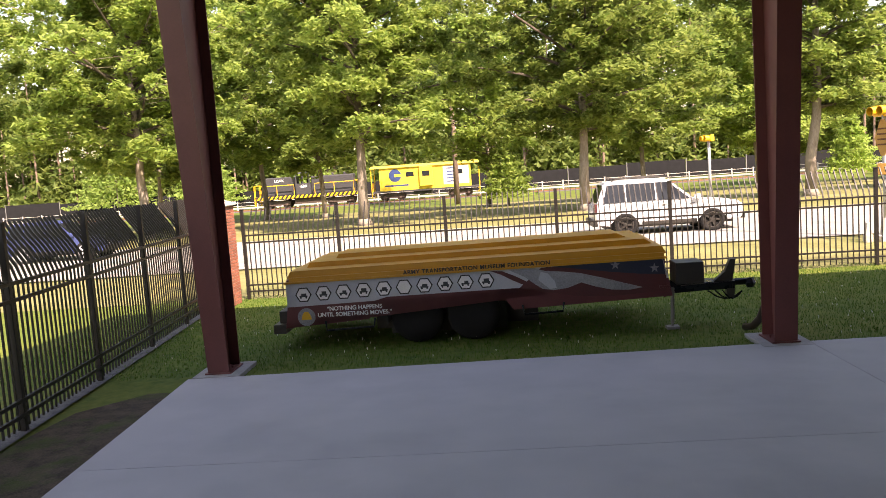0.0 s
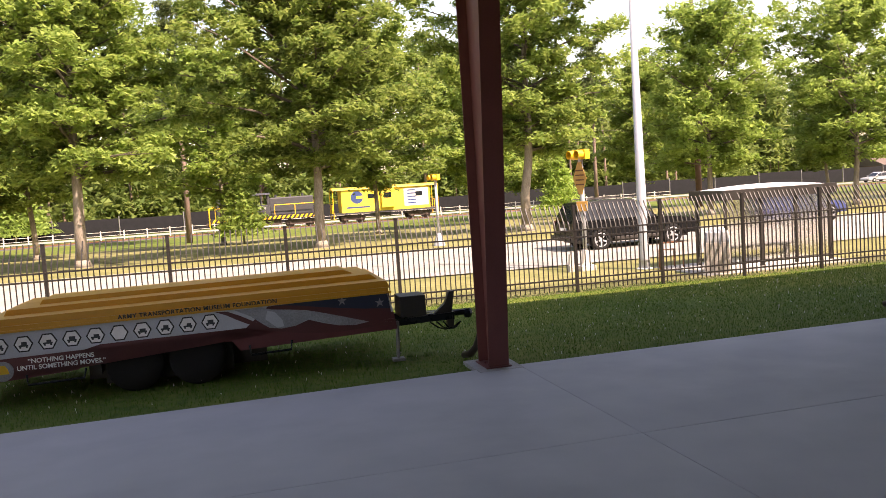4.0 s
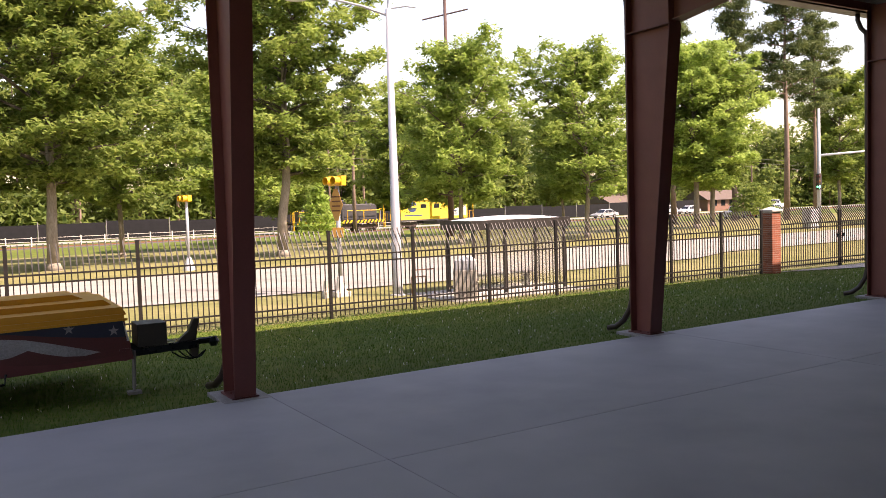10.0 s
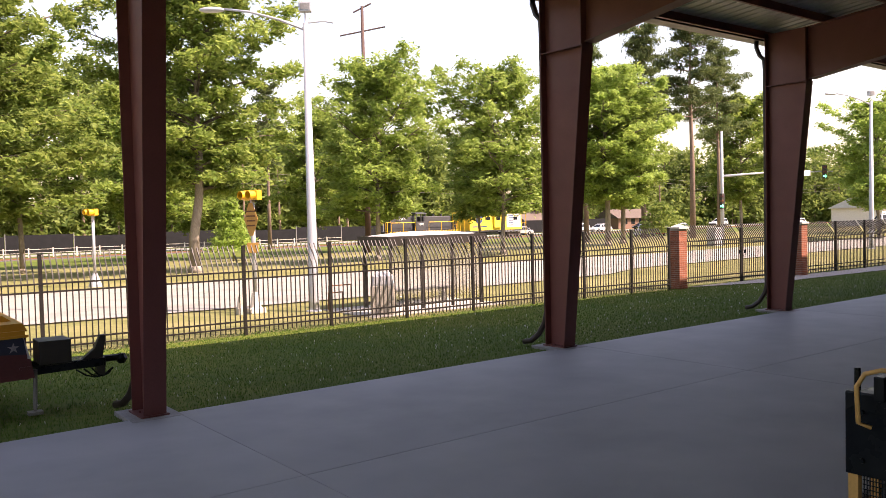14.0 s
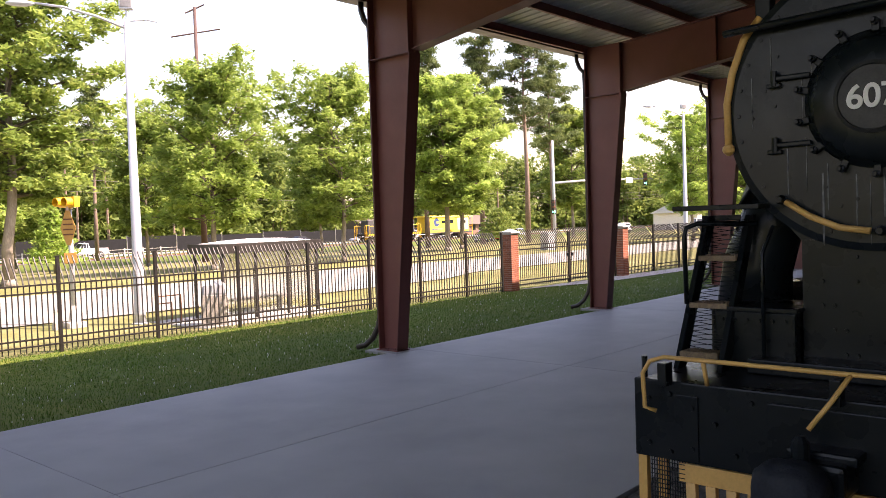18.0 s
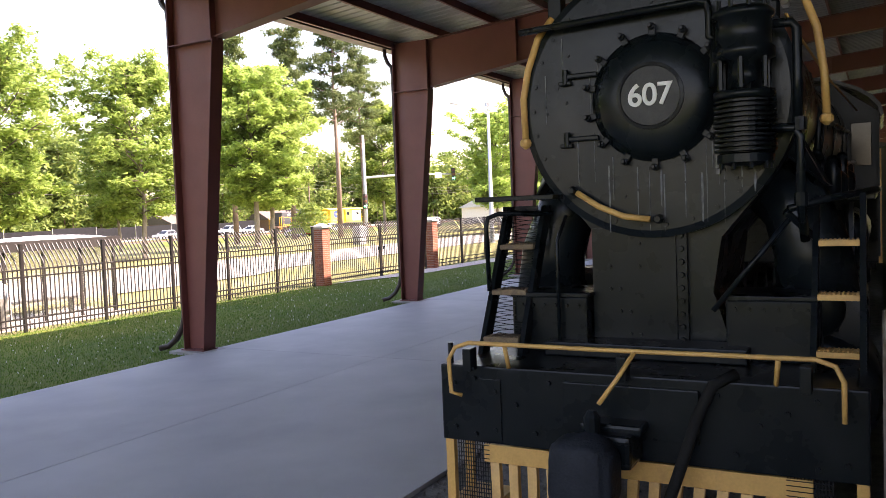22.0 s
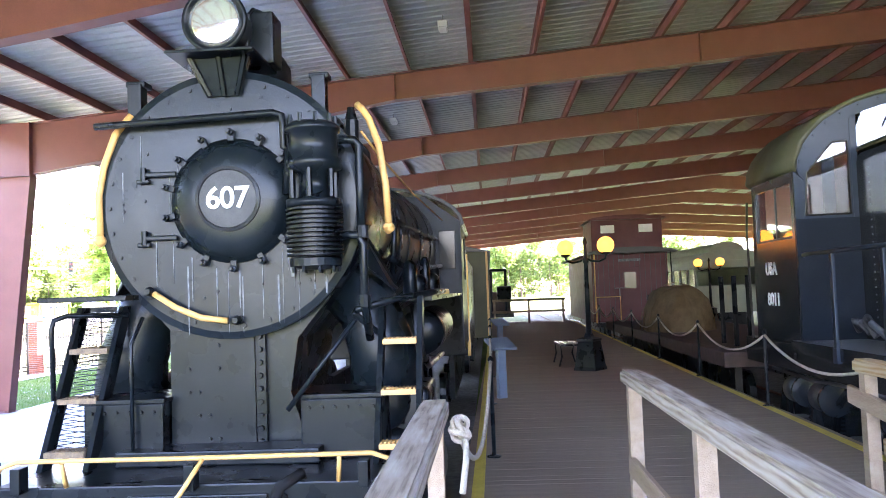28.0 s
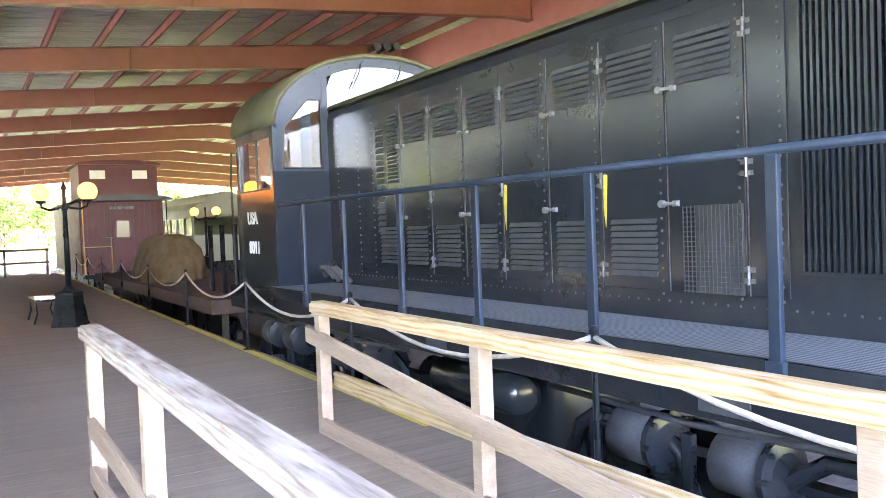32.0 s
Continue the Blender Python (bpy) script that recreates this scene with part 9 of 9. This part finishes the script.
for x, y, rz, paint, kind, lab in ((97, 74, 20, "car_red", "sedan", "red car parked by the far houses"),
                                   (103, 75, 15, "car_silver", "suv", "silver suv parked by the far houses"), (92, 73, 25, "car_white", "pickup", "white pickup parked by the far houses"),
                                   (118, 66, 60, "car_white", "suv", "white suv parked in the far lot"), (112, 50, 70, "car_white", "pickup", "white pickup parked in the far lot"), (122, 52, 80, "car_dark", "suv", "dark suv parked in the far lot"),
                                   (130, 50, 100, "car_silver", "sedan", "silver car parked in the far lot"), (116, 44, 75, "car_red", "suv", "red suv parked in the far lot"), (134, 40, 90, "car_white", "suv", "white suv parked in the far lot"),
                                   (97.5, 104, 180, "car_silver", "sedan", "silver car halted on the far road"), (112, 104, 180, "car_white", "suv", "white suv halted on the far road"), (118, 104, 180, "car_white", "sedan", "white car halted on the far road")):
    car(lab, paint, 4.7 if kind != "pickup" else 5.6, 1.85, 1.5 if kind == "sedan" else 1.75, kind, pose(x, y, ground_z(y), 0, 0, rz), "parked and halted cars")


# ---- passing train ----
def truck_set(parent, xc, base, r, y=0.95):
    for s in (-1, 1):
        bm = bmesh.new()
        prism(bm, [(xc - base * 0.75, s * y - 0.06, 0.75), (xc - base * 0.3, s * y - 0.06, 0.82), (xc + base * 0.3, s * y - 0.06, 0.82), (xc + base * 0.75, s * y - 0.06, 0.75), (xc + base * 0.7, s * y - 0.06, 0.4), (xc + 0.2, s * y - 0.06, 0.3), (xc - 0.2, s * y - 0.06, 0.3), (xc - base * 0.7, s * y - 0.06, 0.4)], (0, 0.12, 0))
        t = part("truck_frame", bm, "truck", parent)
    for dx in (-base / 2, base / 2):
        bm = bmesh.new()
        for s in (-1, 1):
            lathe(bm, [(0.1, -0.06), (r, -0.05), (r + 0.02, 0.03), (0.1, 0.06)], 20, pose(xc + dx, s * 0.76, r) @ AY)
            bbox(bm, xc + dx - 0.14, xc + dx + 0.14, s * y - 0.12 if s < 0 else s * y, s * y if s < 0 else s * y + 0.12, r - 0.14, r + 0.14, 0.02)
        tube(bm, [(xc + dx, -0.8, r), (xc + dx, 0.8, r)], 0.07, 8)
        part("wheelset", bm, "truck", t)


def passing_switcher():
    s = thing("switcher_locomotive", "black and yellow end-cab diesel switcher rolling on the far track", "locomotive")
    bm = bmesh.new()
    bbox(bm, -6.0, 6.0, -1.4, 1.4, 1.25, 1.45, 0.02)
    part("deck", bm, "loco_grey", s)
    bm = bmesh.new()
    bbox(bm, -5.3, -1.3, -0.85, 0.85, 1.45, 3.55, 0.12)
    part("rear_hood", bm, "loco_grey", s)
    bm = bmesh.new()
    bbox(bm, 0.4, 5.3, -0.85, 0.85, 1.45, 3.45, 0.12)
    part("front_hood", bm, "loco_grey", s)
    bm = bmesh.new()
    bbox(bm, -1.3, 0.4, -1.4, 1.4, 1.45, 2.7, 0.04)
    cab = part("cab", bm, "loco_grey", s)
    for x in (-1.22, -0.45, 0.32):
        for y in (-1.36, 1.36):
            bm = bmesh.new()
            box(bm, x - 0.07, x + 0.07, y - 0.05, y + 0.05, 2.68, 3.85)
            part("cab_pillar", bm, "loco_grey", cab)
    bm = bmesh.new()
    pr = [(1.5 * math.cos(a), 3.82 + 0.22 * math.sin(a)) for a in (math.pi * k / 10 for k in range(11))]
    prism(bm, [(-1.4, y, z) for y, z in pr], (1.9, 0, 0))
    part("cab_roof", bm, "loco_grey", cab)
    for y in (-1.42, 1.42):
        bm = bmesh.new()
        box(bm, -6.0, 6.0, y - 0.02, y + 0.02, 1.05, 1.45)
        sill = part("sill", bm, "ink", s)
        for k in range(24):
            x = -5.9 + 0.5 * k
            bm = bmesh.new()
            prism(bm, [(x, y + math.copysign(0.022, y), 1.07), (x + 0.25, y + math.copysign(0.022, y), 1.07), (x + 0.5, y + math.copysign(0.022, y), 1.43), (x + 0.25, y + math.copysign(0.022, y), 1.43)], (0, math.copysign(0.006, y), 0))
            part("hazard_stripe", bm, "safety_yellow", sill)
        for x0, x1 in ((-5.5, -1.5), (0.9, 5.4)):
            bm = bmesh.new()
            tube(bm, [(x0, y, 1.45), (x0, y, 2.62), (x1, y, 2.62), (x1, y, 1.45)], 0.05, 6)
            tube(bm, [((x0 + x1) / 2, y, 1.45), ((x0 + x1) / 2, y, 2.62)], 0.05, 6)
            part("handrail", bm, "safety_yellow", s)
    for e in (-1, 1):
        for y in (-1.2, 1.2):
            bm = bmesh.new()
            for dy in (-0.2, 0.2):
                tube(bm, [(e * 6.15, y + dy, 0.35), (e * 6.15, y + dy, 2.7), (e * 5.6, y + dy, 2.75)], 0.045, 6)
            for z in (0.45, 0.78, 1.1, 1.42):
                box(bm, e * 6.15 - 0.1, e * 6.15 + 0.1, y - 0.2, y + 0.2, z, z + 0.05)
            part("step_ladder", bm, "safety_yellow", s)
        bm = bmesh.new()
        bbox(bm, e * 6.3 - 0.25, e * 6.3 + 0.25, -0.15, 0.15, 0.75, 1.05, 0.03)
        part("coupler", bm, "truck", s)
    bm = bmesh.new()
    for x in (1.2, 2.8, 4.2):
        lathe(bm, [(0.12, 3.4), (0.14, 3.75)], 10, pose(x, 0, 0))
    part("exhaust", bm, "loco_grey", s)
    for x, z, w, t in ((-3.3, 3.12, 1.3, "USAX"), (-0.45, 2.35, 0.9, "1600")):
        lettering("lettering", t, 0.44, "white_paint", s, pose(x, -0.86 if z > 3 else -1.41, z, 90), "white letters", 0.01)
    truck_set(s, -3.7, 2.2, 0.46)
    truck_set(s, 3.7, 2.2, 0.46)
    bm = bmesh.new()
    bbox(bm, -1.6, 1.6, -1.1, 1.1, 0.4, 1.05, 0.08)
    part("fuel_tank", bm, "truck", s)
    return s


def passing_caboose():
    c = thing("yellow_caboose", "bright yellow bay-window caboose rolling on the far track", "caboose")
    L = 12.6
    bm = bmesh.new()
    bbox(bm, -5.2, 5.2, -1.42, 1.42, 1.15, 3.75, 0.03)
    part("body", bm, "train_yellow", c)
    bm = bmesh.new()
    pr = [(1.6 * math.cos(a), 3.74 + 0.30 * math.sin(a)) for a in (math.pi * k / 12 for k in range(13))]
    prism(bm, [(-6.2, y, z) for y, z in pr], (12.4, 0, 0))
    part("roof", bm, "train_yellow", c)
    for y in (-1, 1):
        bm = bmesh.new()
        bbox(bm, -0.6, 0.9, 1.42 if y > 0 else -1.72, 1.72 if y > 0 else -1.42, 1.5, 3.7, 0.05)
        bay = part("bay_window", bm, "train_yellow", c)
        for x in (0.15,):
            bm = bmesh.new()
            yy = y * 1.725
            bbox(bm, x - 0.42, x + 0.42, yy - 0.01, yy + 0.01, 2.6, 3.2, 0.005)
            part("window_pane", bm, "dark_glass", bay)
    for x, w, z0, z1 in ((-1.7, 0.45, 2.65, 3.15), (3.9, 0.4, 2.6, 3.1)):
        bm = bmesh.new()
        bbox(bm, x - w, x + w, -1.44, -1.42, z0, z1, 0.004)
        part("window", bm, "dark_glass", c)
    bm = bmesh.new()
    box(bm, 2.1, 5.0, -1.426, -1.42, 1.5, 3.55)
    part("cream_panel", bm, "capstone", c, "cream side panel")
    for z in (1.75, 2.12, 2.49, 2.86, 3.23):
        bm = bmesh.new()
        box(bm, 2.5, 3.5, -1.434, -1.426, z, z + 0.14)
        part("blue_bar", bm, "train_blue", c)
    bm = bmesh.new()
    lathe(bm, [(0.72, 0), (0.72, 0.012), (0.45, 0.012)], 28, pose(-3.4, -1.42, 2.85, 90))
    e = part("round_emblem", bm, "train_blue", c, "round blue emblem")
    bm = bmesh.new()
    box(bm, -3.5, -2.7, -1.445, -1.434, 2.7, 3.0)
    part("emblem_bar", bm, "train_yellow", e)
    bm = bmesh.new()
    box(bm, -4.6, -1.9, -1.43, -1.42, 1.62, 1.80)
    part("lettering_bar", bm, "train_blue", c)
    bm = bmesh.new()
    bbox(bm, -6.2, 6.2, -1.4, 1.4, 0.95, 1.15, 0.02)
    part("frame", bm, "loco_grey", c)
    for s in (-1, 1):
        bm = bmesh.new()
        for y in (-1.38, 1.38):
            tube(bm, [(s * 6.15, y, 0.4), (s * 6.15, y, 3.7)], 0.05, 6)
            tube(bm, [(s * 6.15, y, 2.1), (s * 6.15, y * 0.3, 2.1), (s * 6.15, y * 0.3, 1.1)], 0.045, 6)
            for z in (0.45, 0.8):
                box(bm, s * 6.05 - 0.15, s * 6.05 + 0.15, y - 0.1, y + 0.1, z, z + 0.05)
        part("end_rail", bm, "safety_yellow", c)
    truck_set(c, -3.9, 1.9, 0.42)
    truck_set(c, 3.9, 1.9, 0.42)
    bm = bmesh.new()
    bbox(bm, -1.5, 0.6, -0.9, 0.9, 0.55, 0.95, 0.05)
    part("tool_box", bm, "loco_grey", c)
    return c


switcher = passing_switcher()
caboose2 = passing_caboose()
TZ = ground_z(95)
for s in (-1, 1):
    bm = bmesh.new()
    prism(bm, [(-250, 95 + s * 0.755 - 0.06, TZ), (-250, 95 + s * 0.755 + 0.06, TZ), (-250, 95 + s * 0.755 + 0.036, TZ + 0.16), (-250, 95 + s * 0.755 - 0.036, TZ + 0.16)], (650, 0, 0))
    structure("trim_track_rail", bm, "rust", "rusty rail of the far track")
bm = bmesh.new()
prism(bm, [(-250, 93, TZ - 0.05), (-250, 97, TZ - 0.05), (-250, 96.4, TZ + 0.08), (-250, 93.6, TZ + 0.08)], (650, 0, 0))
structure("ground_track_bed", bm, "ballast", "stone bed of the far track")


# ---- movement ----
def steady(x0, v, y, z, rz, stop=1e9, lead=((0, 32), (0, 0))):
    """Rows for a thing rolling along x at one speed, with a small lead that changes on the way; it halts at stop."""
    ts = [0, 0.1, 0.2, 0.4, 0.7] + [0.5 * k for k in range(2, 64)] + [31.8, 31.9, 32]
    return [(t, pose(max(-stop, min(stop, x0 + v * t + float(np.interp(t, *lead)))), y, z, 0, 0, rz)) for t in ts]


def roll(wheel, v, r, t_end):
    """Spins a wheel about its axle for as long as its car is near."""
    at = wheel.matrix_basis.translation.copy()
    rows, t = [], 0.0
    while t <= t_end:
        rows.append((t, pose(at.x, at.y, at.z, 0, math.degrees(v * t / r), 0)))
        t += 1 / FPS
    rows.append((32, rows[-1][1]))
    walk(wheel, rows)


def motions():
    for (c, wheels), x0, v, y, rz, near, lead in ((white_suv, 6.7, 10.5, 28.3, 0, 1.4, ((0, 32), (0, 0))), (blue_suv, -14.7, 10.0, 32.2, 0, 4.6, ((0, 1, 2, 3, 32), (-1.05, 0, 0.45, 0.5, 0.5))),
                                                  (dark_suv, -25.9, 10.2, 28.3, 0, 4.6, ((0, 2, 3, 4, 32), (-0.3, 0, 0.42, 0.5, 0.5)))):
        walk(c, steady(x0, v, y, ROAD_Z, rz, 150, lead))
        for w in wheels:
            roll(w, v, 0.39, near)
    for (c, wheels), x0, v in ((far_car, -39, -12.0), (far_pickup, 62 + 12 * 17, -12.0), (far_dark, 91 + 12 * 17.5, -12.0), (far_suv, 99 + 12 * 19, -12.0)):
        walk(c, steady(x0, v, 106, GZ + 0.06, 180, 330))
    walk(caboose2, steady(-6.1, 6.36, 95, TZ + 0.16, 0))
    walk(switcher, steady(-19.7, 6.36, 95, TZ + 0.16, 0))


motions()
